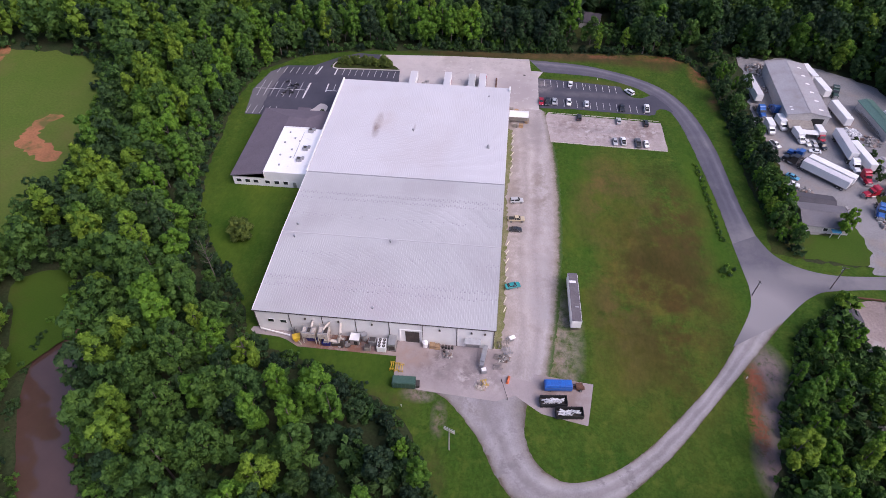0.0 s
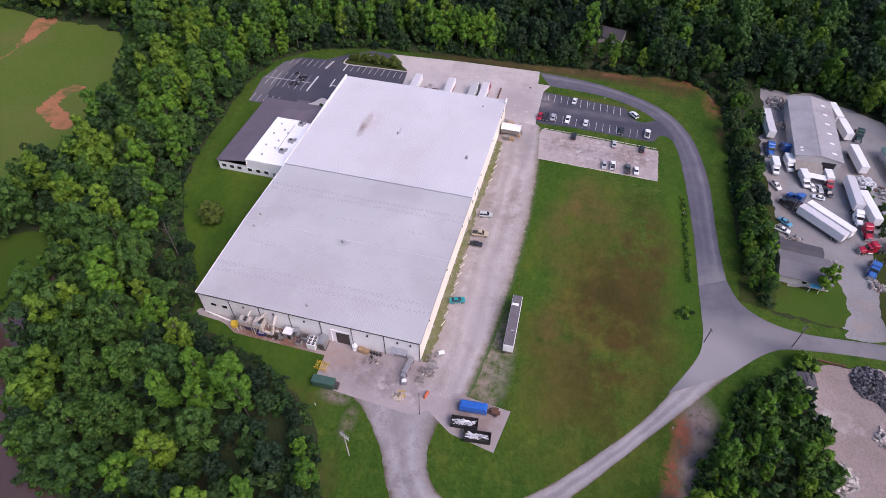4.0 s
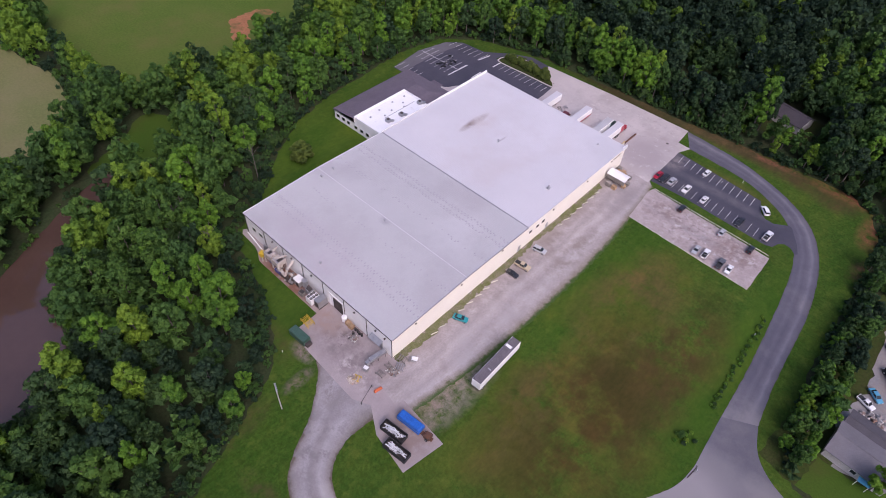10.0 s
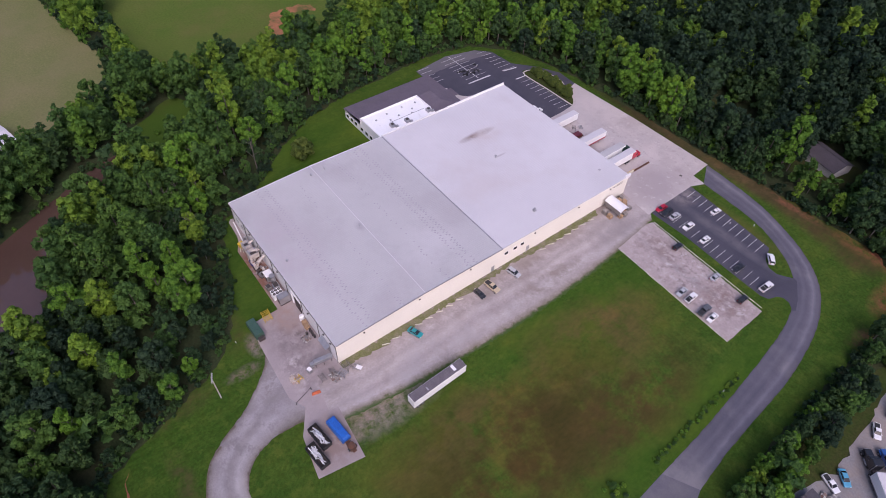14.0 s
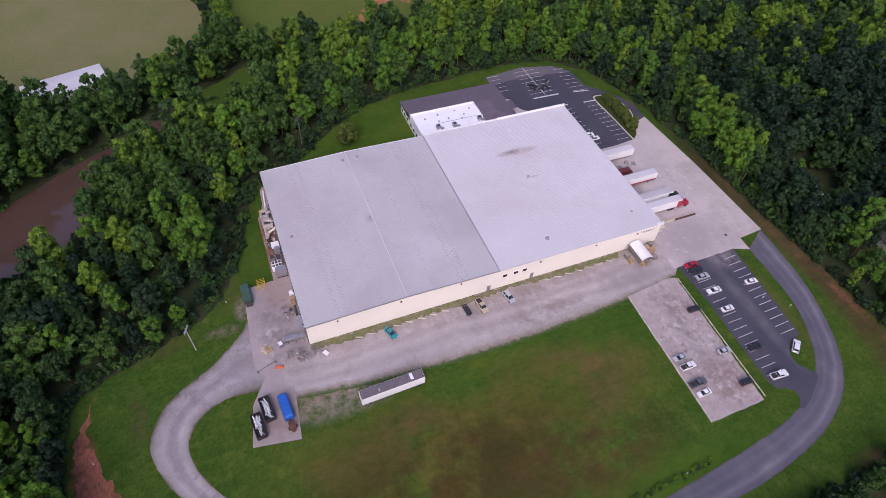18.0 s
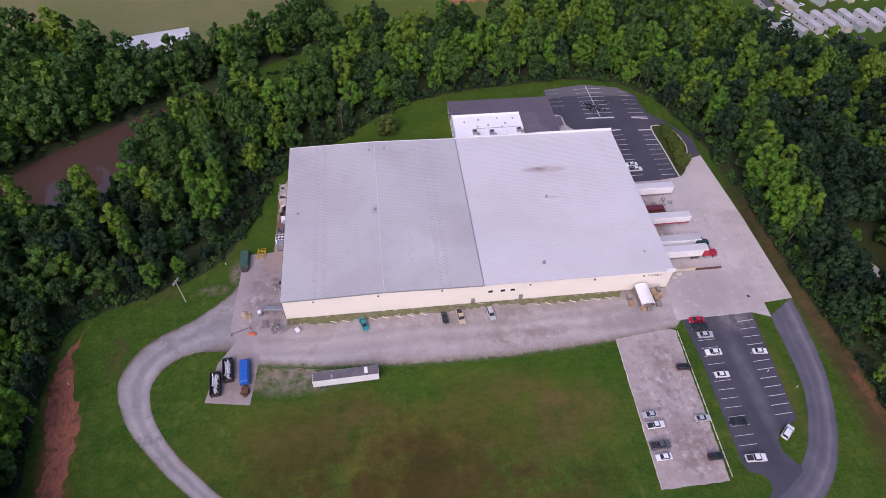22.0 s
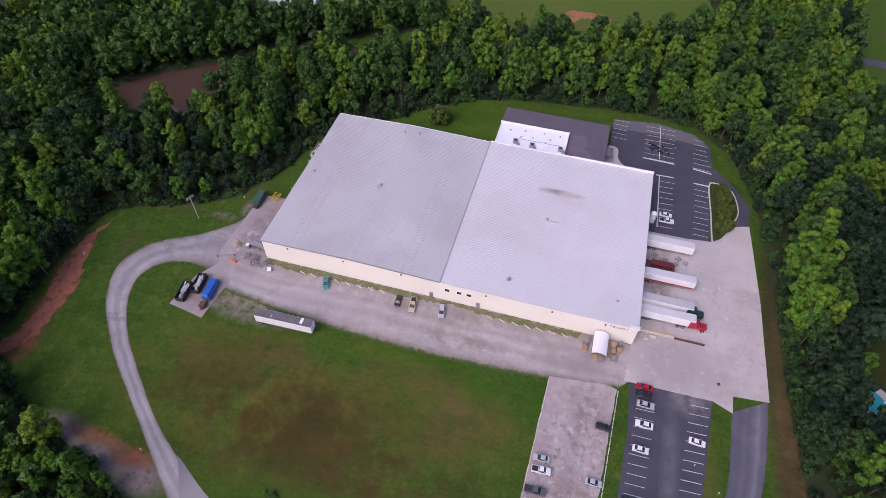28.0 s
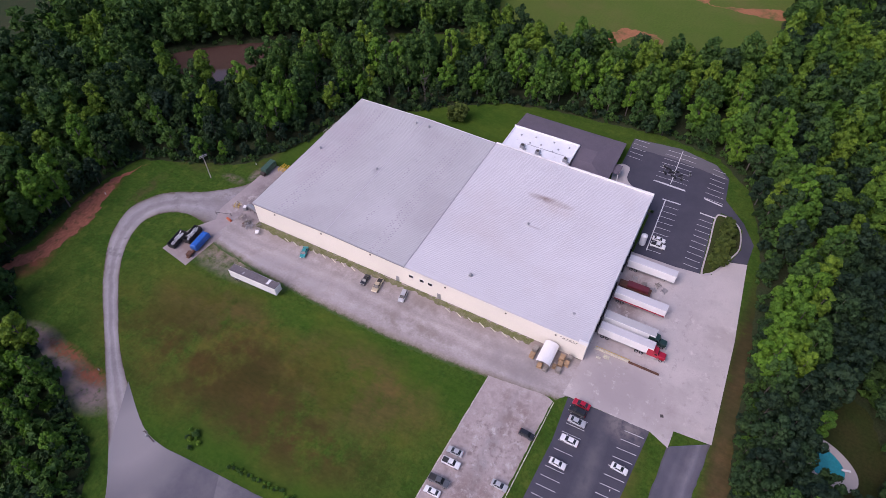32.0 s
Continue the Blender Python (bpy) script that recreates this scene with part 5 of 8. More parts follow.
def box_truck(colour, label, m, group="vans and lorries in the haulage yard"):
    key = ("box_truck", colour.name)
    if key in PROTO:
        c = copy_thing(PROTO[key], m)
        c["label"], c["group"] = label, group
        return c
    c = thing("box_truck", label, "truck", group)
    part("cargo_box", box((4.6, 2.3, 2.3), (-0.9, 0, 0.9), bevel=0.05), P_WHITE, c)
    part("cab", rounded_prism([(1.5, 0.5), (3.5, 0.5), (3.55, 1.2), (2.7, 1.45), (2.25, 2.2), (1.5, 2.25)], 0.98, 0.08), colour, c)
    part("windscreen", rounded_prism([(2.62, 1.45), (2.78, 1.42), (2.34, 2.12), (2.24, 2.12)], 0.85, 0), M_GLASS, c)
    part("chassis", box((5.6, 0.9, 0.2), (0, 0, 0.6)), M_DARK, c)
    for sy in (-1, 1):
        part("side_window", box((0.6, 0.04, 0.45), (1.95, sy * 0.97, 1.5)), M_GLASS, c)
        part("headlight", box((0.08, 0.3, 0.18), (3.52, sy * 0.65, 0.85)), M_LAMP_CLEAR, c)
        add_wheel(c, 2.7, sy * 0.85, 0.4, 0.25)
        add_wheel(c, -1.7, sy * 0.85, 0.4, 0.4)
    PROTO[key] = c
    c.matrix_basis = m
    return c


# cars on the asphalt and gravel lots; bays run along y
G_A, G_G = "cars on the asphalt lot", "cars on the gravel lot"
car("sedan", P_RED, "red saloon car parked on dark asphalt", at(12.2, 110.2, -92), G_A)
car("wagon", P_BLACK, "black estate car parked on dark asphalt", at(14.5, 110.0, -92), G_A)
car("sedan", P_SILVER, "silver saloon car parked on dark asphalt", at(17.0, 110.8, 88), G_A)
car("sedan", P_WHITE, "white saloon car parked on dark asphalt", at(22.3, 110.8, -92), G_A)
car("sedan", P_WHITE, "white saloon car parked on dark asphalt", at(28.8, 110.4, 88), G_A)
car("sedan", P_BLACK, "black saloon car parked on dark asphalt", at(41.5, 109.0, -93), G_A)
car("pickup", P_WHITE, "white pickup truck parked on dark asphalt", at(50.4, 109.4, 87), G_A, "pickup truck")
car("sedan", P_WHITE, "white saloon car in the outer row of bays", at(23.3, 123.2, 86), G_A)
car("wagon", P_WHITE, "white estate car parked askew on the grass verge", at(45.2, 119.8, 130), G_A)
car("wagon", P_BLACK, "black estate car parked on gravel", at(25.7, 101.4, 88), G_G)
car("sedan", P_SILVER, "silver saloon car parked on gravel", at(39.6, 100.7, 90), G_G)
car("wagon", P_BLACK, "black estate car parked on gravel", at(49.0, 100.2, 90), G_G)
car("sedan", P_SILVER, "silver saloon car parked on gravel", at(37.3, 88.4, -88), G_G)
car("pickup", P_WHITE, "white pickup truck parked on gravel", at(40.1, 88.8, 92), G_G, "pickup truck")
car("pickup", P_GREY, "dark grey pickup truck parked on gravel", at(45.0, 88.3, 92), G_G, "pickup truck")
car("sedan", P_WHITE, "white saloon car parked on gravel", at(47.8, 88.1, -88), G_G)
G_W = "cars beside the warehouse wall"
car("sedan", P_TEAL, "faded teal saloon car with rust, beside the warehouse", at(4.2, 20.6, 20, 0.05), G_W)
car("sedan", P_BLACK, "black saloon car beside the warehouse wall", at(4.4, 42.3, 4, 0.05), G_W)
car("pickup", P_TAN, "tan pickup truck beside the warehouse wall", at(4.6, 46.6, 6, 0.05), G_W, "pickup truck")
car("wagon", P_SILVER, "silver estate car beside the warehouse wall", at(4.4, 54.9, 10, 0.05), G_W)
car("pickup", P_WHITE, "white pickup truck parked beside the office lot", at(-47.8, 112.9, 92), "cars by the office", "pickup truck")
car("sedan", P_WHITE, "white saloon car parked beside the office lot", at(-50.4, 112.5, 92), "cars by the office")

# lorries at the docks
trailer(13.6, M_WHITE, M_ROOF_NEW, "white semi-trailer backed to a loading dock", at(-36.4, 113.9, 90, 0.09))
trailer(14.2, M_WHITE, M_ROOF_NEW, "white semi-trailer with a red stripe at a dock", at(-23.4, 114.2, 90, 0.09), skirt=P_RED)
trailer(13.8, M_WHITE, M_ROOF_OLD, "white semi-trailer hitched to a green tractor", at(-14.2, 114.0, 90, 0.09))
trailer(14.4, M_WHITE, M_ROOF_NEW, "white semi-trailer hitched to a red tractor", at(-10.2, 114.3, 90, 0.09))
tractor(P_GREENP, "dark green truck tractor before its trailer", at(-14.0, 120.2, 90, 0.09))
tractor(P_RED, "bright red truck tractor before its trailer", at(-10.0, 121.0, 90, 0.09))
flat = thing("flatbed_trailer", "maroon flatbed trailer with a load at a dock", "trailer", at=at(-28.6, 111.4, 90, 0.09))
part("deck", box((9.0, 2.4, 0.3), (0, 0, 1.0)), M_RUST, flat)
part("load", box((6.0, 2.0, 0.9), (0.8, 0, 1.3), bevel=0.05), P_MAROON, flat, "maroon sheeted load")
for sx in (-3.4, -2.2):
    for sy in (-1, 1):
        add_wheel(flat, sx, sy * 0.95, 0.5, 0.45)
for sy in (-1, 1):
    part("landing_leg", tube((3.0, sy * 0.8, 0), (3.0, sy * 0.8, 1.0), 0.07), M_DARK, flat)

# the lone trailer on the grass
lone = trailer(16.1, M_WHITE, surface("dirty_grey_roof", (0.11, 0.095, 0.105), (0.15, 0.13, 0.14), 0.5, 3, 0.8), "old white semi-trailer with a dirty grey roof standing on grass", at(20.2, 15.8, 92, 0.03), "lone trailer")
part("roof_patch", box((0.8, 1.7, 0.03), (5.0, 0.2, 3.99)), M_WHITE, lone, "pale patch on the dirty roof")
part("roof_patch", box((0.35, 0.9, 0.03), (-3.4, -0.3, 3.99)), M_STEEL, lone, "grey patch on the dirty roof")

# ---- things in the yards round the warehouse ----
def frame_rack(name, label, category, size, material, m, group="", bars=3):
    """An open frame of tubes."""
    t = thing(name, label, category, group, m)
    w, d, h = size
    for sx in (-1, 1):
        for sy in (-1, 1):
            part("post", box((0.09, 0.09, h), (sx * w / 2, sy * d / 2, 0)), material, t)
    for z in (h * 0.45, h - 0.09):
        for sy in (-1, 1):
            part("rail", box((w, 0.07, 0.09), (0, sy * d / 2, z)), material, t)
        for i in range(bars):
            part("cross_bar", box((0.07, d, 0.07), (-w / 2 + w * (i + 0.5) / bars, 0, z)), material, t)
    return t


def crate(label, size, material, m, group="", boards=True, name="timber_stack"):
    t = thing(name, label, "timber", group, m)
    n = max(2, int(size[2] / 0.28))
    for i in range(n):
        k = 0.02 * (i % 2)
        part("board_layer", box((size[0] - k, size[1] - 2 * k, size[2] / n - 0.03), (0, 0, i * size[2] / n)), material, t)
    return t


def heap(name, label, category, at_xy, radius, height, count, materials, seed, sizes=(0.3, 0.9), z=0.08):
    """A heap of broken blocks: one mesh."""
    g = random.Random(seed)
    vs, fs = [], []
    for _ in range(count):
        r = radius * math.sqrt(g.random())
        a = g.uniform(0, 6.283)
        top = height * (1 - (r / radius) ** 1.5)
        c = Vector((at_xy[0] + r * math.cos(a), at_xy[1] + r * math.sin(a), z + top * g.uniform(0.5, 1.0)))
        s = Vector([g.uniform(*sizes) for _ in range(3)])
        m = Matrix.Translation(c) @ Euler([g.uniform(0, 3.1) for _ in range(3)]).to_matrix().to_4x4()
        n = len(vs)
        for sx in (-0.5, 0.5):
            for sy in (-0.5, 0.5):
                for sz in (-0.5, 0.5):
                    vs.append(m @ Vector((sx * s.x, sy * s.y, sz * s.z * g.uniform(0.6, 1.0))))
        fs += [tuple(n + i for i in q) for q in ((0, 1, 3, 2), (4, 6, 7, 5), (0, 4, 5, 1), (2, 3, 7, 6), (0, 2, 6, 4), (1, 5, 7, 3))]
    me = bpy.data.meshes.new(name)
    me.from_pydata([tuple(v) for v in vs], [], fs)
    me.materials.append(materials)
    return tagged(new(name, me), label, category, kind="stuff")


def mixed(name, cols):
    """Scrap of several colours, one to a piece."""
    m = bpy.data.materials.new(name)
    m.use_nodes = True
    nodes, links = m.node_tree.nodes, m.node_tree.links
    geo = nodes.new("ShaderNodeNewGeometry")
    c = ramp(nodes, links, geo.outputs["Random Per Island"], [(i / max(1, len(cols) - 1), q) for i, q in enumerate(cols)])
    links.new(c, nodes["Principled BSDF"].inputs["Base Color"])
    nodes["Principled BSDF"].inputs["Roughness"].default_value = 0.7
    return m


M_SCRAP = mixed("white_scrap", [(0.75, 0.75, 0.76), (0.55, 0.55, 0.57), (0.8, 0.8, 0.8), (0.25, 0.25, 0.27), (0.7, 0.7, 0.72)])
M_JUNK = mixed("mixed_junk", [(0.08, 0.07, 0.07), (0.35, 0.33, 0.32), (0.18, 0.10, 0.07), (0.55, 0.53, 0.5), (0.06, 0.06, 0.07)])
M_RUBBLE = mixed("rubble", [(0.45, 0.41, 0.38), (0.30, 0.27, 0.25), (0.58, 0.54, 0.5), (0.22, 0.2, 0.18)])
M_TYRES = mixed("old_tyres", [(0.02, 0.02, 0.025), (0.05, 0.045, 0.055), (0.16, 0.15, 0.17), (0.03, 0.03, 0.03)])

# roll-off bins on the pad
for i, (x, y, a) in enumerate(((18.2, -16.2, 6), (14.6, -13.6, 6))):
    b = thing("roll_off_bin", "black open-top steel skip full of white scrap", "skip", "skips on the concrete pad", at(x, y, a + 0, 0.09))
    L, W, Hh = 6.2, 2.3, 1.5
    part("floor", box((L, W, 0.12), (0, 0, 0.25)), M_DARK, b)
    for sy in (-1, 1):
        part("side", box((L, 0.08, Hh), (0, sy * W / 2, 0.25)), M_BLACK, b)
        for k in range(6):
            part("side_rib", box((0.12, 0.1, Hh), (-L / 2 + 0.4 + k * 1.08, sy * (W / 2 + 0.08), 0.25)), M_BLACK, b)
        part("skid", box((L, 0.15, 0.2), (0, sy * 0.5, 0.05)), M_RUST, b)
    for sx in (-1, 1):
        part("end", box((0.08, W, Hh), (sx * L / 2, 0, 0.25)), M_BLACK, b)
    g = random.Random(30 + i)
    bm = bmesh.new()
    for k in range(44):
        add_box(bm, (g.uniform(0.5, 1.8), g.uniform(0.1, 0.3), g.uniform(0.06, 0.2)), (g.uniform(-2.2, 2.2), g.uniform(-0.55, 0.55), g.uniform(0.8, 1.5)),
                Euler((g.uniform(-0.4, 0.4), g.uniform(-0.4, 0.4), g.uniform(-0.7, 0.7))).to_matrix().to_4x4())
    part("scrap", bm, M_SCRAP, b, "loose white scrap metal and film")
blue = thing("tarped_bin", "roll-off bin under a bright blue tarpaulin on a rusty frame", "skip", "skips on the concrete pad", at(16.4, -9.3, 5, 0.09))
part("bin", box((6.4, 2.3, 1.4), (-0.7, 0, 0.4)), P_BLUE, blue)
part("tarp", rounded_prism([(-3.95, 0.9), (2.6, 0.9), (2.6, 2.0), (2.3, 2.35), (-3.6, 2.35), (-3.95, 2.0)], 1.25, 0.12, 0.35), M_BLUE, blue, "bright blue tarpaulin cover")
part("frame", box((9.6, 0.9, 0.3), (0.9, 0, 0.1)), M_RUST, blue)
part("hoist", box((1.6, 1.6, 0.9), (4.4, 0, 0.3)), M_RUST, blue, "rusty hoist frame")
for sy in (-1, 1):
    part("hydraulic_ram", tube((3.0, sy * 0.6, 0.6), (5.2, sy * 0.6, 1.2), 0.1), M_DARK, blue)
    add_wheel(blue, -2.6, sy * 0.9, 0.4, 0.4)
    add_wheel(blue, 4.6, sy * 0.9, 0.4, 0.4)

# green compactor bin and yellow racks
g1 = thing("compactor_bin", "long dark green closed waste container on the yard's edge", "container", at=at(-20.6, -12.4, 2, 0.09))
part("box_body", box((5.6, 2.2, 2.0), (0, 0, 0.3), bevel=0.06), M_GREEN, g1)
part("lid", box((5.3, 2.0, 0.12), (0, 0, 2.3)), M_GREEN, g1)
for k in range(6):
    for sy in (-1, 1):
        part("side_rib", box((0.12, 0.1, 1.9), (-2.4 + k * 0.95, sy * 1.14, 0.35)), M_GREEN, g1)
part("ram_head", box((1.0, 1.6, 1.0), (3.2, 0, 0.3)), M_DARK, g1)
for sx in (-2, 2):
    part("skid", box((0.3, 2.0, 0.3), (sx, 0, 0)), M_DARK, g1)
for i in range(3):
    frame_rack("yellow_stand", "yellow tubular steel stand on the yard", "stand", (1.0, 2.0, 1.2), M_YELLOW, at(-24.2 + i * 1.15, -8.0 - 0.1 * i, 0, 0.09), "yellow stands", 2)

# dust extraction and cooling plant along the end wall
M_BEIGE = surface("beige_plant_paint", (0.56, 0.50, 0.45), (0.44, 0.39, 0.35), 0.6, 4, 0.6, dirt=(0.24, 0.14, 0.09), dirt_scale=0.9, dirt_range=(0.55, 0.7))
P_BIN = paint("blue_bin_paint", (0.012, 0.02, 0.16))


def collector(x, y, w, d, h, label, hatches):
    """A filter housing on a braced frame, with hoppers below, hatches on top and a platform rail."""
    t = thing("dust_collector", label, "dust collector", "dust collectors", at(x, y, 0, 0.09))
    for sx in (-w / 2 + 0.1, w / 2 - 0.1):
        for sy in (-d / 2 + 0.1, d / 2 - 0.1):
            part("leg", box((0.16, 0.16, h), (sx, sy, 0)), M_BEIGE, t)
        part("brace", tube((sx, -d / 2 + 0.1, 0.3), (sx, d / 2 - 0.1, h - 0.2), 0.06, None, 6), M_BEIGE, t)
    part("housing", box((w, d, 1.7), (0, 0, h), bevel=0.05), M_BEIGE, t)
    part("top_plate", box((w * 0.9, d * 0.85, 0.14), (0, 0, h + 1.7)), M_STEEL, t)
    for i in range(hatches):
        hx = -w / 2 + w * (i + 0.5) / hatches
        part("hatch", box((w / hatches * 0.7, d * 0.6, 0.16), (hx, 0, h + 1.84), bevel=0.03), M_DARK if i % 2 else M_BEIGE, t)
    for sx in (-w / 4, w / 4):
        part("hopper", tube((sx, 0, h - 1.5), (sx, 0, h), 0.22, w * 0.24, 8), M_BEIGE, t)
    for sy in (-d / 2, d / 2):
        part("guard_rail", tube((-w / 2, sy, h + 2.5), (w / 2, sy, h + 2.5), 0.04, None, 6), M_BEIGE, t)
        for sx in (-w / 2, 0, w / 2):
            part("rail_post", tube((sx, sy, h + 1.6), (sx, sy, h + 2.5), 0.035, None, 6), M_BEIGE, t)
    return t


c1 = collector(-45.9, -2.2, 3.4, 2.2, 2.5, "beige dust collector with hoppers on a braced steel frame", 3)
c2 = collector(-42.2, -2.1, 2.6, 2.8, 2.9, "taller beige dust collector with dark roof hatches", 2)
for i, (x, y, w, d, h, m, lab) in enumerate(((-45.4, -1.9, 2.4, 1.5, 1.3, P_BIN, "dark blue tip bin under the dust collector"), (-41.6, -3.0, 1.8, 1.3, 1.2, P_BIN, "dark blue tip bin under the dust collector"), (-39.4, -2.9, 1.7, 1.2, 1.1, M_DARK, "dark steel tip bin beside the ducts"))):
    t = thing("tip_bin", lab, "bin", "tip bins by the end wall", at(x, y, 4 * i, 0.09))
    part("tub", prism([(-w / 2, 0.2), (w / 2, 0.2), (w / 2 + 0.15, h), (-w / 2 - 0.35, h)], "y", -d / 2, d / 2), m, t)
    part("load", box((w * 0.85, d * 0.8, 0.06), (-0.05, 0, h - 0.02)), M_JUNK, t, "scrap inside")
    for sy in (-d / 3, d / 3):
        part("skid", box((w, 0.15, 0.2), (0, sy, 0)), M_DARK, t)
yh = thing("yellow_hopper", "yellow steel hopper with a hose beside the dust collectors", "hopper", at=at(-49.4, -2.6, 20, 0.09))
part("tub", prism([(-0.5, 0.6), (0.5, 0.6), (0.95, 1.9), (-0.95, 1.9)], "y", -0.8, 0.8), M_YELLOW, yh)
for sx in (-0.45, 0.45):
    for sy in (-0.6, 0.6):
        part("leg", box((0.12, 0.12, 0.7), (sx, sy, 0)), M_YELLOW, yh)
part("hose", tube((0.3, -0.8, 1.0), (0.9, -1.7, 0.2), 0.12, None, 8), M_STOP, yh, "pale hose")
gp = thing("ground_pipe", "long pale pipe sloping along the foot of the end wall", "pipe", at=at(0, 0, 0, 0))
part("pipe", tube((-59.2, -0.7, 1.3), (-51.6, -1.5, 0.4), 0.2, None, 12), M_WHITE, gp)
for q in (0.15, 0.5, 0.9):
    part("support", box((0.2, 0.3, 1.2 - 0.9 * q), (-59.2 + 7.6 * q, -0.7 - 0.8 * q, 0.08)), M_STEEL, gp)
for i, (x, y, h) in enumerate(((-51.0, -0.8, 2.2), (-50.1, -0.7, 2.6), (-48.4, -0.8, 1.9))):
    t = thing("gas_cylinder", "upright pale grey gas cylinder at the end wall", "cylinder", "cylinders by the end wall", at(x, y, 0, 0.09))
    part("vessel", tube((0, 0, 0), (0, 0, h), 0.34, 0.34, 12), M_STEEL, t)
    part("neck", tube((0, 0, h), (0, 0, h + 0.3), 0.3, 0.08, 12), M_STEEL, t)
ducts = thing("duct_run", "bent beige ducts from the wall to the dust collectors", "duct", at=at(-39.5, -2.0, 0, 0.09))
for (a, b, r) in (((-2.6, -0.9, 2.0), (1.0, -1.2, 1.7), 0.42), ((1.0, -1.2, 1.7), (1.5, -0.4, 4.4), 0.40), ((1.5, -0.4, 4.4), (1.3, 1.9, 5.6), 0.40), ((-2.8, -0.2, 5.0), (-1.4, 1.9, 5.6), 0.3), ((-5.9, 0.3, 4.9), (-5.6, 1.9, 5.7), 0.3)):
    part("duct", tube(a, b, r, r, 12), M_BEIGE, ducts)
    part("flange", tube(Vector(b) - (Vector(b) - Vector(a)).normalized() * 0.1, b, r + 0.07, r + 0.07, 12), M_STEEL, ducts)
for i, (x, y) in enumerate(((-38.0, -3.1), (-36.4, -2.9), (-35.9, -1.6))):
    fan = thing("blower", "dark steel blower and motor on the yard", "blower", "blowers", at(x, y, 25 * i, 0.09))
    part("scroll", tube((0, -0.35, 0.85), (0, 0.35, 0.85), 0.75, 0.75, 14), M_DARK if i != 1 else M_STEEL, fan)
    part("outlet", box((0.5, 0.6, 1.0), (0.45, 0, 1.0)), M_DARK, fan)
    part("motor", tube((0, 0.35, 0.85), (0, 1.1, 0.85), 0.3, 0.3, 10), M_RUST, fan)
    part("base", box((1.3, 1.7, 0.15), (0, 0.2, 0)), M_DARK, fan)
heap("machine_scrap", "loose rusty machine parts below the ducts", "scrap", (-38.6, -2.0), 1.6, 0.7, 46, M_JUNK, 64, (0.2, 0.8))
gen = thing("plant_box", "squat grey compressor box on the yard's edge", "cabinet", "", at(-31.2, -3.4, 6, 0.09))
part("cabinet", box((1.6, 1.3, 1.3), (0, 0, 0.1), bevel=0.05), M_GREYWOOD, gen)
part("lid", box((1.3, 1.0, 0.12), (0, 0, 1.4)), M_DARK, gen)
hut1 = thing("plant_hut", "white sheet metal plant enclosure on the yard", "enclosure", at=at(-34.6, -1.6, 0, 0.09))
part("walls", box((2.2, 1.9, 2.3), (0, 0, 0)), M_STEEL, hut1)
part("roof", box((2.5, 2.2, 0.12), (0, 0, 2.3)), M_WHITE, hut1)
# black panel on the wall, painted shade of an opening
part("opening_shade_panel", box((0.9, 0.06, 1.6), (0.3, -0.96, 0.1)), M_BLACK, hut1)
silo1 = thing("steel_hopper", "grey steel hopper on legs", "hopper", at=at(-32.2, -1.4, 0, 0.09))
part("drum", tube((0, 0, 1.6), (0, 0, 3.6), 0.8, 0.8, 14), M_STEEL, silo1)
part("cone", tube((0, 0, 0.5), (0, 0, 1.6), 0.2, 0.8, 14), M_STEEL, silo1)
for k in range(4):
    part("leg", tube((0.7 * math.cos(k * 1.57 + 0.8), 0.7 * math.sin(k * 1.57 + 0.8), 0), (0.7 * math.cos(k * 1.57 + 0.8), 0.7 * math.sin(k * 1.57 + 0.8), 1.7), 0.06), M_DARK, silo1)
for x, y, w in ((-30.2, -1.6, 1.8),):
    b = thing("plant_box", "grey machine cabinet beside the wall", "cabinet", "", at(x, y, 0, 0.09))
    part("cabinet", box((w, 1.6, 1.7), (0, 0, 0.1), bevel=0.04), M_STEEL, b)
    part("lid", box((w * 0.8, 1.2, 0.15), (0, 0, 1.8)), M_DARK, b)
chill = thing("chiller", "pale chiller with six dark roof fans", "chiller", at=at(-27.6, -2.6, 0, 0.09))
part("case", box((2.3, 2.9, 2.0), (0, 0, 0.2), bevel=0.04), M_WHITE, chill)
for i in range(2):
    for j in range(3):
        f = part("fan", tube((-0.55 + i * 1.1, -0.92 + j * 0.92, 2.2), (-0.55 + i * 1.1, -0.92 + j * 0.92, 2.32), 0.4, 0.4, 14), M_DARK, chill)
        part("hub", tube((-0.55 + i * 1.1, -0.92 + j * 0.92, 2.32), (-0.55 + i * 1.1, -0.92 + j * 0.92, 2.38), 0.12, 0.12, 8), M_STEEL, f)
ch2 = thing("air_handler", "galvanised air handling unit on the yard", "air handler", at=at(-25.1, -1.9, 0, 0.09))
part("case", box((1.9, 3.0, 2.5), (0, 0, 0.3), bevel=0.04), M_STEEL, ch2)
part("louvre", box((1.5, 0.06, 1.6), (0, -1.53, 0.6)), M_DARK, ch2)
part("base", box((2.0, 3.0, 0.3), (0, 0, 0)), M_DARK, ch2)
tank = thing("white_tank", "small white plastic tank by the wall", "tank", at=at(-17.0, -0.9, 0, 0.09))
part("vessel", tube((0, 0, 0), (0, 0, 1.6), 0.7, 0.7, 16), M_WHITE, tank)
part("cap", tube((0, 0, 1.6), (0, 0, 1.8), 0.5, 0.2, 12), M_WHITE, tank)
for i, (x, y, s) in enumerate(((-15.2, -1.1, 1.4), (-13.9, -1.2, 1.2))):
    crate("stack of raw timber pallets against the wall", (1.3, 1.2, s), M_WOOD, at(x, y, 4 * i, 0.09), "timber stacks by the end wall")
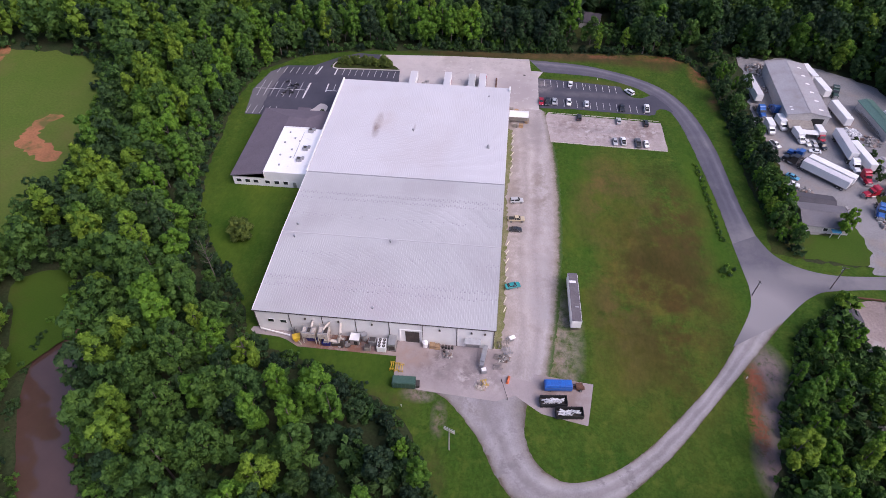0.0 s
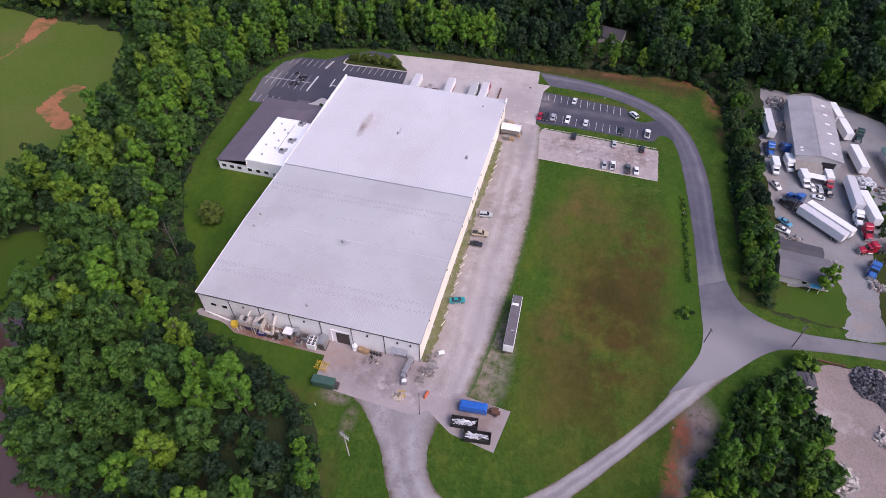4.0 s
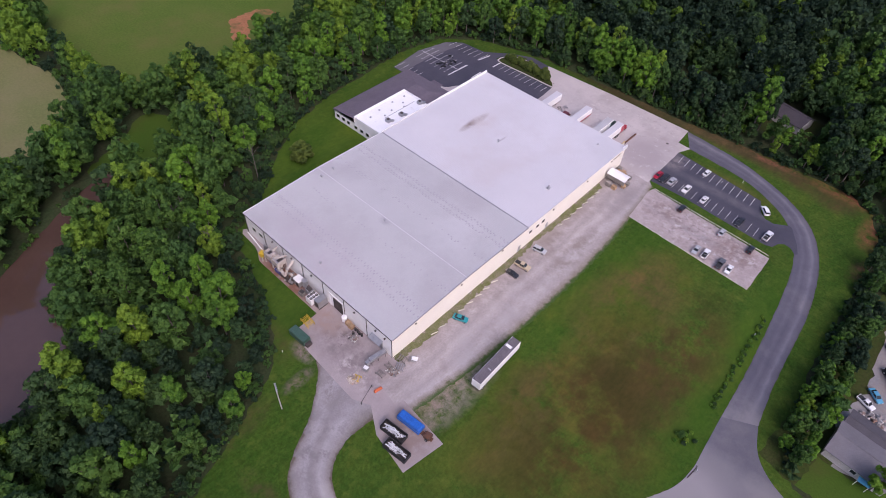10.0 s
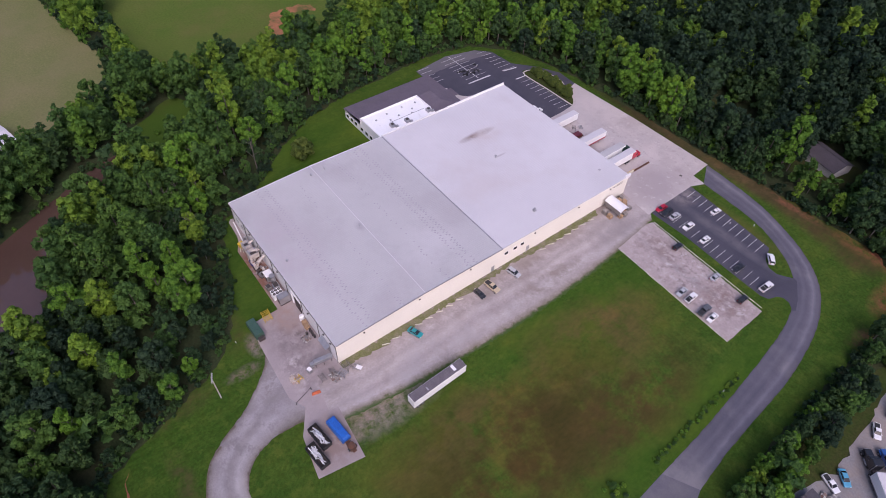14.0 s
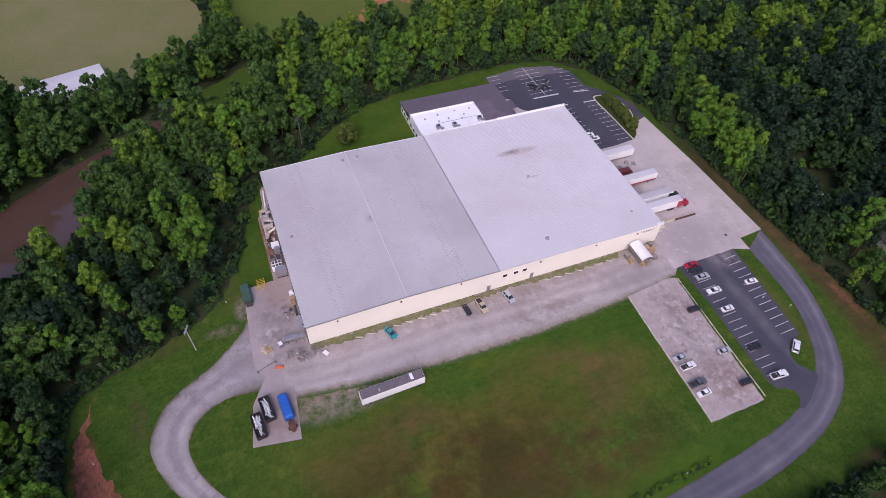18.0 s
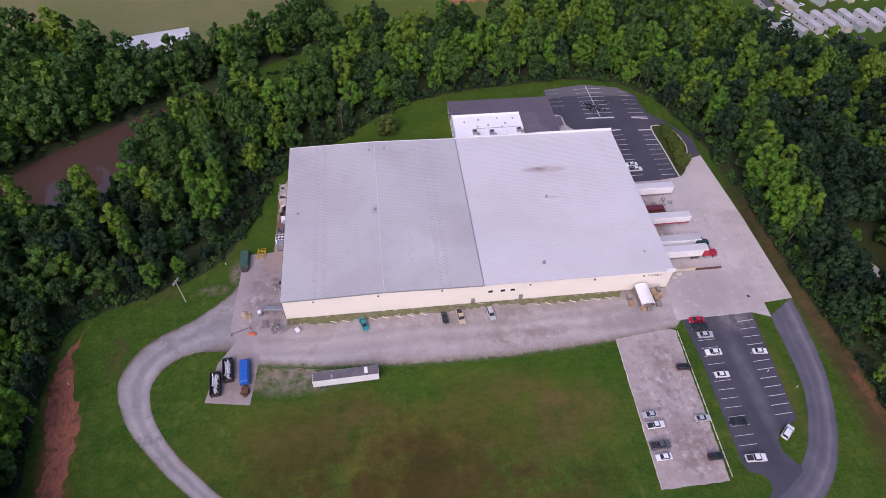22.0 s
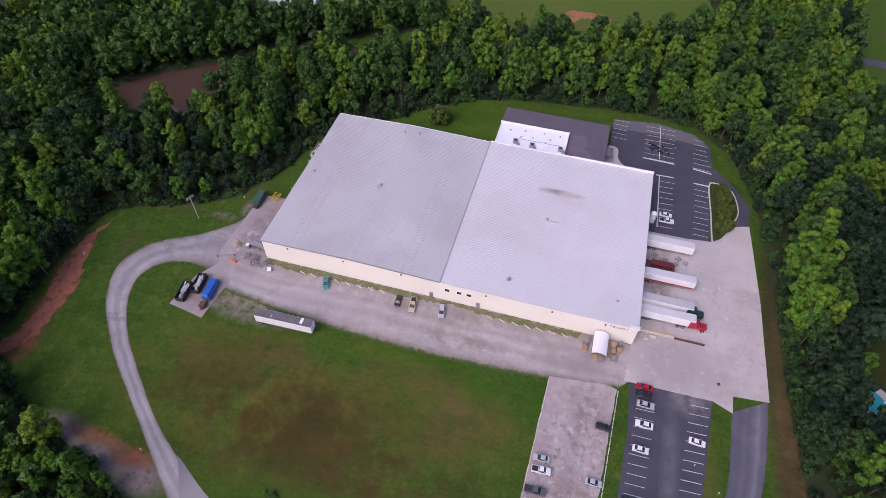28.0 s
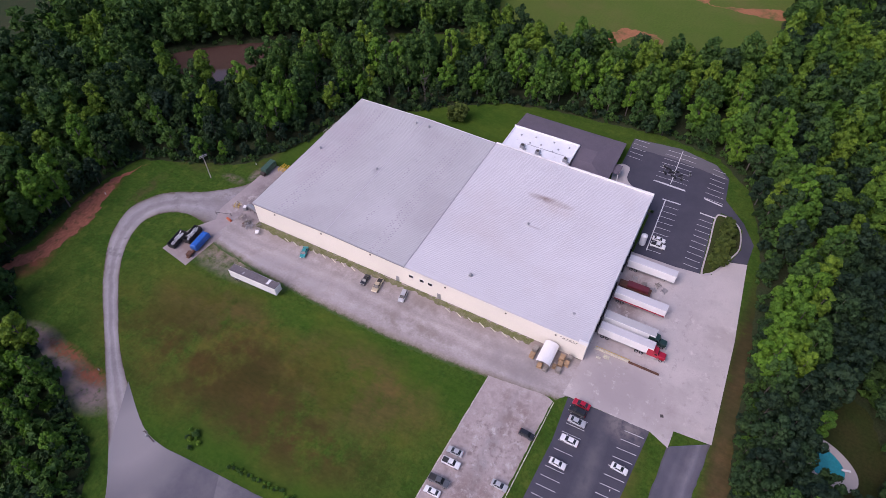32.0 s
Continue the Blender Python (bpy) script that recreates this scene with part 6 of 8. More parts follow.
for i, (x, y) in enumerate(((-12.6, -1.0), (-11.8, -1.0), (-11.0, -1.1), (-10.2, -1.0), (-12.1, -2.2))):
    dr = thing("drum", "black steel drum standing by the end wall", "drum", "drums by the end wall", at(x, y, 0, 0.09))
    part("shell", tube((0, 0, 0), (0, 0, 0.9), 0.32, 0.32, 14), M_BLACK, dr)
    part("rim", tube((0, 0, 0.88), (0, 0, 0.93), 0.34, 0.34, 14), M_DARK, dr)
heap("machine_scrap", "loose dark machine parts on the concrete yard", "scrap", (-11.2, -2.9), 1.2, 0.6, 30, M_JUNK, 61, (0.2, 0.7))
conv = thing("conveyor", "galvanised loading conveyor at the warehouse corner", "conveyor", at=at(-2.2, -3.0, 82, 0.09))
part("trough", box((5.0, 1.1, 0.5), (0, 0, 1.5)), M_STEEL, conv)
part("cover", rounded_prism([(-2.5, 2.0), (2.5, 2.0), (2.3, 2.45), (-2.3, 2.45)], 0.55, 0.03), M_STEEL, conv)
for sx in (-2, 0, 2):
    for sy in (-0.45, 0.45):
        part("leg", box((0.1, 0.1, 1.5), (sx, sy, 0)), M_DARK, conv)
part("drive_box", box((0.9, 0.9, 1.1), (-2.9, 0, 0.9)), M_STEEL, conv)
b2 = thing("plant_box", "grey machine cabinet at the yard corner", "cabinet", at=at(-2.0, -7.0, 15, 0.09))
part("cabinet", box((1.3, 1.1, 1.3), (0, 0, 0.05), bevel=0.04), M_STEEL, b2)
part("lid", box((1.1, 0.9, 0.1), (0, 0, 1.35)), M_WHITE, b2)
frame_rack("yellow_stand", "yellow tubular steel stand with scrap", "stand", (1.6, 1.4, 1.0), M_YELLOW, at(-1.6, -10.2, 20, 0.09), "yellow stands", 2)
heap("timber_scrap", "broken timber and packing on the concrete", "scrap", (-2.4, -10.8), 1.4, 0.5, 40, mixed("packing", [(0.40, 0.34, 0.28), (0.55, 0.49, 0.44), (0.46, 0.33, 0.29), (0.28, 0.24, 0.21)]), 62, (0.2, 0.8))
for i, (x, y, w, d, a) in enumerate(((2.3, 1.2, 2.4, 1.5, 10), (3.4, -0.8, 2.2, 1.6, 25), (1.6, -2.6, 2.4, 1.2, -8), (4.0, 2.9, 1.6, 1.2, 40), (1.4, -5.4, 2.0, 1.2, 5))):
    frame_rack("steel_rack", "grey tubular steel pallet rack on gravel", "rack", (w, d, 1.1), M_STEEL if i % 2 else M_GREYWOOD, at(x, y, a, 0.06), "steel racks by the corner", 4)
wb = thing("white_board", "pale sheet lying on a steel rack", "sheet", at=at(4.6, 3.2, 30, 1.17))
part("sheet", box((1.5, 1.1, 0.08), (0, 0, 0)), M_WHITE, wb)
heap("corner_scrap", "dark scrap and hoses on the gravel", "scrap", (2.8, -2.6), 1.7, 0.5, 60, M_JUNK, 63, (0.15, 0.6))
bar = thing("barrier", "faded orange plastic barrier lying on gravel", "barrier", at=at(4.0, -8.6, 78, 0.06))
part("barrier_body", rounded_prism([(-1.1, 0), (1.1, 0), (1.0, 0.55), (0.9, 0.8), (-0.9, 0.8), (-1.0, 0.55)], 0.35, 0.05, 0.2), M_ORANGE, bar)
gate = thing("chain_post", "steel gate bar across the yard entrance", "gate", at=at(3.2, -11.6, 108, 0.09))
part("bar", tube((-2.4, 0, 0.9), (2.6, 0, 0.9), 0.06), M_DARK, gate)
for sx in (-2.4, 2.6):
    part("post", tube((sx, 0, 0), (sx, 0, 1.1), 0.09), M_DARK, gate)

# canopy with lumber bundles at the east wall
can = thing("loading_canopy", "curved white canopy on posts at the warehouse wall", "canopy", at=at(4.2, 97.8, 0, 0.06))
prof = [(-1.9, 2.9), (-1.4, 3.35), (-0.7, 3.62), (0, 3.7), (0.7, 3.62), (1.4, 3.35), (1.9, 2.9), (1.9, 2.82), (1.4, 3.26), (0.7, 3.53), (0, 3.61), (-0.7, 3.53), (-1.4, 3.26), (-1.9, 2.82)]
part("cover", prism(prof, "x", -3.6, 3.2), M_WHITE, can, "curved white sheet roof")
for sx in (-3.3, 0, 3.0):
    for sy in (-1.8, 1.8):
        part("post", tube((sx, sy, 0), (sx, sy, 2.9), 0.06), M_STEEL, can)
for sy in (-1.85, 1.85):
    part("side_sheet", box((6.4, 0.05, 1.5), (-0.2, sy, 1.35)), M_GREYWOOD, can)
for i, (x, y, sx, sy, sz) in enumerate(((2.9, 94.3, 1.6, 1.3, 1.5), (5.0, 94.2, 1.5, 1.3, 1.2), (6.9, 97.0, 1.3, 1.2, 1.0), (7.2, 98.7, 1.2, 1.2, 1.1), (2.4, 101.4, 1.6, 1.3, 1.7), (4.2, 101.6, 1.5, 1.3, 1.4), (6.0, 101.8, 1.4, 1.4, 1.2),
                                        (3.2, 103.0, 1.4, 1.2, 1.1), (5.4, 100.4, 1.1, 1.0, 1.0), (1.4, 103.2, 1.2, 1.1, 1.5))):
    crate("banded bundle of timber on the gravel", (sx, sy, sz), M_WOOD if i % 3 else M_GREYWOOD, at(x, y, (i * 37) % 11 - 5, 0.07), "timber bundles by the canopy")

# wheel stops
stops = random.Random(9)
for (x0, y0, x1, y1, n) in ((16.4, 86.7, 54.9, 85.3, 17), (14.6, 104.0, 54.0, 102.4, 18)):
    for k in range(n):
        q = (k + 0.5) / n
        s = thing("wheel_stop", "pale timber wheel stop on the lot's edge", "wheel stop", "wheel stops round the gravel lot", at(x0 + (x1 - x0) * q, y0 + (y1 - y0) * q, -2 + stops.uniform(-2, 2), 0.06))
        part("timber", box((1.9, 0.2, 0.18), (0, 0, 0), bevel=0.02), M_STOP, s)
for y in (12.6, 15.8, 23.0, 26.4, 29.9, 33.3, 36.8, 68, 71.5, 75, 78.4, 81.8, 85.2, 88.6):
    s = thing("wheel_stop", "pale timber wheel stop in the weeds by the wall", "wheel stop", "wheel stops by the wall", at(2.4, y, 68 + stops.uniform(-4, 4), 0.07))
    part("timber", box((2.0, 0.22, 0.2), (0, 0, 0), bevel=0.02), M_STOP, s)

# dock ramp wall, tank, bollards and signs on the truck yard
ramp_wall = thing("dock_wall", "low concrete ramp wall with a yellow rail beside the docks", "retaining wall", at=at(-5.0, 114.6, 90, 0.09))
part("wall", box((9.0, 0.35, 0.7), (-2.3, 0, 0)), M_STOP, ramp_wall)
part("wall", box((8.0, 0.5, 0.35), (6.2, 0, 0)), M_RUST, ramp_wall, "rusty channel at the end of the ramp wall")
part("yellow_rail", tube((-6.6, 0, 1.2), (2.4, 0, 1.2), 0.06), M_YELLOW, ramp_wall, "yellow guard rail")
for k in range(5):
    part("rail_post", tube((-6.4 + k * 2.2, 0, 0.7), (-6.4 + k * 2.2, 0, 1.2), 0.05), M_YELLOW, ramp_wall)
stepb = thing("step_block", "pale wooden step beside the ramp wall", "steps", at=at(-3.6, 111.4, 90, 0.09))
part("tread", box((1.6, 0.8, 0.3), (0, 0, 0)), M_STOP, stepb)
part("tread", box((1.6, 0.4, 0.3), (0, 0.2, 0.3)), M_STOP, stepb)
silo = thing("storage_tank", "white upright cylindrical tank beside the docks", "tank", at=at(-46.6, 108.4, 0, 0.09))
part("vessel", tube((0, 0, 0.4), (0, 0, 4.0), 0.95, 0.95, 18), M_WHITE, silo)
part("dome", tube((0, 0, 4.0), (0, 0, 4.5), 0.95, 0.3, 18), M_WHITE, silo)
for k in range(3):
    part("leg", tube((0.7 * math.cos(k * 2.1), 0.7 * math.sin(k * 2.1), 0), (0.7 * math.cos(k * 2.1), 0.7 * math.sin(k * 2.1), 0.5), 0.07), M_STEEL, silo)
for i, (x, y) in enumerate(((-32.4, 110.4), (-31.4, 113.4), (-30.8, 116.2), (-33.0, 117.0), (-31.8, 119.0))):
    frame_rack("steel_rack", "empty steel pallet cage between the trailers", "rack", (1.3, 1.1, 1.0), M_GREYWOOD if i % 2 else M_STEEL, at(x, y, i * 17, 0.09), "pallet cages by the docks", 3)
man = thing("drain_cover", "dark square drain cover in the concrete", "drain cover", at=at(5.7, 128.4, 20, 0.094))
part("cover", box((0.8, 0.8, 0.03), (0, 0, 0)), M_DARK, man)
wp = thing("loading_bench", "pale bench on the concrete by the dock ramp", "bench", at=at(-2.4, 109.6, 90, 0.09))
part("seat", box((1.2, 0.6, 0.08), (0, 0, 0.5)), M_STOP, wp)
for sx in (-0.5, 0.5):
    part("leg", box((0.1, 0.5, 0.5), (sx, 0, 0)), M_STOP, wp)


# poles
M_POLE = surface("bleached_pole_timber", (0.46, 0.43, 0.39), (0.36, 0.33, 0.30), 0.8, 5.0, 0.9, bump=0.2)


def pole(label, x, y, h, lamps, turn=0, arm=2.6, lean=0.0):
    wood = M_POLE if lamps else M_OLDPOLE
    p = thing("light_pole" if lamps else "utility_pole", label, "pole", "", Matrix.Translation((x, y, 0)) @ turn_z(turn))
    part("shaft", tube((0, 0, 0), (lean, 0, h), 0.15, 0.1, 10), wood, p)
    part("cross_arm", box((0.12, arm, 0.14), (lean, 0, h - 0.4)), wood, p)
    if lamps:
        part("cross_arm", box((0.12, arm, 0.14), (lean, 0, h - 1.0)), M_POLE, p)
        for k in range(5):
            part("floodlight", box((0.26, 0.24, 0.2), (lean + 0.2, -arm / 2 + 0.25 + k * (arm - 0.5) / 4, h - 0.3)), M_STEEL, p, "pale floodlight")
    else:
        for k in (-1, 0, 1):
            part("insulator", tube((lean, k * arm * 0.42, h - 0.28), (lean, k * arm * 0.42, h - 0.05), 0.06, 0.04, 8), M_STEEL, p)
        part("transformer", tube((lean + 0.35, 0, h - 2.2), (lean + 0.35, 0, h - 1.3), 0.25, 0.25, 12), M_STEEL, p)
    return p


pole("grey wooden light pole with a row of floodlights on grass", -8.4, -27.4, 9.8, True, 68, 2.6)
pole("dark wooden utility pole at the road junction", 68.4, 24.5, 6.0, False, 30, 1.2)
pole("dark wooden utility pole beside the road", 90.0, 29.0, 9.0, False, 75, 1.8)
for x, y in ((-20.5, -18.0), (14, -52), (29, 122.8), (34, 128.2), (63, 72), (79, 96), (61, -2)):
    s = thing("marker_post", "small white marker post in the grass", "post", "marker posts", at(x, y, 0, 0.02))
    part("stake", box((0.12, 0.12, 0.9), (0, 0, 0)), M_WHITE, s)

# island with shrubs in the office car park; motorcycles in the bays
patch("kerb_1", smooth_line([(-68.6, 125.6), (-70.6, 127.6), (-69.6, 131), (-66.4, 133.8), (-58.4, 135), (-52.4, 133), (-46.0, 130.4), (-43.6, 128), (-43.8, 126.6), (-56, 126.2)], True, 4), 0.2, M_CONCRETE, "pale raised concrete kerb of the planted island", "kerb", thick=0.2)
patch("lawn_8", smooth_line([(-68.2, 126.0), (-70.0, 127.8), (-69.0, 130.8), (-66.2, 133.4), (-58.4, 134.6), (-52.6, 132.6), (-46.4, 130.0), (-44.2, 127.9), (-44.6, 127.0), (-56, 126.6)], True, 4), 0.215, M_WEEDGRASS, "rough grass on the planted island", "grass")
for i, (x, y) in enumerate(((-84.4, 105.6), (-83.9, 107.0), (-82.6, 108.2), (-83.6, 109.8), (-82.4, 111.2), (-81.0, 112.0), (-84.8, 113.8), (-81.6, 106.2), (-80.9, 109.3))):
    mb = thing("motorcycle", "dark motorcycle parked in a car park bay", "motorcycle", "motorcycles in the office lot", at(x, y, 60 + i * 23, 0.085))
    add_wheel(mb, -0.7, 0, 0.32, 0.14, False)
    add_wheel(mb, 0.75, 0, 0.32, 0.12, False)
    part("frame", rounded_prism([(-0.6, 0.35), (0.6, 0.35), (0.7, 0.8), (0.1, 0.95), (-0.7, 0.85)], 0.14, 0.03), P_BLACK, mb)
    part("handlebar", tube((0.5, -0.38, 1.0), (0.5, 0.38, 1.0), 0.025, None, 6), M_STEEL, mb)
    part("seat", box((0.8, 0.28, 0.1), (-0.35, 0, 0.82), bevel=0.03), M_BLACK, mb)
    for sy in (-1, 1):
        part("pannier", box((0.45, 0.2, 0.35), (-0.7, sy * 0.25, 0.45), bevel=0.04), P_SILVER if i % 3 == 0 else P_BLACK, mb)

# ---- haulage yard east of the drive ----
def gable_house(name, label, category, w, l, eave, rise, wall, roofm, m, windows=(), group="", over=0.4, flush=False):
    """A gabled building, its ridge along local y; windows: (side, along, sill, width, height)."""
    b = thing(name, label, category, group, m)
    for sx in (-1, 1):
        part("side_wall", box((0.25, l, eave), (sx * (w / 2 - 0.125), 0, 0)), wall, b)
    for sy in (-1, 1):
        part("end_wall", prism([(-w / 2 + 0.25, 0), (w / 2 - 0.25, 0), (w / 2 - 0.25, eave), (0, eave + rise), (-w / 2 + 0.25, eave)], "y", sy * l / 2 - 0.12, sy * l / 2 + 0.12), wall, b)
    for sx in (-1, 1):
        x1, z1 = sx * (w / 2 + over), eave - over * rise / (w / 2)
        part("roof_slope", prism([(0, eave + rise), (x1, z1), (x1, z1 + 0.14), (0, eave + rise + 0.14)], "y", -l / 2 - over, l / 2 + over), roofm, b)
    part("ridge", box((0.4, l + 2 * over, 0.08), (0, 0, eave + rise + 0.1)), roofm, b)
    part("floor", box((w - 0.3, l - 0.3, 0.1), (0, 0, 0)), M_CONCRETE, b)
    for side, along, sill, ww, wh in windows:
        if side in "ew":
            sx = 1 if side == "e" else -1
            f = part("window", box((0.1, ww, wh), (sx * (w / 2 + 0.03), along, sill)), M_WHITE, b)
            part("pane", box((0.06, ww * 0.85, wh * 0.85), (sx * (w / 2 + 0.08), along, sill + wh * 0.07)), M_GLASS, f)
        else:
            sy = 1 if side == "n" else -1
            f = part("window", box((ww, 0.1, wh), (along, sy * (l / 2 + 0.15), sill)), M_WHITE, b)
            part("pane", box((ww * 0.85, 0.06, wh * 0.85), (along, sy * (l / 2 + 0.2), sill + wh * 0.07)), M_GLASS, f)
    return b


M_SHEDROOF = surface("grey_sheet_roof", (0.36, 0.345, 0.36), (0.31, 0.295, 0.305), 0.15, 3, 0.55, bump=0.03, dirt=(0.27, 0.24, 0.235), dirt_scale=0.15)
M_SHEDWALL = surface("pale_sheet_wall", (0.50, 0.48, 0.47), (0.40, 0.38, 0.37), 0.3, 3, 0.6)
M_DARKROOF = surface("dark_grey_shingle", (0.085, 0.078, 0.09), (0.065, 0.06, 0.068), 0.3, 4, 0.9, bump=0.3)
M_GREYROOF = surface("grey_shingle", (0.17, 0.16, 0.175), (0.14, 0.13, 0.14), 0.3, 4, 0.9, bump=0.3)
shed = gable_house("workshop", "long grey sheet metal workshop with skylight panels", "workshop", 14.0, 35.0, 5.0, 1.3, M_SHEDWALL, M_SHEDROOF, at(104.6, 121.8, -1.5, 0.05))
for i in range(6):
    part("skylight", box((1.6, 0.9, 0.06), (4.6 - 0.1 * i, -14.5 + i * 5.6, 5.62), Matrix.Rotation(radians(10.5), 4, "Y")), M_WHITE, shed, "pale skylight panel")
for i in range(10):
    part("skylight", box((0.9, 0.7, 0.06), (-5.2 + (i % 5) * 1.15, -13.4 - 1.6 * (i // 5), 5.42 + (i % 5) * 0.2), Matrix.Rotation(radians(-10.5), 4, "Y")), M_WHITE, shed, "pale skylight panel")
# no hole in the wall: a black panel paints the doorway's shade
part("open_door", box((4.2, 0.12, 3.9), (3.4, -17.6, 0.1)), M_BLACK, shed, "black panel standing for the shade in an open doorway")
part("skylight", box((1.5, 0.9, 0.06), (-5.0, 15.0, 5.45), Matrix.Rotation(radians(-10.5), 4, "Y")), M_WHITE, shed, "pale skylight panel")
lean = thing("lean_to", "low weathered lean-to of patched sheets before the workshop", "lean-to", at=at(101.6, 102.2, -1.5, 0.05))
part("roof", box((8.4, 4.6, 0.12), (0, 0, 2.6), Matrix.Rotation(radians(8), 4, "X")), M_GREYWOOD, lean)
for sx in (-4, -1.3, 1.3, 4):
    for sy in (-2, 2):
        part("post", box((0.15, 0.15, 2.4), (sx, sy, 0)), M_GREYWOOD, lean)
can2 = thing("carport", "white sheet carport over parked cars", "carport", at=at(103.4, 98.2, -4, 0.05))
part("roof", box((6.0, 2.6, 0.1), (0, 0, 2.4)), M_WHITE, can2)
for sx in (-2.8, 2.8):
    for sy in (-1.2, 1.2):
        part("post", tube((sx, sy, 0), (sx, sy, 2.4), 0.06), M_STEEL, can2)
old = gable_house("old_house", "old low house with a grey shingle roof", "house", 9.6, 13.2, 2.7, 1.5, M_SHEDWALL, M_GREYROOF, at(95.0, 55.6, 90 - 3, 0.05), (("e", -3, 1, 1.2, 1.2), ("e", 3, 1, 1.2, 1.2), ("w", 0, 1, 1.4, 1.2)))
addn = gable_house("house_addition", "dark-roofed addition behind the old house", "house", 5.4, 11.0, 2.4, 0.7, M_SHEDWALL, M_DARKROOF, at(94.8, 62.6, 90 - 6, 0.05))
porch = thing("porch_sheet", "light blue sheet roof over a porch", "porch", at=at(97.2, 49.6, 0, 0.05))
part("sheet", box((2.6, 1.5, 0.08), (0, 0, 2.2)), P_SKY, porch)
for sx in (-1.2, 1.2):
    part("post", box((0.1, 0.1, 2.2), (sx, -0.6, 0)), M_WHITE, porch)
GY = "vehicles in the haulage yard"
trailer(15.0, M_WHITE, M_ROOF_NEW, "white semi-trailer parked askew in the gravel yard", at(102.2, 76.0, 138, 0.05), GY)
trailer(15.0, M_WHITE, M_WHITE, "white semi-trailer beside another in the gravel yard", at(104.6, 78.2, 138, 0.05), GY)
tractor(P_BLACK, "black truck tractor before the askew trailer", at(95.0, 83.0, 138, 0.05), GY)
tractor(P_BLUE, "dark blue truck tractor before the askew trailer", at(97.4, 86.2, 138, 0.05), GY)
trailer(14.0, M_WHITE, M_ROOF_NEW, "white semi-trailer hitched to a white tractor", at(113.6, 92.6, -87, 0.05), GY)
tractor(P_WHITE, "white truck tractor in the gravel yard", at(113.6, 83.0, -88, 0.05), GY)
trailer(13.0, M_WHITE, M_WHITE, "white semi-trailer hitched to a red tractor in the yard", at(117.0, 86.6, -80, 0.05), GY)
tractor(P_RED, "red truck tractor in the gravel yard", at(115.2, 77.6, -86, 0.05), GY)
tractor(P_RED, "red truck tractor without a trailer", at(115.4, 69.6, 200, 0.05), GY)
tractor(P_BLUE, "blue truck tractor without a trailer", at(114.4, 61.6, 250, 0.05), GY)
trailer(12.0, M_WHITE, M_WHITE, "white semi-trailer beside the workshop", at(118.0, 111.2, -82, 0.05), GY)
trailer(9.0, M_WHITE, M_WHITE, "short white trailer beside the workshop", at(116.4, 127.6, -80, 0.05), GY)
trailer(9.0, M_WHITE, M_WHITE, "short white trailer beside the workshop", at(114.6, 137.4, -80, 0.05), GY)
trailer(14.0, M_WHITE, M_ROOF_NEW, "white semi-trailer along the tree line", at(91.0, 124.6, -86, 0.05), GY)
tractor(P_BLUE, "blue truck tractor along the tree line", at(90.8, 111.4, -86, 0.05), GY)
tractor(P_BLUE, "blue truck tractor beside the workshop", at(96.0, 111.8, 94, 0.05), GY)
box_truck(P_WHITE, "white box truck beside the lean-to", at(96.2, 104.4, -82, 0.05), GY)
box_truck(P_WHITE, "white box truck along the tree line", at(91.6, 101.6, -86, 0.05), GY)
box_truck(P_WHITE, "white van in the gravel yard", at(100.2, 97.2, -80, 0.05), GY)
car("sedan", P_WHITE, "white saloon car in the gravel yard", at(102.6, 94.6, -80, 0.05), GY)
car("sedan", P_SILVER, "silver saloon car in the gravel yard", at(104.8, 94.4, -80, 0.05), GY)
car("pickup", P_BLACK, "black pickup truck in the gravel yard", at(107.0, 93.4, -75, 0.05), GY, "pickup truck")
car("sedan", P_WHITE, "white saloon car standing across the yard", at(103.8, 90.0, 170, 0.05), GY)
car("pickup", P_WHITE, "white pickup truck by the tree line", at(91.4, 92.4, -60, 0.05), GY, "pickup truck")
car("sedan", P_SKY, "light blue car by the old house", at(92.6, 75.6, -40, 0.05), GY)
car("pickup", P_WHITE, "white pickup truck by the old house", at(91.4, 71.8, -20, 0.05), GY, "pickup truck")
box_truck(P_RED, "red flat truck before the workshop", at(107.6, 99.0, -85, 0.05), GY)
for i, (x, y, r, h, n, sd) in enumerate(((97.2, 141.5, 5.0, 1.8, 160, 71), (98.6, 105.8, 2.4, 1.0, 60, 72), (119.4, 101.8, 3.4, 1.2, 90, 73), (94.5, 67.8, 3.0, 0.9, 70, 74), (103.8, 60.5, 2.4, 1.0, 60, 75), (114.6, 56.0, 2.0, 0.7, 40, 76), (105.2, 104.0, 2.4, 0.9, 60, 77), (125.0, 98.0, 3.2, 0.7, 60, 78), (96.0, 127, 1.8, 0.8, 40, 79))):
    heap("scrap_heap", "heap of scrap metal and machine parts on gravel", "scrap heap", (x, y), r, h, n, M_SCRAP if i == 2 else M_JUNK, sd, (0.3, 1.3), 0.06)
gb = gable_house("open_barn", "long open shed with a green metal roof", "shed", 4.8, 20.0, 3.4, 0.6, M_SHEDWALL, surface("green_sheet_roof", (0.075, 0.15, 0.125), (0.09, 0.165, 0.14), 0.3, 3, 0.5), at(130.0, 108.5, 8, 0.05))
wt = thing("white_tank_trailer", "long white cylindrical tank on a trailer", "tank trailer", at=at(135.4, 107.4, 98, 0.05))
part("vessel", tube((-6.5, 0, 2.0), (6.5, 0, 2.0), 1.15, 1.15, 18), M_WHITE, wt)
part("chassis", box((12, 1.0, 0.3), (0, 0, 0.7)), M_DARK, wt)
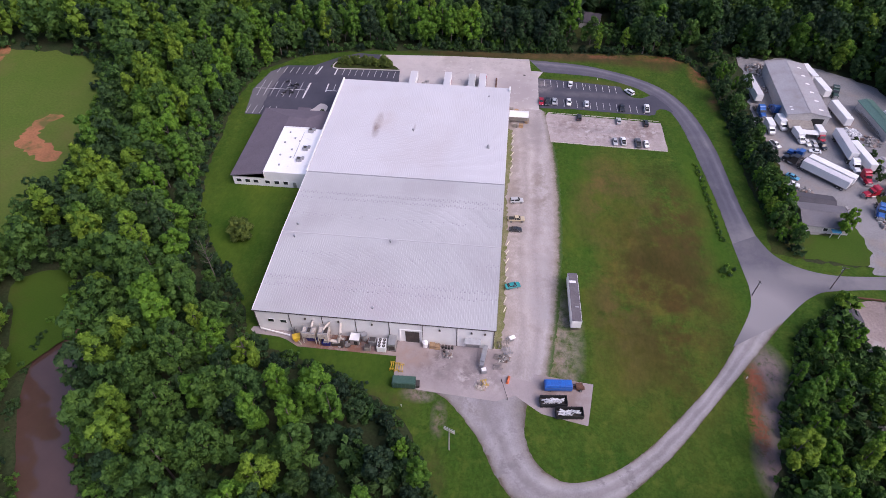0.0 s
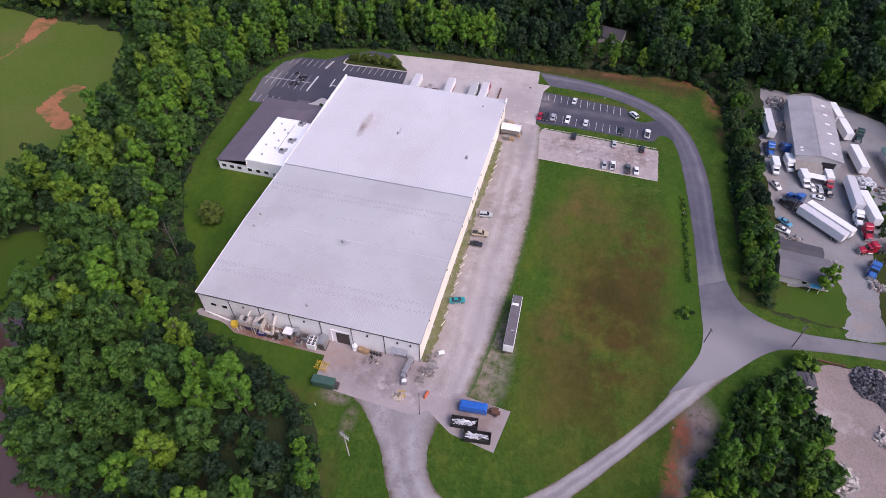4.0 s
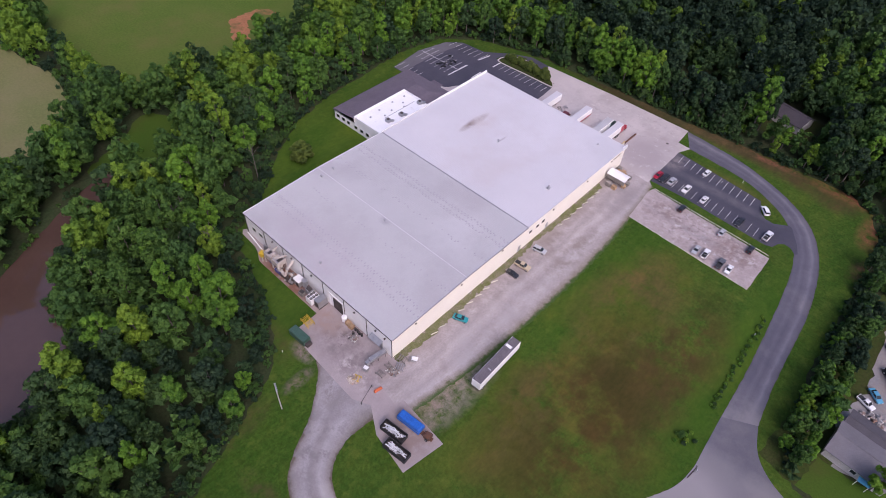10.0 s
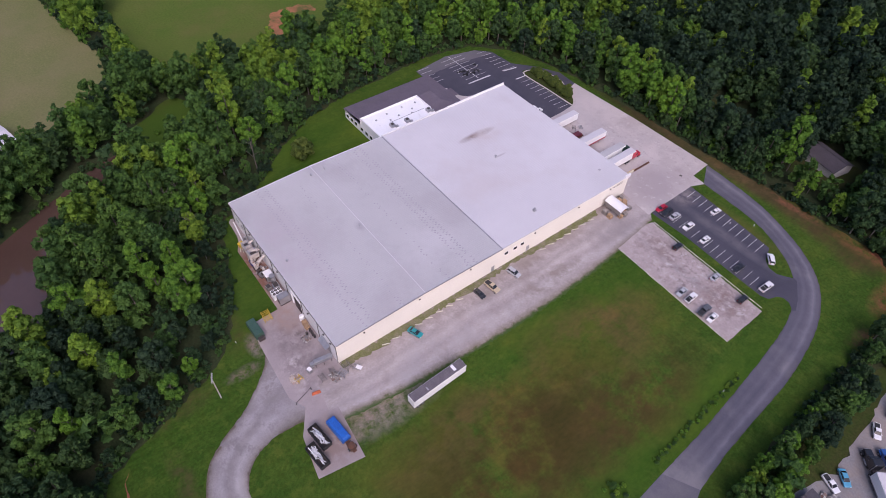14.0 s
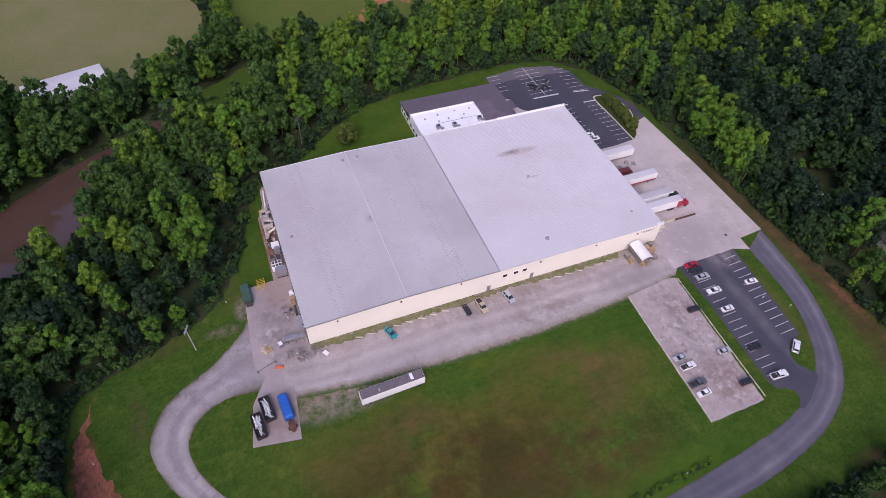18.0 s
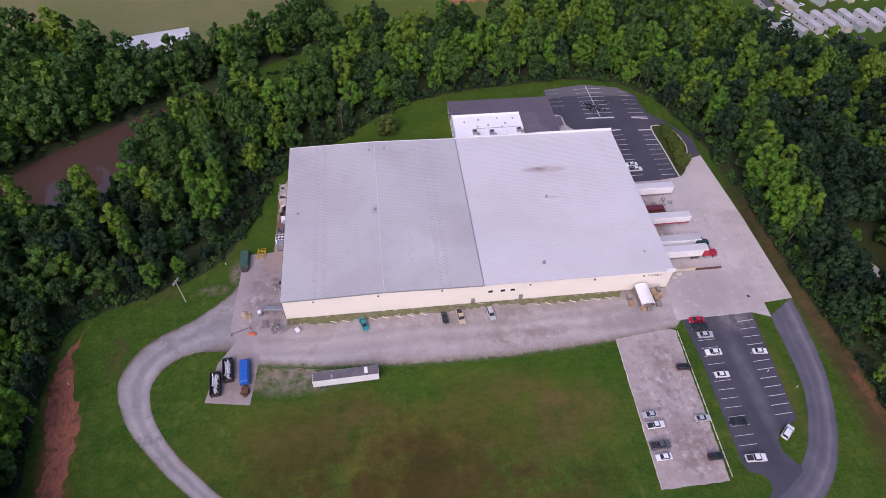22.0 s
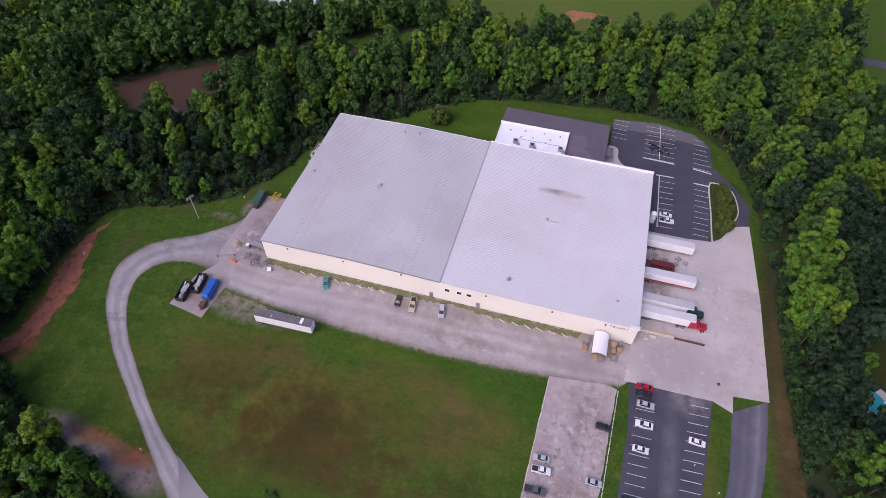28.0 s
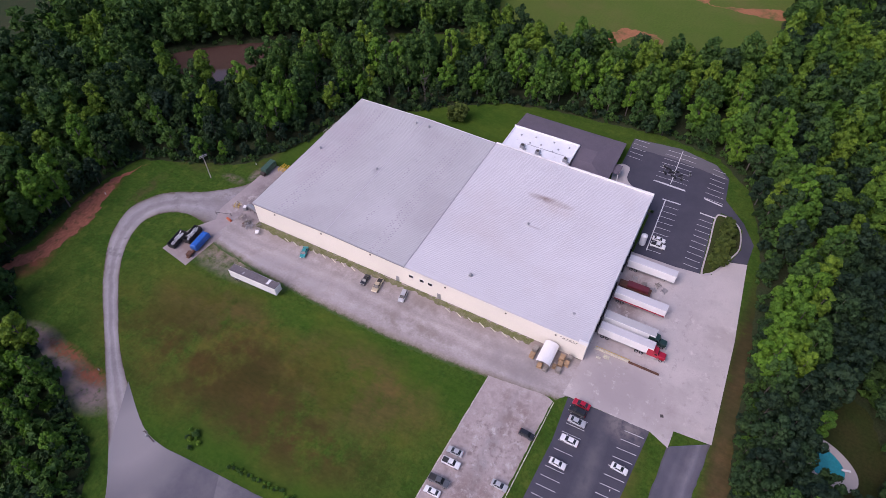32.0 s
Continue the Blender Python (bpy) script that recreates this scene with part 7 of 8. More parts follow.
for sy in (-1, 1):
    for sx in (-5, -3.7):
        add_wheel(wt, sx, sy * 0.95, 0.5, 0.45)
    part("landing_leg", tube((4, sy * 0.8, 0), (4, sy * 0.8, 1.0), 0.08), M_DARK, wt)
tractor(P_GREENP, "green truck tractor in the upper yard", at(121.5, 127.4, 260, 0.05), GY)
for i in range(3):
    frame_rack("lumber_rack", "long weathered steel rack of stock", "rack", (12, 1.2, 1.2), M_GREYWOOD, at(126.0 + 1.0 * i, 110 - 2 * i, 98, 0.05), "stock racks in the upper yard", 7)
sh3 = gable_house("small_shed", "small pale shed at the yard's edge", "shed", 3.2, 4.2, 2.2, 0.5, M_WHITE, M_SHEDROOF, at(123.4, 84.0, 20, 0.05))
mh = gable_house("mobile_office", "long white mobile office with a dark flat-pitched roof", "cabin", 4.3, 15.5, 2.9, 0.5, M_WHITE, M_DARKROOF, at(126.4, 66.0, 9, 0.05), (("w", -5.2, 1.1, 1.0, 0.9), ("w", -1.6, 1.1, 1.0, 0.9), ("w", 2.0, 1.1, 1.0, 0.9), ("w", 5.4, 1.1, 1.0, 0.9), ("s", 0.6, 1.1, 1.4, 0.8)))
patch("pavement_6", [(118.2, 57), (129.5, 58), (138, 46), (121, 42.4)], 0.07, M_CONCRETE, "pale concrete pad before the mobile office", "pad", 0.15, 41, 2.0)
patch("road_3", smooth_line([(103.6, 35.6), (113.4, 36.8), (113.2, 44), (114.6, 58), (107.6, 58), (107.4, 46), (106.2, 40)], True, 3), 0.085, M_GREYGRAVEL, "grey gravel way into the haulage yard", "drive", 0.2, 42, 1.2)
patch("lawn_9", [(114, 38), (122, 38.6), (140, 40), (138, 45.4), (121, 41.8), (117.6, 57), (120, 72), (116.4, 72), (115.2, 58), (113.8, 46)], 0.075, M_WEEDGRASS, "rough weedy grass beside the gravel way", "grass", 0.4, 43, 1.2)

# ---- rubble yard south of the road ----
st1 = gable_house("site_hut", "small white hut with a dark roof at the yard gate", "hut", 3.4, 3.0, 2.1, 0.4, M_WHITE, M_DARKROOF, at(91.4, 18.2, 4, 0.05))
gt = thing("yard_gate", "dark steel guard rail across the yard entrance", "gate", at=at(98.6, 25.8, -2, 0.05))
part("rail", box((6.4, 0.25, 0.5), (0, 0, 0.5)), M_RUST, gt)
for sx in (-3, -1, 1, 3):
    part("post", box((0.2, 0.2, 0.9), (sx, 0, 0)), M_DARK, gt)
heap("tyre_heap", "large heap of old tyres and dark scrap", "scrap heap", (107.6, 22.4), 5.0, 1.9, 460, M_TYRES, 81, (0.3, 0.8), 0.05)
heap("tyre_heap", "large heap of old tyres and dark scrap", "scrap heap", (111.6, 19.0), 4.4, 1.6, 260, M_TYRES, 82, (0.3, 0.8), 0.05)
for i, (x, y, r, h, n) in enumerate(((96.5, -4, 3.4, 1.2, 170), (95.4, -12, 4.0, 1.4, 200), (98, -20, 4.5, 1.5, 200), (94.6, 8.5, 2.2, 0.7, 70), (102, -28, 5, 1.4, 150), (92.4, 13.5, 1.6, 0.5, 40), (108, 8, 3, 0.5, 60))):
    heap("rubble_heap", "heap of broken concrete and stone", "rubble", (x, y), r, h, n, M_RUBBLE, 90 + i, (0.25, 0.9), 0.04)
for x, y in ((100.8, -11.4), (98.6, -13.4)):
    rb = thing("rusty_bin", "dark maroon open steel skip in the rubble yard", "skip", "skips in the rubble yard", at(x, y, -52, 0.05))
    part("floor", box((5.6, 2.2, 0.1), (0, 0, 0.1)), M_RUST, rb)
    for sy in (-1, 1):
        part("side", box((5.6, 0.1, 1.4), (0, sy * 1.1, 0.1)), P_MAROON, rb)
        for k in range(6):
            part("side_rib", box((0.1, 0.08, 1.35), (-2.6 + k * 1.04, sy * 1.19, 0.1)), M_RUST, rb)
    for sx in (-1, 1):
        part("end", box((0.1, 2.2, 1.4), (sx * 2.8, 0, 0.1)), P_MAROON, rb)
digger = thing("excavator", "yellow tracked excavator with a pale cab roof on rubble", "excavator", at=at(92.4, -15.2, -8, 0.1))
for sy in (-1, 1):
    track = part("track", rounded_prism([(-1.7, 0.25), (-1.4, 0.0), (1.4, 0.0), (1.7, 0.25), (1.7, 0.5), (1.4, 0.78), (-1.4, 0.78), (-1.7, 0.5)], 0.25, 0.0), M_BLACK, digger)
    track.location = (0, sy * 0.95, 0)
    for k in range(4):
        part("roller", tube((-1.2 + 0.8 * k, -0.28, 0.36), (-1.2 + 0.8 * k, 0.28, 0.36), 0.2, 0.2, 10), M_DARK, track)
part("undercarriage", box((1.8, 1.5, 0.35), (0, 0, 0.4)), M_DARK, digger)
part("upper_body", rounded_prism([(-1.9, 0.85), (1.3, 0.85), (1.3, 1.5), (-0.4, 1.75), (-1.9, 1.75)], 1.15, 0.08), M_YELLOW, digger)
part("counterweight", box((0.7, 2.2, 0.9), (-1.9, 0, 0.85), bevel=0.12), M_YELLOW, digger)
cab = part("cab", rounded_prism([(-0.3, 1.5), (1.3, 1.5), (1.35, 2.0), (1.0, 2.85), (-0.3, 2.85)], 0.48, 0.05), M_GLASS, digger, "dark glazed cab")
cab.location = (0, 0.6, 0)
part("cab_roof", box((1.5, 1.05, 0.08), (0.35, 0, 2.86)), M_WHITE, cab, "white cab roof")
part("boom", tube((1.1, -0.25, 1.4), (3.4, -0.25, 3.2), 0.26, 0.2, 8), M_YELLOW, digger)
part("stick", tube((3.3, -0.25, 3.25), (5.4, -0.25, 1.5), 0.19, 0.15, 8), M_YELLOW, digger)
part("bucket", prism([(5.0, 0.5), (5.9, 0.6), (5.9, 1.4), (5.3, 1.6), (5.0, 1.2)], "x", -0.5, 0.5), M_DARK, digger).matrix_basis = Matrix.Translation((5.4, -0.25, 0)) @ turn_z(-90) @ Matrix.Translation((0, -5.4, 0))
part("hydraulic_ram", tube((1.2, -0.25, 1.0), (2.4, -0.25, 2.2), 0.07, 0.07, 8), M_STEEL, digger)
for i, (x, y, r, n) in enumerate(((88.6, -14.6, 3.0, 150), (90.4, -20.6, 3.8, 190), (94.6, -6.4, 2.6, 110))):
    heap("rubble_heap", "heap of broken pale stone at the wood's edge", "rubble", (x, y), r, 1.1, n, M_RUBBLE, 130 + i, (0.2, 0.8), 0.04)
frame_rack("pallet_frame", "white tubular frame lying in the weeds", "frame", (1.6, 1.4, 0.5), M_WHITE, at(94.0, 4.6, 30, 0.05))

# ---- mobile homes beyond the woods ----
M_HOMEROOF = surface("pale_home_roof", (0.47, 0.46, 0.475), (0.36, 0.35, 0.36), 0.25, 3, 0.6, dirt=(0.27, 0.25, 0.25), dirt_scale=0.2)
M_HOMEWALL = surface("white_siding", (0.60, 0.60, 0.60), (0.52, 0.52, 0.52), 0.4, 3, 0.6)
HOME_TINTS = [M_HOMEWALL, surface("pale_green_siding", (0.42, 0.50, 0.47), None, 0.5, 4, 0.6), M_HOMEWALL, surface("cream_siding", (0.62, 0.58, 0.5), None, 0.5, 4, 0.6)]
for i, (ax, ay, bx, by) in enumerate(((-131.7, 200.1, -119.9, 206.7), (-134.1, 207.9, -122.7, 212.3), (-139.5, 217.3, -124, 220.4), (-157.4, 214.8, -142.6, 218.4), (-157.0, 206.0, -143, 206.6), (-161.1, 229.4, -146.8, 234.2), (-138.3, 224.2, -123.6, 227.2),
                                      (-138.5, 230.6, -123.8, 233.4), (-165.0, 237.6, -151, 241.6), (-138.6, 237.6, -124, 240), (-138, 245, -123.6, 247.6), (-163, 246, -148.6, 249.6), (-138, 252.8, -124, 255.4), (-139, 260.6, -124, 263), (-164, 255, -150, 258.4), (-186, 214, -172, 216), (-186, 224, -172, 227))):
    L = math.hypot(bx - ax, by - ay)
    wall = HOME_TINTS[i % 4]
    wins = [("e" if k % 2 else "w", -L / 2 + 2 + 2.4 * k, 1.2, 1.0, 0.9) for k in range(int(L / 2.6))]
    hm = gable_house("mobile_home", ("white", "pale green", "white", "cream")[i % 4] + " mobile home with a low pale roof on grass", "mobile home", 3.5, L, 2.8, 0.45, wall, M_DARKROOF if i == 4 else M_HOMEROOF, at((ax + bx) / 2, (ay + by) / 2, math.degrees(math.atan2(by - ay, bx - ax)) - 90, 0.04), wins, "mobile homes", 0.2)
    part("step", box((1.0, 1.4, 0.5), (2.6, -1.5, 0)), M_GREYWOOD, hm)
    part("skirt", box((3.9, L - 0.4, 0.5), (0, 0, 0.0)), M_GREYWOOD, hm)
GH = "cars by the mobile homes"
for i, (x, y, k, p, nm) in enumerate(((-120, 216, "sedan", P_SILVER, "silver saloon car"), (-121, 222.8, "sedan", P_WHITE, "white saloon car"), (-141, 213.4, "pickup", P_WHITE, "white pickup truck"), (-119, 236, "sedan", P_BLACK, "black saloon car"), (-168, 228, "wagon", P_SILVER, "silver estate car"), (-148, 224, "sedan", P_WHITE, "white saloon car"))):
    car(k, p, nm + " beside a mobile home", at(x, y, 20 * i, 0.04), GH)

# ---- barn, house in the woods, pool, caravans ----
barn = gable_house("barn", "long low barn with a pale sheet metal roof", "barn", 12.0, 27.0, 3.2, 1.0, M_SHEDWALL, M_ROOF_NEW, at(-136.4, -57.4, 14, 0.0))
wood_house = gable_house("wood_house", "brown-roofed house among the trees", "house", 9.0, 13.0, 3.0, 2.0, M_SHEDWALL, surface("brown_shingle", (0.062, 0.052, 0.060), (0.048, 0.041, 0.047), 0.3, 4, 0.9), at(31.0, 174.0, 78, 0.0), (("e", -3, 1, 1.2, 1.2), ("e", 3, 1, 1.2, 1.2)))
far_house = gable_house("far_house", "red-brown house roof behind the trees", "house", 9.0, 12.0, 3.0, 2.0, M_SHEDWALL, surface("red_shingle", (0.16, 0.075, 0.07), (0.12, 0.06, 0.055), 0.3, 4, 0.9), at(-172, 180, 30, 0.0))
patch("pavement_5", smooth_line([(-6.0, 162.2), (-5.0, 167), (-1.0, 171.2), (3.4, 171), (5.6, 166), (4.6, 161.4), (0, 160.4)], True, 4), 0.06, M_CONCRETE, "pale paving round the garden pool", "paving")
M_POOL = surface("pool_water", (0.02, 0.26, 0.30), (0.025, 0.30, 0.33), 0.4, 2, 0.08, bump=0.05)
pl = tagged(sheet("pool", smooth_line([(-4.0, 162.6), (-3.6, 165.6), (-1.0, 168.4), (1.6, 168.6), (3.0, 166.4), (2.8, 162.8), (0, 161.8)], True, 4), 0.075, M_POOL), "turquoise kidney-shaped garden pool", "pool", kind="structure")
bd = thing("diving_board", "white diving board over the pool", "diving board", at=at(-0.6, 169.2, -75, 0.06))
part("board", box((2.0, 0.5, 0.06), (0.4, 0, 0.4)), M_WHITE, bd)
part("stand", box((0.3, 0.5, 0.4), (-0.3, 0, 0)), M_STEEL, bd)
for i, (x, y, a) in enumerate(((-221.0, 158.6, 85), (-225.6, 147.0, 50))):
    cv = thing("caravan", "white touring caravan at the pasture's edge", "caravan", "caravans", at(x, y, a, 0.05))
    part("shell", rounded_prism([(-3.6, 0.5), (3.6, 0.5), (3.7, 1.4), (3.2, 2.8), (-3.3, 2.8), (-3.7, 1.4)], 1.2, 0.12), M_WHITE, cv)
    part("window", box((1.2, 0.05, 0.6), (0.8, -1.21, 1.5)), M_GLASS, cv)
    part("drawbar", box((1.2, 0.3, 0.12), (4.2, 0, 0.45)), M_DARK, cv)
    for sy in (-1, 1):
        add_wheel(cv, 0, sy * 1.05, 0.35, 0.2)

# ---- trees ----
def crown_cards(rng, height, radius, boughs, cards, size, low=0.2, taper=0.0, knobs=6):
    """The leaf sprays of one crown, as corners (cards x 3 x 3) and a tone for each: boughs round the stem carry knobs of leaves, and the sprays cover what of the knobs lies outside."""
    base = height * low
    balls = []
    for k in range(boughs):
        u = (k + 0.6) / boughs
        a = k * 2.4 + rng.uniform(-0.5, 0.5)
        girth = math.sin(math.pi * (0.2 + 0.62 * u)) ** 0.8 * (1 - taper * u)
        size_b = radius * rng.uniform(0.3, 0.46) * (1.1 - 0.3 * u)
        r = max(0.0, radius * girth * rng.uniform(0.75, 1.08) - size_b)
        if k == boughs - 1:
            r *= 0.3
        h = base + size_b * 0.7 + (height - base - size_b * 1.9) * min(1.0, max(0.0, u + rng.uniform(-0.06, 0.06)))
        cx, cy = r * math.cos(a), r * math.sin(a)
        for _ in range(knobs):
            d = rng.normal(size=3) + np.array((0.7 * math.cos(a), 0.7 * math.sin(a), 0.7))
            d /= np.linalg.norm(d)
            balls.append((cx + d[0] * size_b * 0.72, cy + d[1] * size_b * 0.72, h + d[2] * size_b * 0.8, size_b * rng.uniform(0.36, 0.56), rng.uniform(0, 1)))
    balls = np.array(balls)
    many = int(cards * 2.4)
    pick = rng.choice(len(balls), many, p=balls[:, 3] ** 2 / (balls[:, 3] ** 2).sum())
    n = rng.normal(size=(many, 3))
    n[:, 2] += 0.45
    n /= np.linalg.norm(n, axis=1)[:, None]
    mid = balls[pick, :3] + n * balls[pick, 3:4] * rng.uniform(0.82, 1.1, (many, 1))
    gap = np.linalg.norm(mid[:, None, :] - balls[None, :, :3], axis=2) / balls[None, :, 3]
    keep = np.argsort(gap.min(1) < 0.8, kind="stable")[:cards]
    pick, n, mid = pick[keep], n[keep], mid[keep]
    face = n + rng.normal(scale=0.3, size=(cards, 3))
    face /= np.linalg.norm(face, axis=1)[:, None]
    side = np.cross(face, rng.normal(size=(cards, 3)))
    side /= np.linalg.norm(side, axis=1)[:, None]
    other = np.cross(face, side)
    s = size * rng.uniform(0.6, 1.3, (cards, 1))
    k1 = rng.uniform(0.6, 1.1, (cards, 1))
    corners = np.stack([mid - side * s - other * s * 0.5 - face * s * 0.2, mid + side * s * k1 - other * s * 0.5, mid + other * s * 1.1 - face * s * 0.2], 1)
    return corners, balls[pick, 4]


def card_mesh(name, crown, material, tint=None):
    corners, tone = crown
    n = len(corners)
    me = bpy.data.meshes.new(name)
    me.vertices.add(3 * n)
    me.vertices.foreach_set("co", corners.reshape(-1).astype(np.float32))
    me.loops.add(3 * n)
    me.loops.foreach_set("vertex_index", np.arange(3 * n, dtype=np.int32))
    me.polygons.add(n)
    me.polygons.foreach_set("loop_start", np.arange(0, 3 * n, 3, dtype=np.int32))
    for key, values in (("tint", tint), ("tone", tone)):
        if values is not None:
            t = me.attributes.new(key, "FLOAT", "POINT")
            t.data.foreach_set("value", np.repeat(values, 3).astype(np.float32))
    me.update()
    me.materials.append(material)
    return me


rng = np.random.default_rng(11)
# height, spread, lobes, lowest leaves, taper, leaf material, words
SPECIES = [
    (16.5, 4.7, 17, 0.16, 0.05, M_LEAF_DARK, "dark green broadleaf tree with a broad crown"),
    (15.0, 4.3, 15, 0.16, 0.1, M_LEAF_MID, "mid-green broadleaf tree with a rounded crown"),
    (20.0, 4.0, 17, 0.24, 0.25, M_LEAF_BRIGHT, "tall bright green tree in full leaf"),
    (11.5, 4.2, 13, 0.08, 0.0, M_LEAF_DARK, "low dark green broadleaf tree with a wide crown"),
    (18.0, 4.6, 18, 0.22, 0.1, M_LEAF_MID, "mid-green broadleaf tree with an open crown"),
    (20.5, 4.8, 19, 0.24, 0.15, M_LEAF_MID, "tall mid-green broadleaf tree"),
    (7.5, 2.9, 10, 0.04, 0.0, M_LEAF_DARK, "small dark bushy tree at the wood's edge"),
    (16.5, 3.4, 14, 0.2, 0.3, M_LEAF_BRIGHT, "slim light green tree among the darker woods"),
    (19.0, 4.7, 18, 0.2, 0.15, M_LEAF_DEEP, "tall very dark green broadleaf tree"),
    (14.5, 4.4, 15, 0.14, 0.1, M_LEAF_BRIGHT, "light green broadleaf tree"),
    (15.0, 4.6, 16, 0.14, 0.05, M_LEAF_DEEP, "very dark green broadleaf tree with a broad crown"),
]


def trunk_mesh(h, r, seed, leafy=True):
    g = random.Random(seed)
    bm = bmesh.new()
    add_tube(bm, (0, 0, -0.3), (0, 0, h * 0.45), h * 0.015, h * 0.010, 7)
    add_tube(bm, (0, 0, h * 0.44), (g.uniform(-0.3, 0.3), g.uniform(-0.3, 0.3), h * 0.88), h * 0.010, h * 0.003, 6)
    for i in range(5 if leafy else 11):
        a, z = i * 2.4 + g.uniform(-0.4, 0.4), h * g.uniform(0.34, 0.6 if leafy else 0.8)
        add_tube(bm, (0, 0, z), (r * 0.5 * math.cos(a), r * 0.5 * math.sin(a), z + h * g.uniform(0.1, 0.22)), h * 0.006, h * 0.002, 5)
    me = bpy.data.meshes.new("trunk")
    bm.to_mesh(me)
    bm.free()
    me.materials.append(M_BARK)
    return me


CROWNS = [[card_mesh("crown", crown_cards(rng, h, r, lobes, 2400, 0.42, low, tp), mat) for h, r, lobes, low, tp, mat, _ in SPECIES] for _ in range(2)]
TRUNKS = [trunk_mesh(s[0], s[1], 40 + k) for k, s in enumerate(SPECIES)]


def plant_tree(k, x, y, s, turn, tall=1.0, group="trees at the wood's edge", variant=0, name="tree"):
    t = thing(name, SPECIES[k][6], "tree", group)
    t.matrix_basis = Matrix.Translation((x, y, bed(x, y))) @ turn_z(turn) @ Matrix.Diagonal((s, s, s * tall, 1))
    for nm, me in (("trunk", TRUNKS[k]), ("crown", CROWNS[variant][k])):
        o = new(nm, me)
        o.parent = t
    return t


GATE_PLOT = [(84, 38), (126, 36), (140, 44), (136, 60), (107, 62), (100, 50), (88, 50)]
BARE = [SITE, GATE_PLOT, FIELD_EAST, FIELD_WEST, WORKS_YARD, RUBBLE_YARD, HOMES, POND, MEADOW, GARDEN, HOUSE_PLOT]


# open ground with low growth between the camera's side of the woods and what shows behind them
SETBACK = (([q for q in POND if q[1] < -42], ((5, -2), (6, 3))), ([q for q in POND if q[1] < -14], ((4, -3.5), (8, -7))), (RUBBLE_YARD, ((-3, -2),)), (FIELD_EAST, ((5, 0), (9, 0))), (FIELD_WEST, ((5, 2), (9, 2))), (HOMES, ((5, -4), (9, -6))), (MEADOW, ((5, -3), (9, -5))))


def wooded(x, y):
    if any(inside(x, y, p) for p in BARE) or (84.5 < x < 92 and 40 < y < 150) or (-36 < x < 21 and 140 < y < 158.5):
        return False
    return not any(inside(x - dx, y - dy, p) for p, shifts in SETBACK for dx, dy in shifts)


def scatter(x0, x1, y0, y1, gap, seed):
    """Jittered places on a hexagonal net."""
    g, out, row = random.Random(seed), [], 0
    y = y0
    while y < y1:
        x = x0 + (gap / 2 if row % 2 else 0)
        while x < x1:
            out.append((x + g.uniform(-0.36, 0.36) * gap, y + g.uniform(-0.36, 0.36) * gap))
            x += gap
        y += gap * 0.87
        row += 1
    return out


# tall light trees that stand out of the woods between the pond and the loading yard
EMERGENT = [(2, -34.6, -24.6, 0.82), (9, -38.4, -21.4, 1.2), (2, -47, -21, 0.85), (7, -50.5, -28.5, 1.05), (9, -45.8, -40.5, 1.05), (2, -64, -25.4, 0.86), (9, -33.4, -48.3, 0.95), (7, -17.5, -56.5, 0.8), (9, -49, -46.5, 1.05),
            (7, -24.4, -43, 0.8), (9, -58, -12, 0.85), (9, -86, -0.5, 1.2), (5, -72.6, -17, 0.9), (9, -14, -35.8, 0.72), (7, -43, -27.5, 1.0), (5, -57, -36, 0.85), (5, -66, -40, 0.85), (4, -54, -22, 0.95), (4, -70, -29, 0.95), (1, -12.6, -46.5, 0.7), (4, -40, -34, 0.9)]


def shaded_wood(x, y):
    """The hollow between the emergent trees, where the growth is lower and shade is put into darker leaf colours."""
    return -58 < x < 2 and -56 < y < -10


places = [p for p in scatter(-350, 260, -200, 380, 6.8, 5) if wooded(*p) and -285 < p[0] < 215 and -150 < p[1] < 330 and all(math.hypot(p[0] - e[1], p[1] - e[2]) > 4.2 for e in EMERGENT)]
depth = {p: edge_distance(p[0], p[1], SITE) for p in places}
near = sorted(places, key=lambda p: depth[p])
single, mass = near[:250], near[250:]
g = random.Random(21)


BRIGHT_STANDS = ((-43, -20, 9), (-66, -24, 6), (-52, -20, 6), (-60, 157, 8), (-75, 160, 7), (-48, 157, 7), (-90, 162, 7), (-113, 57, 8), (-93, 19, 7), (-68, -24, 9), (-95, 16, 8), (-119, 36, 10), (-57, 147, 8), (-30, 146, 11), (-85, 171, 10), (-80, -7, 8), (-110, 42, 9), (-118, 75, 8), (-93, 112, 6), (-64, 157, 8), (79, 14, 10), (74, -18, 12), (81, 56, 6), (78, -30, 9), (84, 8, 8), (-66, -8, 7), (-74, -36, 9))


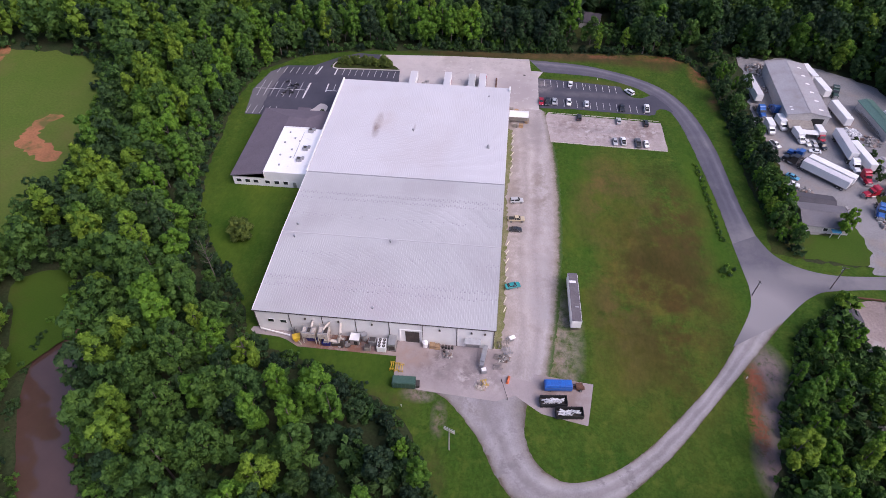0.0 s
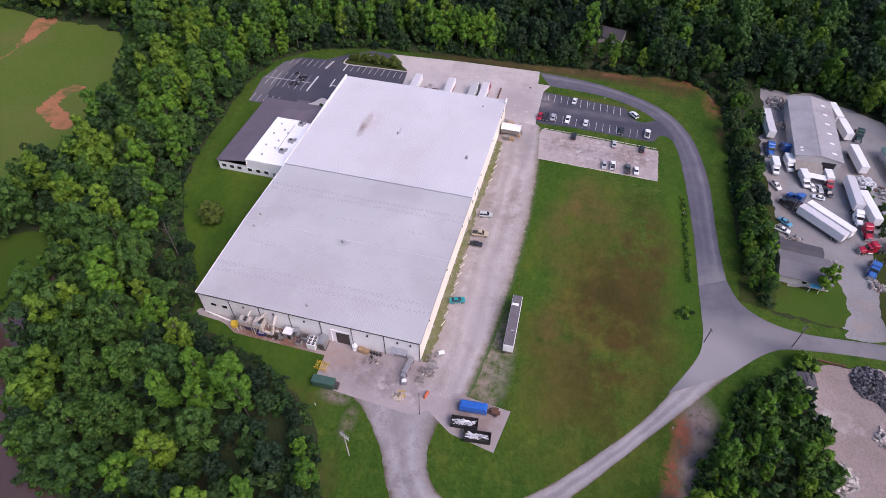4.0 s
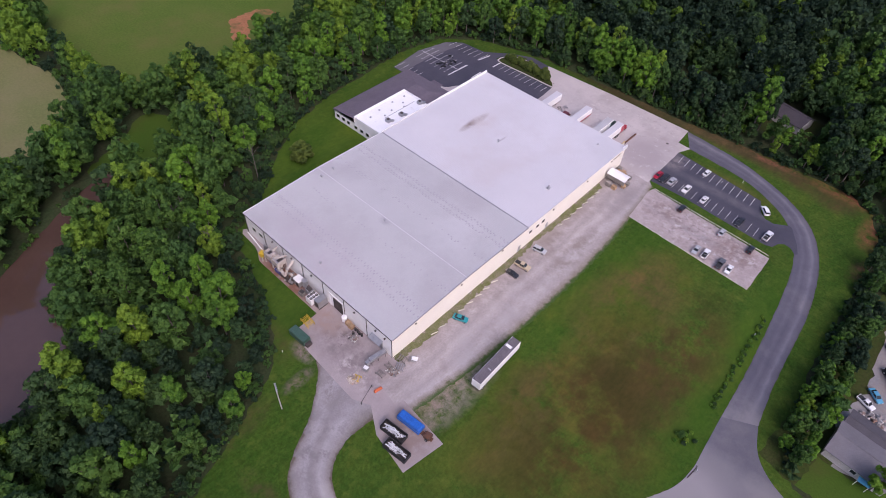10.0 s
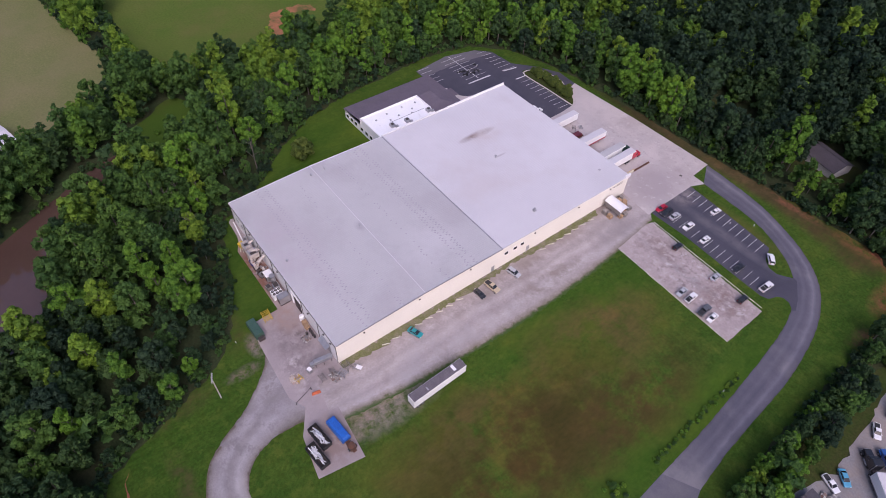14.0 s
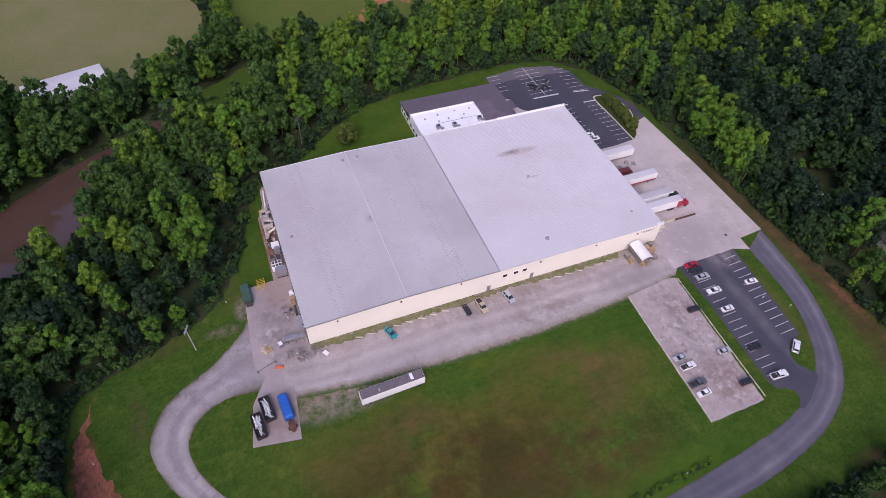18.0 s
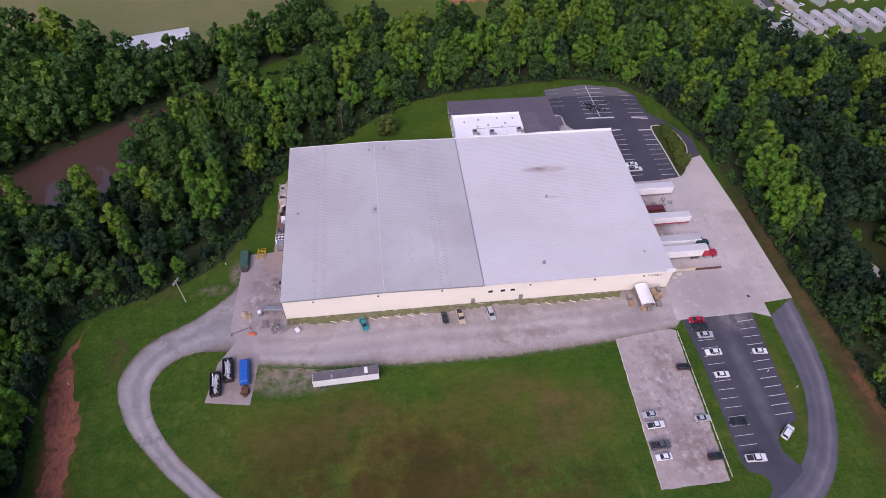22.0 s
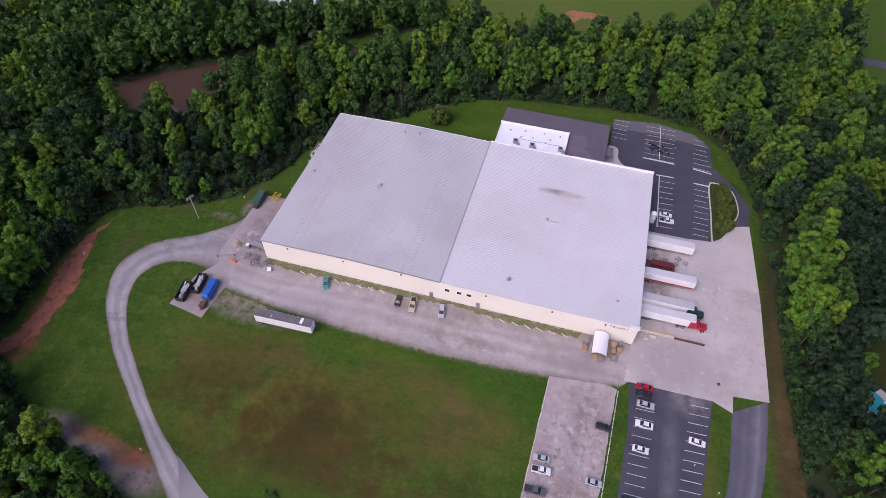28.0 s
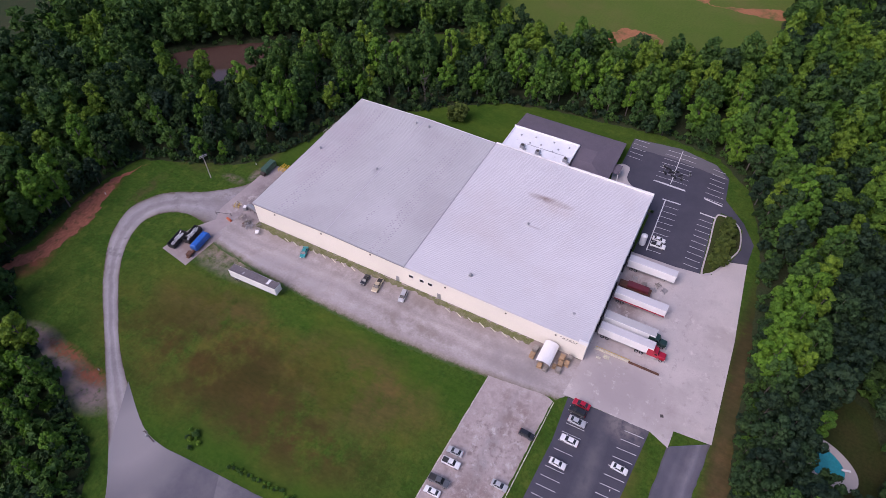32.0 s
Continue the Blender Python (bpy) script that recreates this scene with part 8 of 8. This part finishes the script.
def choose(x, y, edge):
    """The mix of kinds: bright stands here and there, low trees at the edge, darker leaves standing in for shade."""
    stand = noise.noise((x * 0.022, y * 0.022, 3.1))
    bright = (0.12 if y < -40 and x < 40 else 0.62 if x > 62 and y < 25 else 0.45 if x < -95 and y < 10 else 0.1 if x > -40 and y > 150 else 0.3) + 0.5 * step(0.05, 0.5, stand)
    for cx, cy, r in BRIGHT_STANDS:
        bright = max(bright, 0.75 * step(r, r * 0.5, math.hypot(x - cx, y - cy)))
    # zones whose darker leaf kinds stand in for shade
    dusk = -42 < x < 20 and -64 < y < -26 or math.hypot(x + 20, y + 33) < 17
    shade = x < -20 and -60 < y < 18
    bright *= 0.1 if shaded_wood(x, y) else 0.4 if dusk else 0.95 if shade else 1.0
    if edge and g.random() < 0.22:
        return 6
    if g.random() < bright:
        return g.choice((2, 7, 9))
    if x > 62 and y < 25:
        return g.choice((9, 1, 9, 7, 9))
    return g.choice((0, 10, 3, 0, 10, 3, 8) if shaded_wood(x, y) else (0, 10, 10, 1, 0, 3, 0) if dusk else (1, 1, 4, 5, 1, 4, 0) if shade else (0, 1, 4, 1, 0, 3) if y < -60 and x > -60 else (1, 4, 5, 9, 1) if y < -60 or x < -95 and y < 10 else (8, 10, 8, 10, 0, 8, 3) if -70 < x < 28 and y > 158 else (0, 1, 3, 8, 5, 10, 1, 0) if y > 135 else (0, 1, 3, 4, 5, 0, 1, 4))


def squat(x, y):
    """Lower growth before the house in the woods and beside the road."""
    return 0.72 if shaded_wood(x, y) else 0.62 if 26 < x < 48 and 140 < y < 163 else 0.34 if x > 79 and 10 < y < 32 else 0.62 if x > 66 and -60 < y < 26 else 1.0


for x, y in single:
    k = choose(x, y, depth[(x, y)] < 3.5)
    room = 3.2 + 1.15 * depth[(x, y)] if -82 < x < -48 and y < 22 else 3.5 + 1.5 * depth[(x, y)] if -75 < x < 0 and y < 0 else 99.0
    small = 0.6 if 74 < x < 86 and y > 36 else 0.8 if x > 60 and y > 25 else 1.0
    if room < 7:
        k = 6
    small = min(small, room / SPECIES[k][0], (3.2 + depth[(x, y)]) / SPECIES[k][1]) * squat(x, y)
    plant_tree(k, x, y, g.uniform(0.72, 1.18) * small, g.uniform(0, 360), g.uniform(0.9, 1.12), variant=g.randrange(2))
# the belt of tall trees between the truck yard and the garden behind it
for k, x, y, s in ((2, -25.0, 149.0, 0.86), (9, -20.5, 151.5, 1.15), (2, -29.0, 152.5, 0.9), (9, -33.5, 150.0, 1.1), (4, -12.5, 151.0, 0.85), (0, -7.5, 153.0, 0.85), (8, -10.5, 156.5, 0.78), (2, -15.5, 155.0, 0.85), (9, -16.6, 149.4, 1.15), (2, -34.6, 155.6, 0.95), (9, -38.4, 150.4, 1.15), (4, -22.6, 156.6, 0.95), (2, -41.0, 154.4, 0.9), (0, 4.6, 152.0, 0.95), (8, 1.5, 154.6, 0.85), (10, 9.0, 155.0, 1.0),
                   (0, 14.6, 148.8, 0.72), (3, 15.4, 153.2, 1.0), (8, 11.0, 150.8, 0.7), (5, 18.6, 156.4, 0.75), (8, 15.0, 160.0, 0.8), (0, 17.6, 165.5, 0.85), (1, 20.0, 160.8, 0.9), (8, -3.0, 150.4, 0.72), (5, -27.0, 157.0, 0.8), (10, -3.0, 157.0, 1.0), (10, 2.6, 159.0, 0.9), (0, 6.4, 158.4, 0.8), (8, -12, 161.0, 0.8), (0, -19, 162.4, 0.85), (8, -27, 162, 0.8), (0, 11, 163.5, 0.85), (8, 13.5, 169, 0.8), (0, -34, 165, 0.8), (6, -31, 147.6, 0.8), (6, -22, 147.4, 0.7), (6, -16, 147.6, 0.9), (6, 0, 148.4, 0.9), (6, 7, 148.8, 0.8), (6, 20, 150.6, 0.9)):
    y -= 1.6
    plant_tree(k, x, y, s, x * 31 + y, 1.05, "trees behind the truck yard", variant=int(abs(x)) % 2)
for k, x, y, s in EMERGENT:
    plant_tree(k, x, y, s, x * 31 + y, 1.08, "tall trees in the woods by the pond", variant=int(abs(x)) % 2)
# trees that stand alone
plant_tree(9, -18.6, -30.0, 0.5, 40, 1.0, "lone trees", 1)
plant_tree(3, -30.0, 178, 0.8, 10, 1.0, "lone trees")
hedge = random.Random(31)
BUSHES = [(62.8 + 0.055 * (78 - y) + hedge.uniform(-0.7, 0.6), y + hedge.uniform(-0.5, 0.5), hedge.uniform(0.12, 0.24)) for y in [79.5 - 0.55 * k for k in range(24)] + [65.5 - 0.6 * k for k in range(36)]]
BUSHES += [(64.2 + hedge.uniform(-2.8, 1.6), 32 + hedge.uniform(-2, 2.6), hedge.uniform(0.16, 0.32)) for _ in range(14)]
for i, (x, y, s) in enumerate(BUSHES):
    k = (9, 1, 9, 3, 9, 1)[i % 6]
    t = plant_tree(k, x, y, s * 9.0 / SPECIES[k][0], x * 40, 0.55, "bushes beside the drive", i % 2, name="bush")
    t["label"], t["category"] = "low ragged green bush beside the asphalt drive", "bush"
for i in range(16):
    for x, k in ((80.6, (9, 1, 7, 9)[i % 4] if i < 8 else (0, 10, 1, 3)[i % 4]), (84.4, (9, 2, 1, 9, 7)[i % 5] if i < 8 else (10, 0, 8, 1, 10)[i % 5])):
        plant_tree(k, x + hedge.uniform(-0.8, 0.8), 47 + 3.6 * i + hedge.uniform(-1.2, 1.2), hedge.uniform(6.0, 10.0) / SPECIES[k][0], i * 70, 0.95, "trees beside the haulage yard", variant=i % 2)
for i in range(13):
    k = (2, 9, 1, 9, 4)[i % 5]
    plant_tree(k, 93 + 4.6 * i + hedge.uniform(-1, 1), 158.5 - 0.16 * i * i + hedge.uniform(-1.5, 1.5), hedge.uniform(9, 13) / SPECIES[k][0], i * 50, 1.0, "trees behind the haulage yard", variant=i % 2)
for i in range(16):
    q = i / 15
    k = (3, 1, 9, 6)[i % 4]
    plant_tree(k, 119.6 + 2.0 * q + hedge.uniform(-1.6, 1.6), 98 - 36 * q + hedge.uniform(-1, 1), hedge.uniform(2.6, 4.6) / SPECIES[k][0], i * 80, 0.85, "scrub in the haulage yard", variant=i % 2)
OLIVE = [card_mesh("crown", crown_cards(rng, 4.2, 2.3, 14, 1100, 0.34, 0.02), M_LEAF_OLIVE) for _ in range(2)]
TWIGS = trunk_mesh(3.4, 1.6, 91)


def olive_shrub(x, y, s, i, label, group):
    t = thing("shrub", label, "shrub", group, Matrix.Translation((x, y, 0.1)) @ turn_z(i * 67) @ Matrix.Diagonal((s, s, s * 0.85, 1)))
    for nm, me in (("trunk", TWIGS), ("crown", OLIVE[i % 2])):
        new(nm, me).parent = t


for i in range(14):
    q = i / 13
    olive_shrub(-67.5 + 19.5 * q + hedge.uniform(-0.7, 0.7), 129.6 + 1.2 * math.sin(i * 2.4) + 0.9 * math.sin(3.1 * q), hedge.uniform(0.65, 1.0), i, "olive green shrub on the planted island", "shrubs on the planted island")
olive_shrub(-75.4, 31.0, 1.9, 3, "rounded olive green tree standing on the lawn", "lone trees")
for i, (x, y, s) in enumerate(((-66.8, 95, 0.34), (-63.4, 96.6, 0.3), (-62, 101.5, 0.3), (-61.6, 104.6, 0.28), (-65.0, 93.6, 0.3), (-62.6, 99, 0.26), (-61.4, 107.4, 0.2))):
    t = plant_tree(6, x, y, s, i * 50, 0.75, "shrubs by the office car park", name="shrub")
    t["label"], t["category"] = "dark clipped shrub beside the office", "shrub"
DEAD = trunk_mesh(13, 4.5, 77, False)
for x, y in ((-78, 16), (-72, -14), (-60, -20), (-126, -2), (-58, 8 - 20), (-88, 2), (-100, 30), (-141, -12)):
    if wooded(x, y):
        t = thing("dead_tree", "bare grey dead tree among the woods", "tree", "dead trees", Matrix.Translation((x, y, bed(x, y))) @ turn_z(x * 7))
        new("trunk", DEAD).parent = t
        t.scale = (1, 1, 1.15)

FILL = [crown_cards(rng, h, 3.4, 7, 170, 0.8, 0.05, 0.0, 3) for h in (6.0, 7.5, 9.0)]
LOW = [[crown_cards(rng, h, r, lobes, cards, size, low, tp, knobs) for h, r, lobes, low, tp, _, _ in SPECIES] for cards, size, knobs in ((860, 0.66, 5), (340, 1.0, 4), (1400, 0.54, 6), (2000, 0.45, 7))]
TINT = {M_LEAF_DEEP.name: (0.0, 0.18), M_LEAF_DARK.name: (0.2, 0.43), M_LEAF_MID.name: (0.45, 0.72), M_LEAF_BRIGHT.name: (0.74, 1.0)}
blocks = {}
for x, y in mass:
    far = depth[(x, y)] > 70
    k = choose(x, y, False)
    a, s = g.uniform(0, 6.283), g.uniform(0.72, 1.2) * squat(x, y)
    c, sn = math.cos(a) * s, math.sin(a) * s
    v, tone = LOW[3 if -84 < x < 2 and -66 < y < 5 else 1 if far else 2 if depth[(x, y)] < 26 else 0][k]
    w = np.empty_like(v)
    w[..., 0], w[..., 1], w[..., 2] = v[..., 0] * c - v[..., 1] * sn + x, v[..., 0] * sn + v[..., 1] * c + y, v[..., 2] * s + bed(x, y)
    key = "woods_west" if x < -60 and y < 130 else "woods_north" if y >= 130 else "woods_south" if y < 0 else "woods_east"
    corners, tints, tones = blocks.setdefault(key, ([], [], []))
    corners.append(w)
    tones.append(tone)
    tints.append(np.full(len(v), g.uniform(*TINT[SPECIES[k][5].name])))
for x, y in scatter(-350, 260, -200, 380, 6.8, 61):
    if wooded(x, y) and -285 < x < 215 and -150 < y < 330 and 4 < edge_distance(x, y, SITE) < 95:
        a, s = g.uniform(0, 6.283), g.uniform(0.75, 1.25)
        c, sn = math.cos(a) * s, math.sin(a) * s
        v, tone = FILL[g.randrange(3)]
        w = np.empty_like(v)
        w[..., 0], w[..., 1], w[..., 2] = v[..., 0] * c - v[..., 1] * sn + x, v[..., 0] * sn + v[..., 1] * c + y, v[..., 2] * s + bed(x, y)
        corners, tints, tones = blocks.setdefault("woods_west" if x < -60 and y < 130 else "woods_north" if y >= 130 else "woods_south" if y < 0 else "woods_east", ([], [], []))
        corners.append(w)
        tones.append(tone)
        tints.append(np.full(len(v), g.uniform(0.2, 0.66)))
for key, (corners, tints, tones) in blocks.items():
    woods = new("woods", card_mesh("woods", (np.concatenate(corners), np.concatenate(tones)), M_LEAF_MASS, np.concatenate(tints)))
    tagged(woods, "dense broadleaf woods in summer leaf", "woods", kind="stuff")
# undergrowth along the foot of the woods
under, tints = [], []
gu = random.Random(5)
bush = [crown_cards(rng, 2.6, 1.9, 7, 110, 0.46, 0.0, 0.0, 2)[0] for _ in range(4)]


def add_bush(x, y, s, tint):
    a = gu.uniform(0, 6.28)
    v = bush[gu.randrange(4)]
    w = np.empty_like(v)
    c, sn = math.cos(a) * s, math.sin(a) * s
    w[..., 0], w[..., 1], w[..., 2] = v[..., 0] * c - v[..., 1] * sn + x, v[..., 0] * sn + v[..., 1] * c + y, v[..., 2] * s + bed(x, y)
    under.append(w)
    tints.append(np.full(len(v), tint))


for (ax, ay), (bx, by) in zip(SITE, SITE[1:] + SITE[:1]):
    n = int(math.hypot(bx - ax, by - ay) / 1.5)
    for i in range(n):
        q = (i + gu.random()) / n
        x, y = ax + (bx - ax) * q, ay + (by - ay) * q
        nx, ny = by - ay, ax - bx
        d = gu.uniform(0.2, 3.4) / math.hypot(nx, ny)
        x, y = x + nx * d, y + ny * d
        if not any(inside(x, y, p) for p in BARE) and gu.random() > 0.12:
            add_bush(x, y, gu.uniform(0.5, 1.3), gu.uniform(0.0, 0.7))
# scrub where the woods thin out towards fields, yards and water
for x, y in scatter(-285, 200, -140, 300, 2.7, 17):
    if not wooded(x, y) and not any(inside(x, y, p) for p in BARE) and edge_distance(x, y, SITE) > 2 and not (84.5 < x < 92 and 40 < y < 150):
        add_bush(x, y, gu.uniform(0.7, 1.7), gu.uniform(0.05, 0.85))
for poly in (WORKS_YARD, FIELD_EAST, FIELD_WEST, HOMES, RUBBLE_YARD):
    for (ax, ay), (bx, by) in zip(poly, poly[1:] + poly[:1]):
        for i in range(int(math.hypot(bx - ax, by - ay) / 2.4)):
            q = gu.random()
            x, y = ax + (bx - ax) * q + gu.uniform(-3, 3), ay + (by - ay) * q + gu.uniform(-3, 3)
            if -290 < x < 200 and -150 < y < 310 and not any(inside(x, y, p) for p in BARE) and not (84.5 < x < 92 and 40 < y < 150):
                add_bush(x, y, gu.uniform(0.8, 2.0), gu.uniform(0.05, 0.9))
# near-black bushes, their colour standing in for the shade in the gaps
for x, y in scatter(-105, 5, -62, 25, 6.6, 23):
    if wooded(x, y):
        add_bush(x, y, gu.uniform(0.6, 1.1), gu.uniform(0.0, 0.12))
for i in range(170):
    x, y = gu.uniform(66, 94), gu.uniform(-45, 24)
    if wooded(x, y):
        under.append(bush[gu.randrange(4)] * gu.uniform(0.8, 1.7) + np.array((x, y, 0.0)))
        tints.append(np.full(110, gu.uniform(0.3, 0.9)))
for (ax, ay), (bx, by) in zip(POND, POND[1:] + POND[:1]):
    for i in range(2):
        q = gu.random()
        x, y = ax + (bx - ax) * q + gu.uniform(-2, 2), ay + (by - ay) * q + gu.uniform(-2, 2)
        if inside(x, y, POND):
            continue
        s = gu.uniform(0.4, 1.0)
        under.append(bush[gu.randrange(4)] * s + np.array((x, y, bed(x, y))))
        tints.append(np.full(110, gu.uniform(0.2, 0.8)))
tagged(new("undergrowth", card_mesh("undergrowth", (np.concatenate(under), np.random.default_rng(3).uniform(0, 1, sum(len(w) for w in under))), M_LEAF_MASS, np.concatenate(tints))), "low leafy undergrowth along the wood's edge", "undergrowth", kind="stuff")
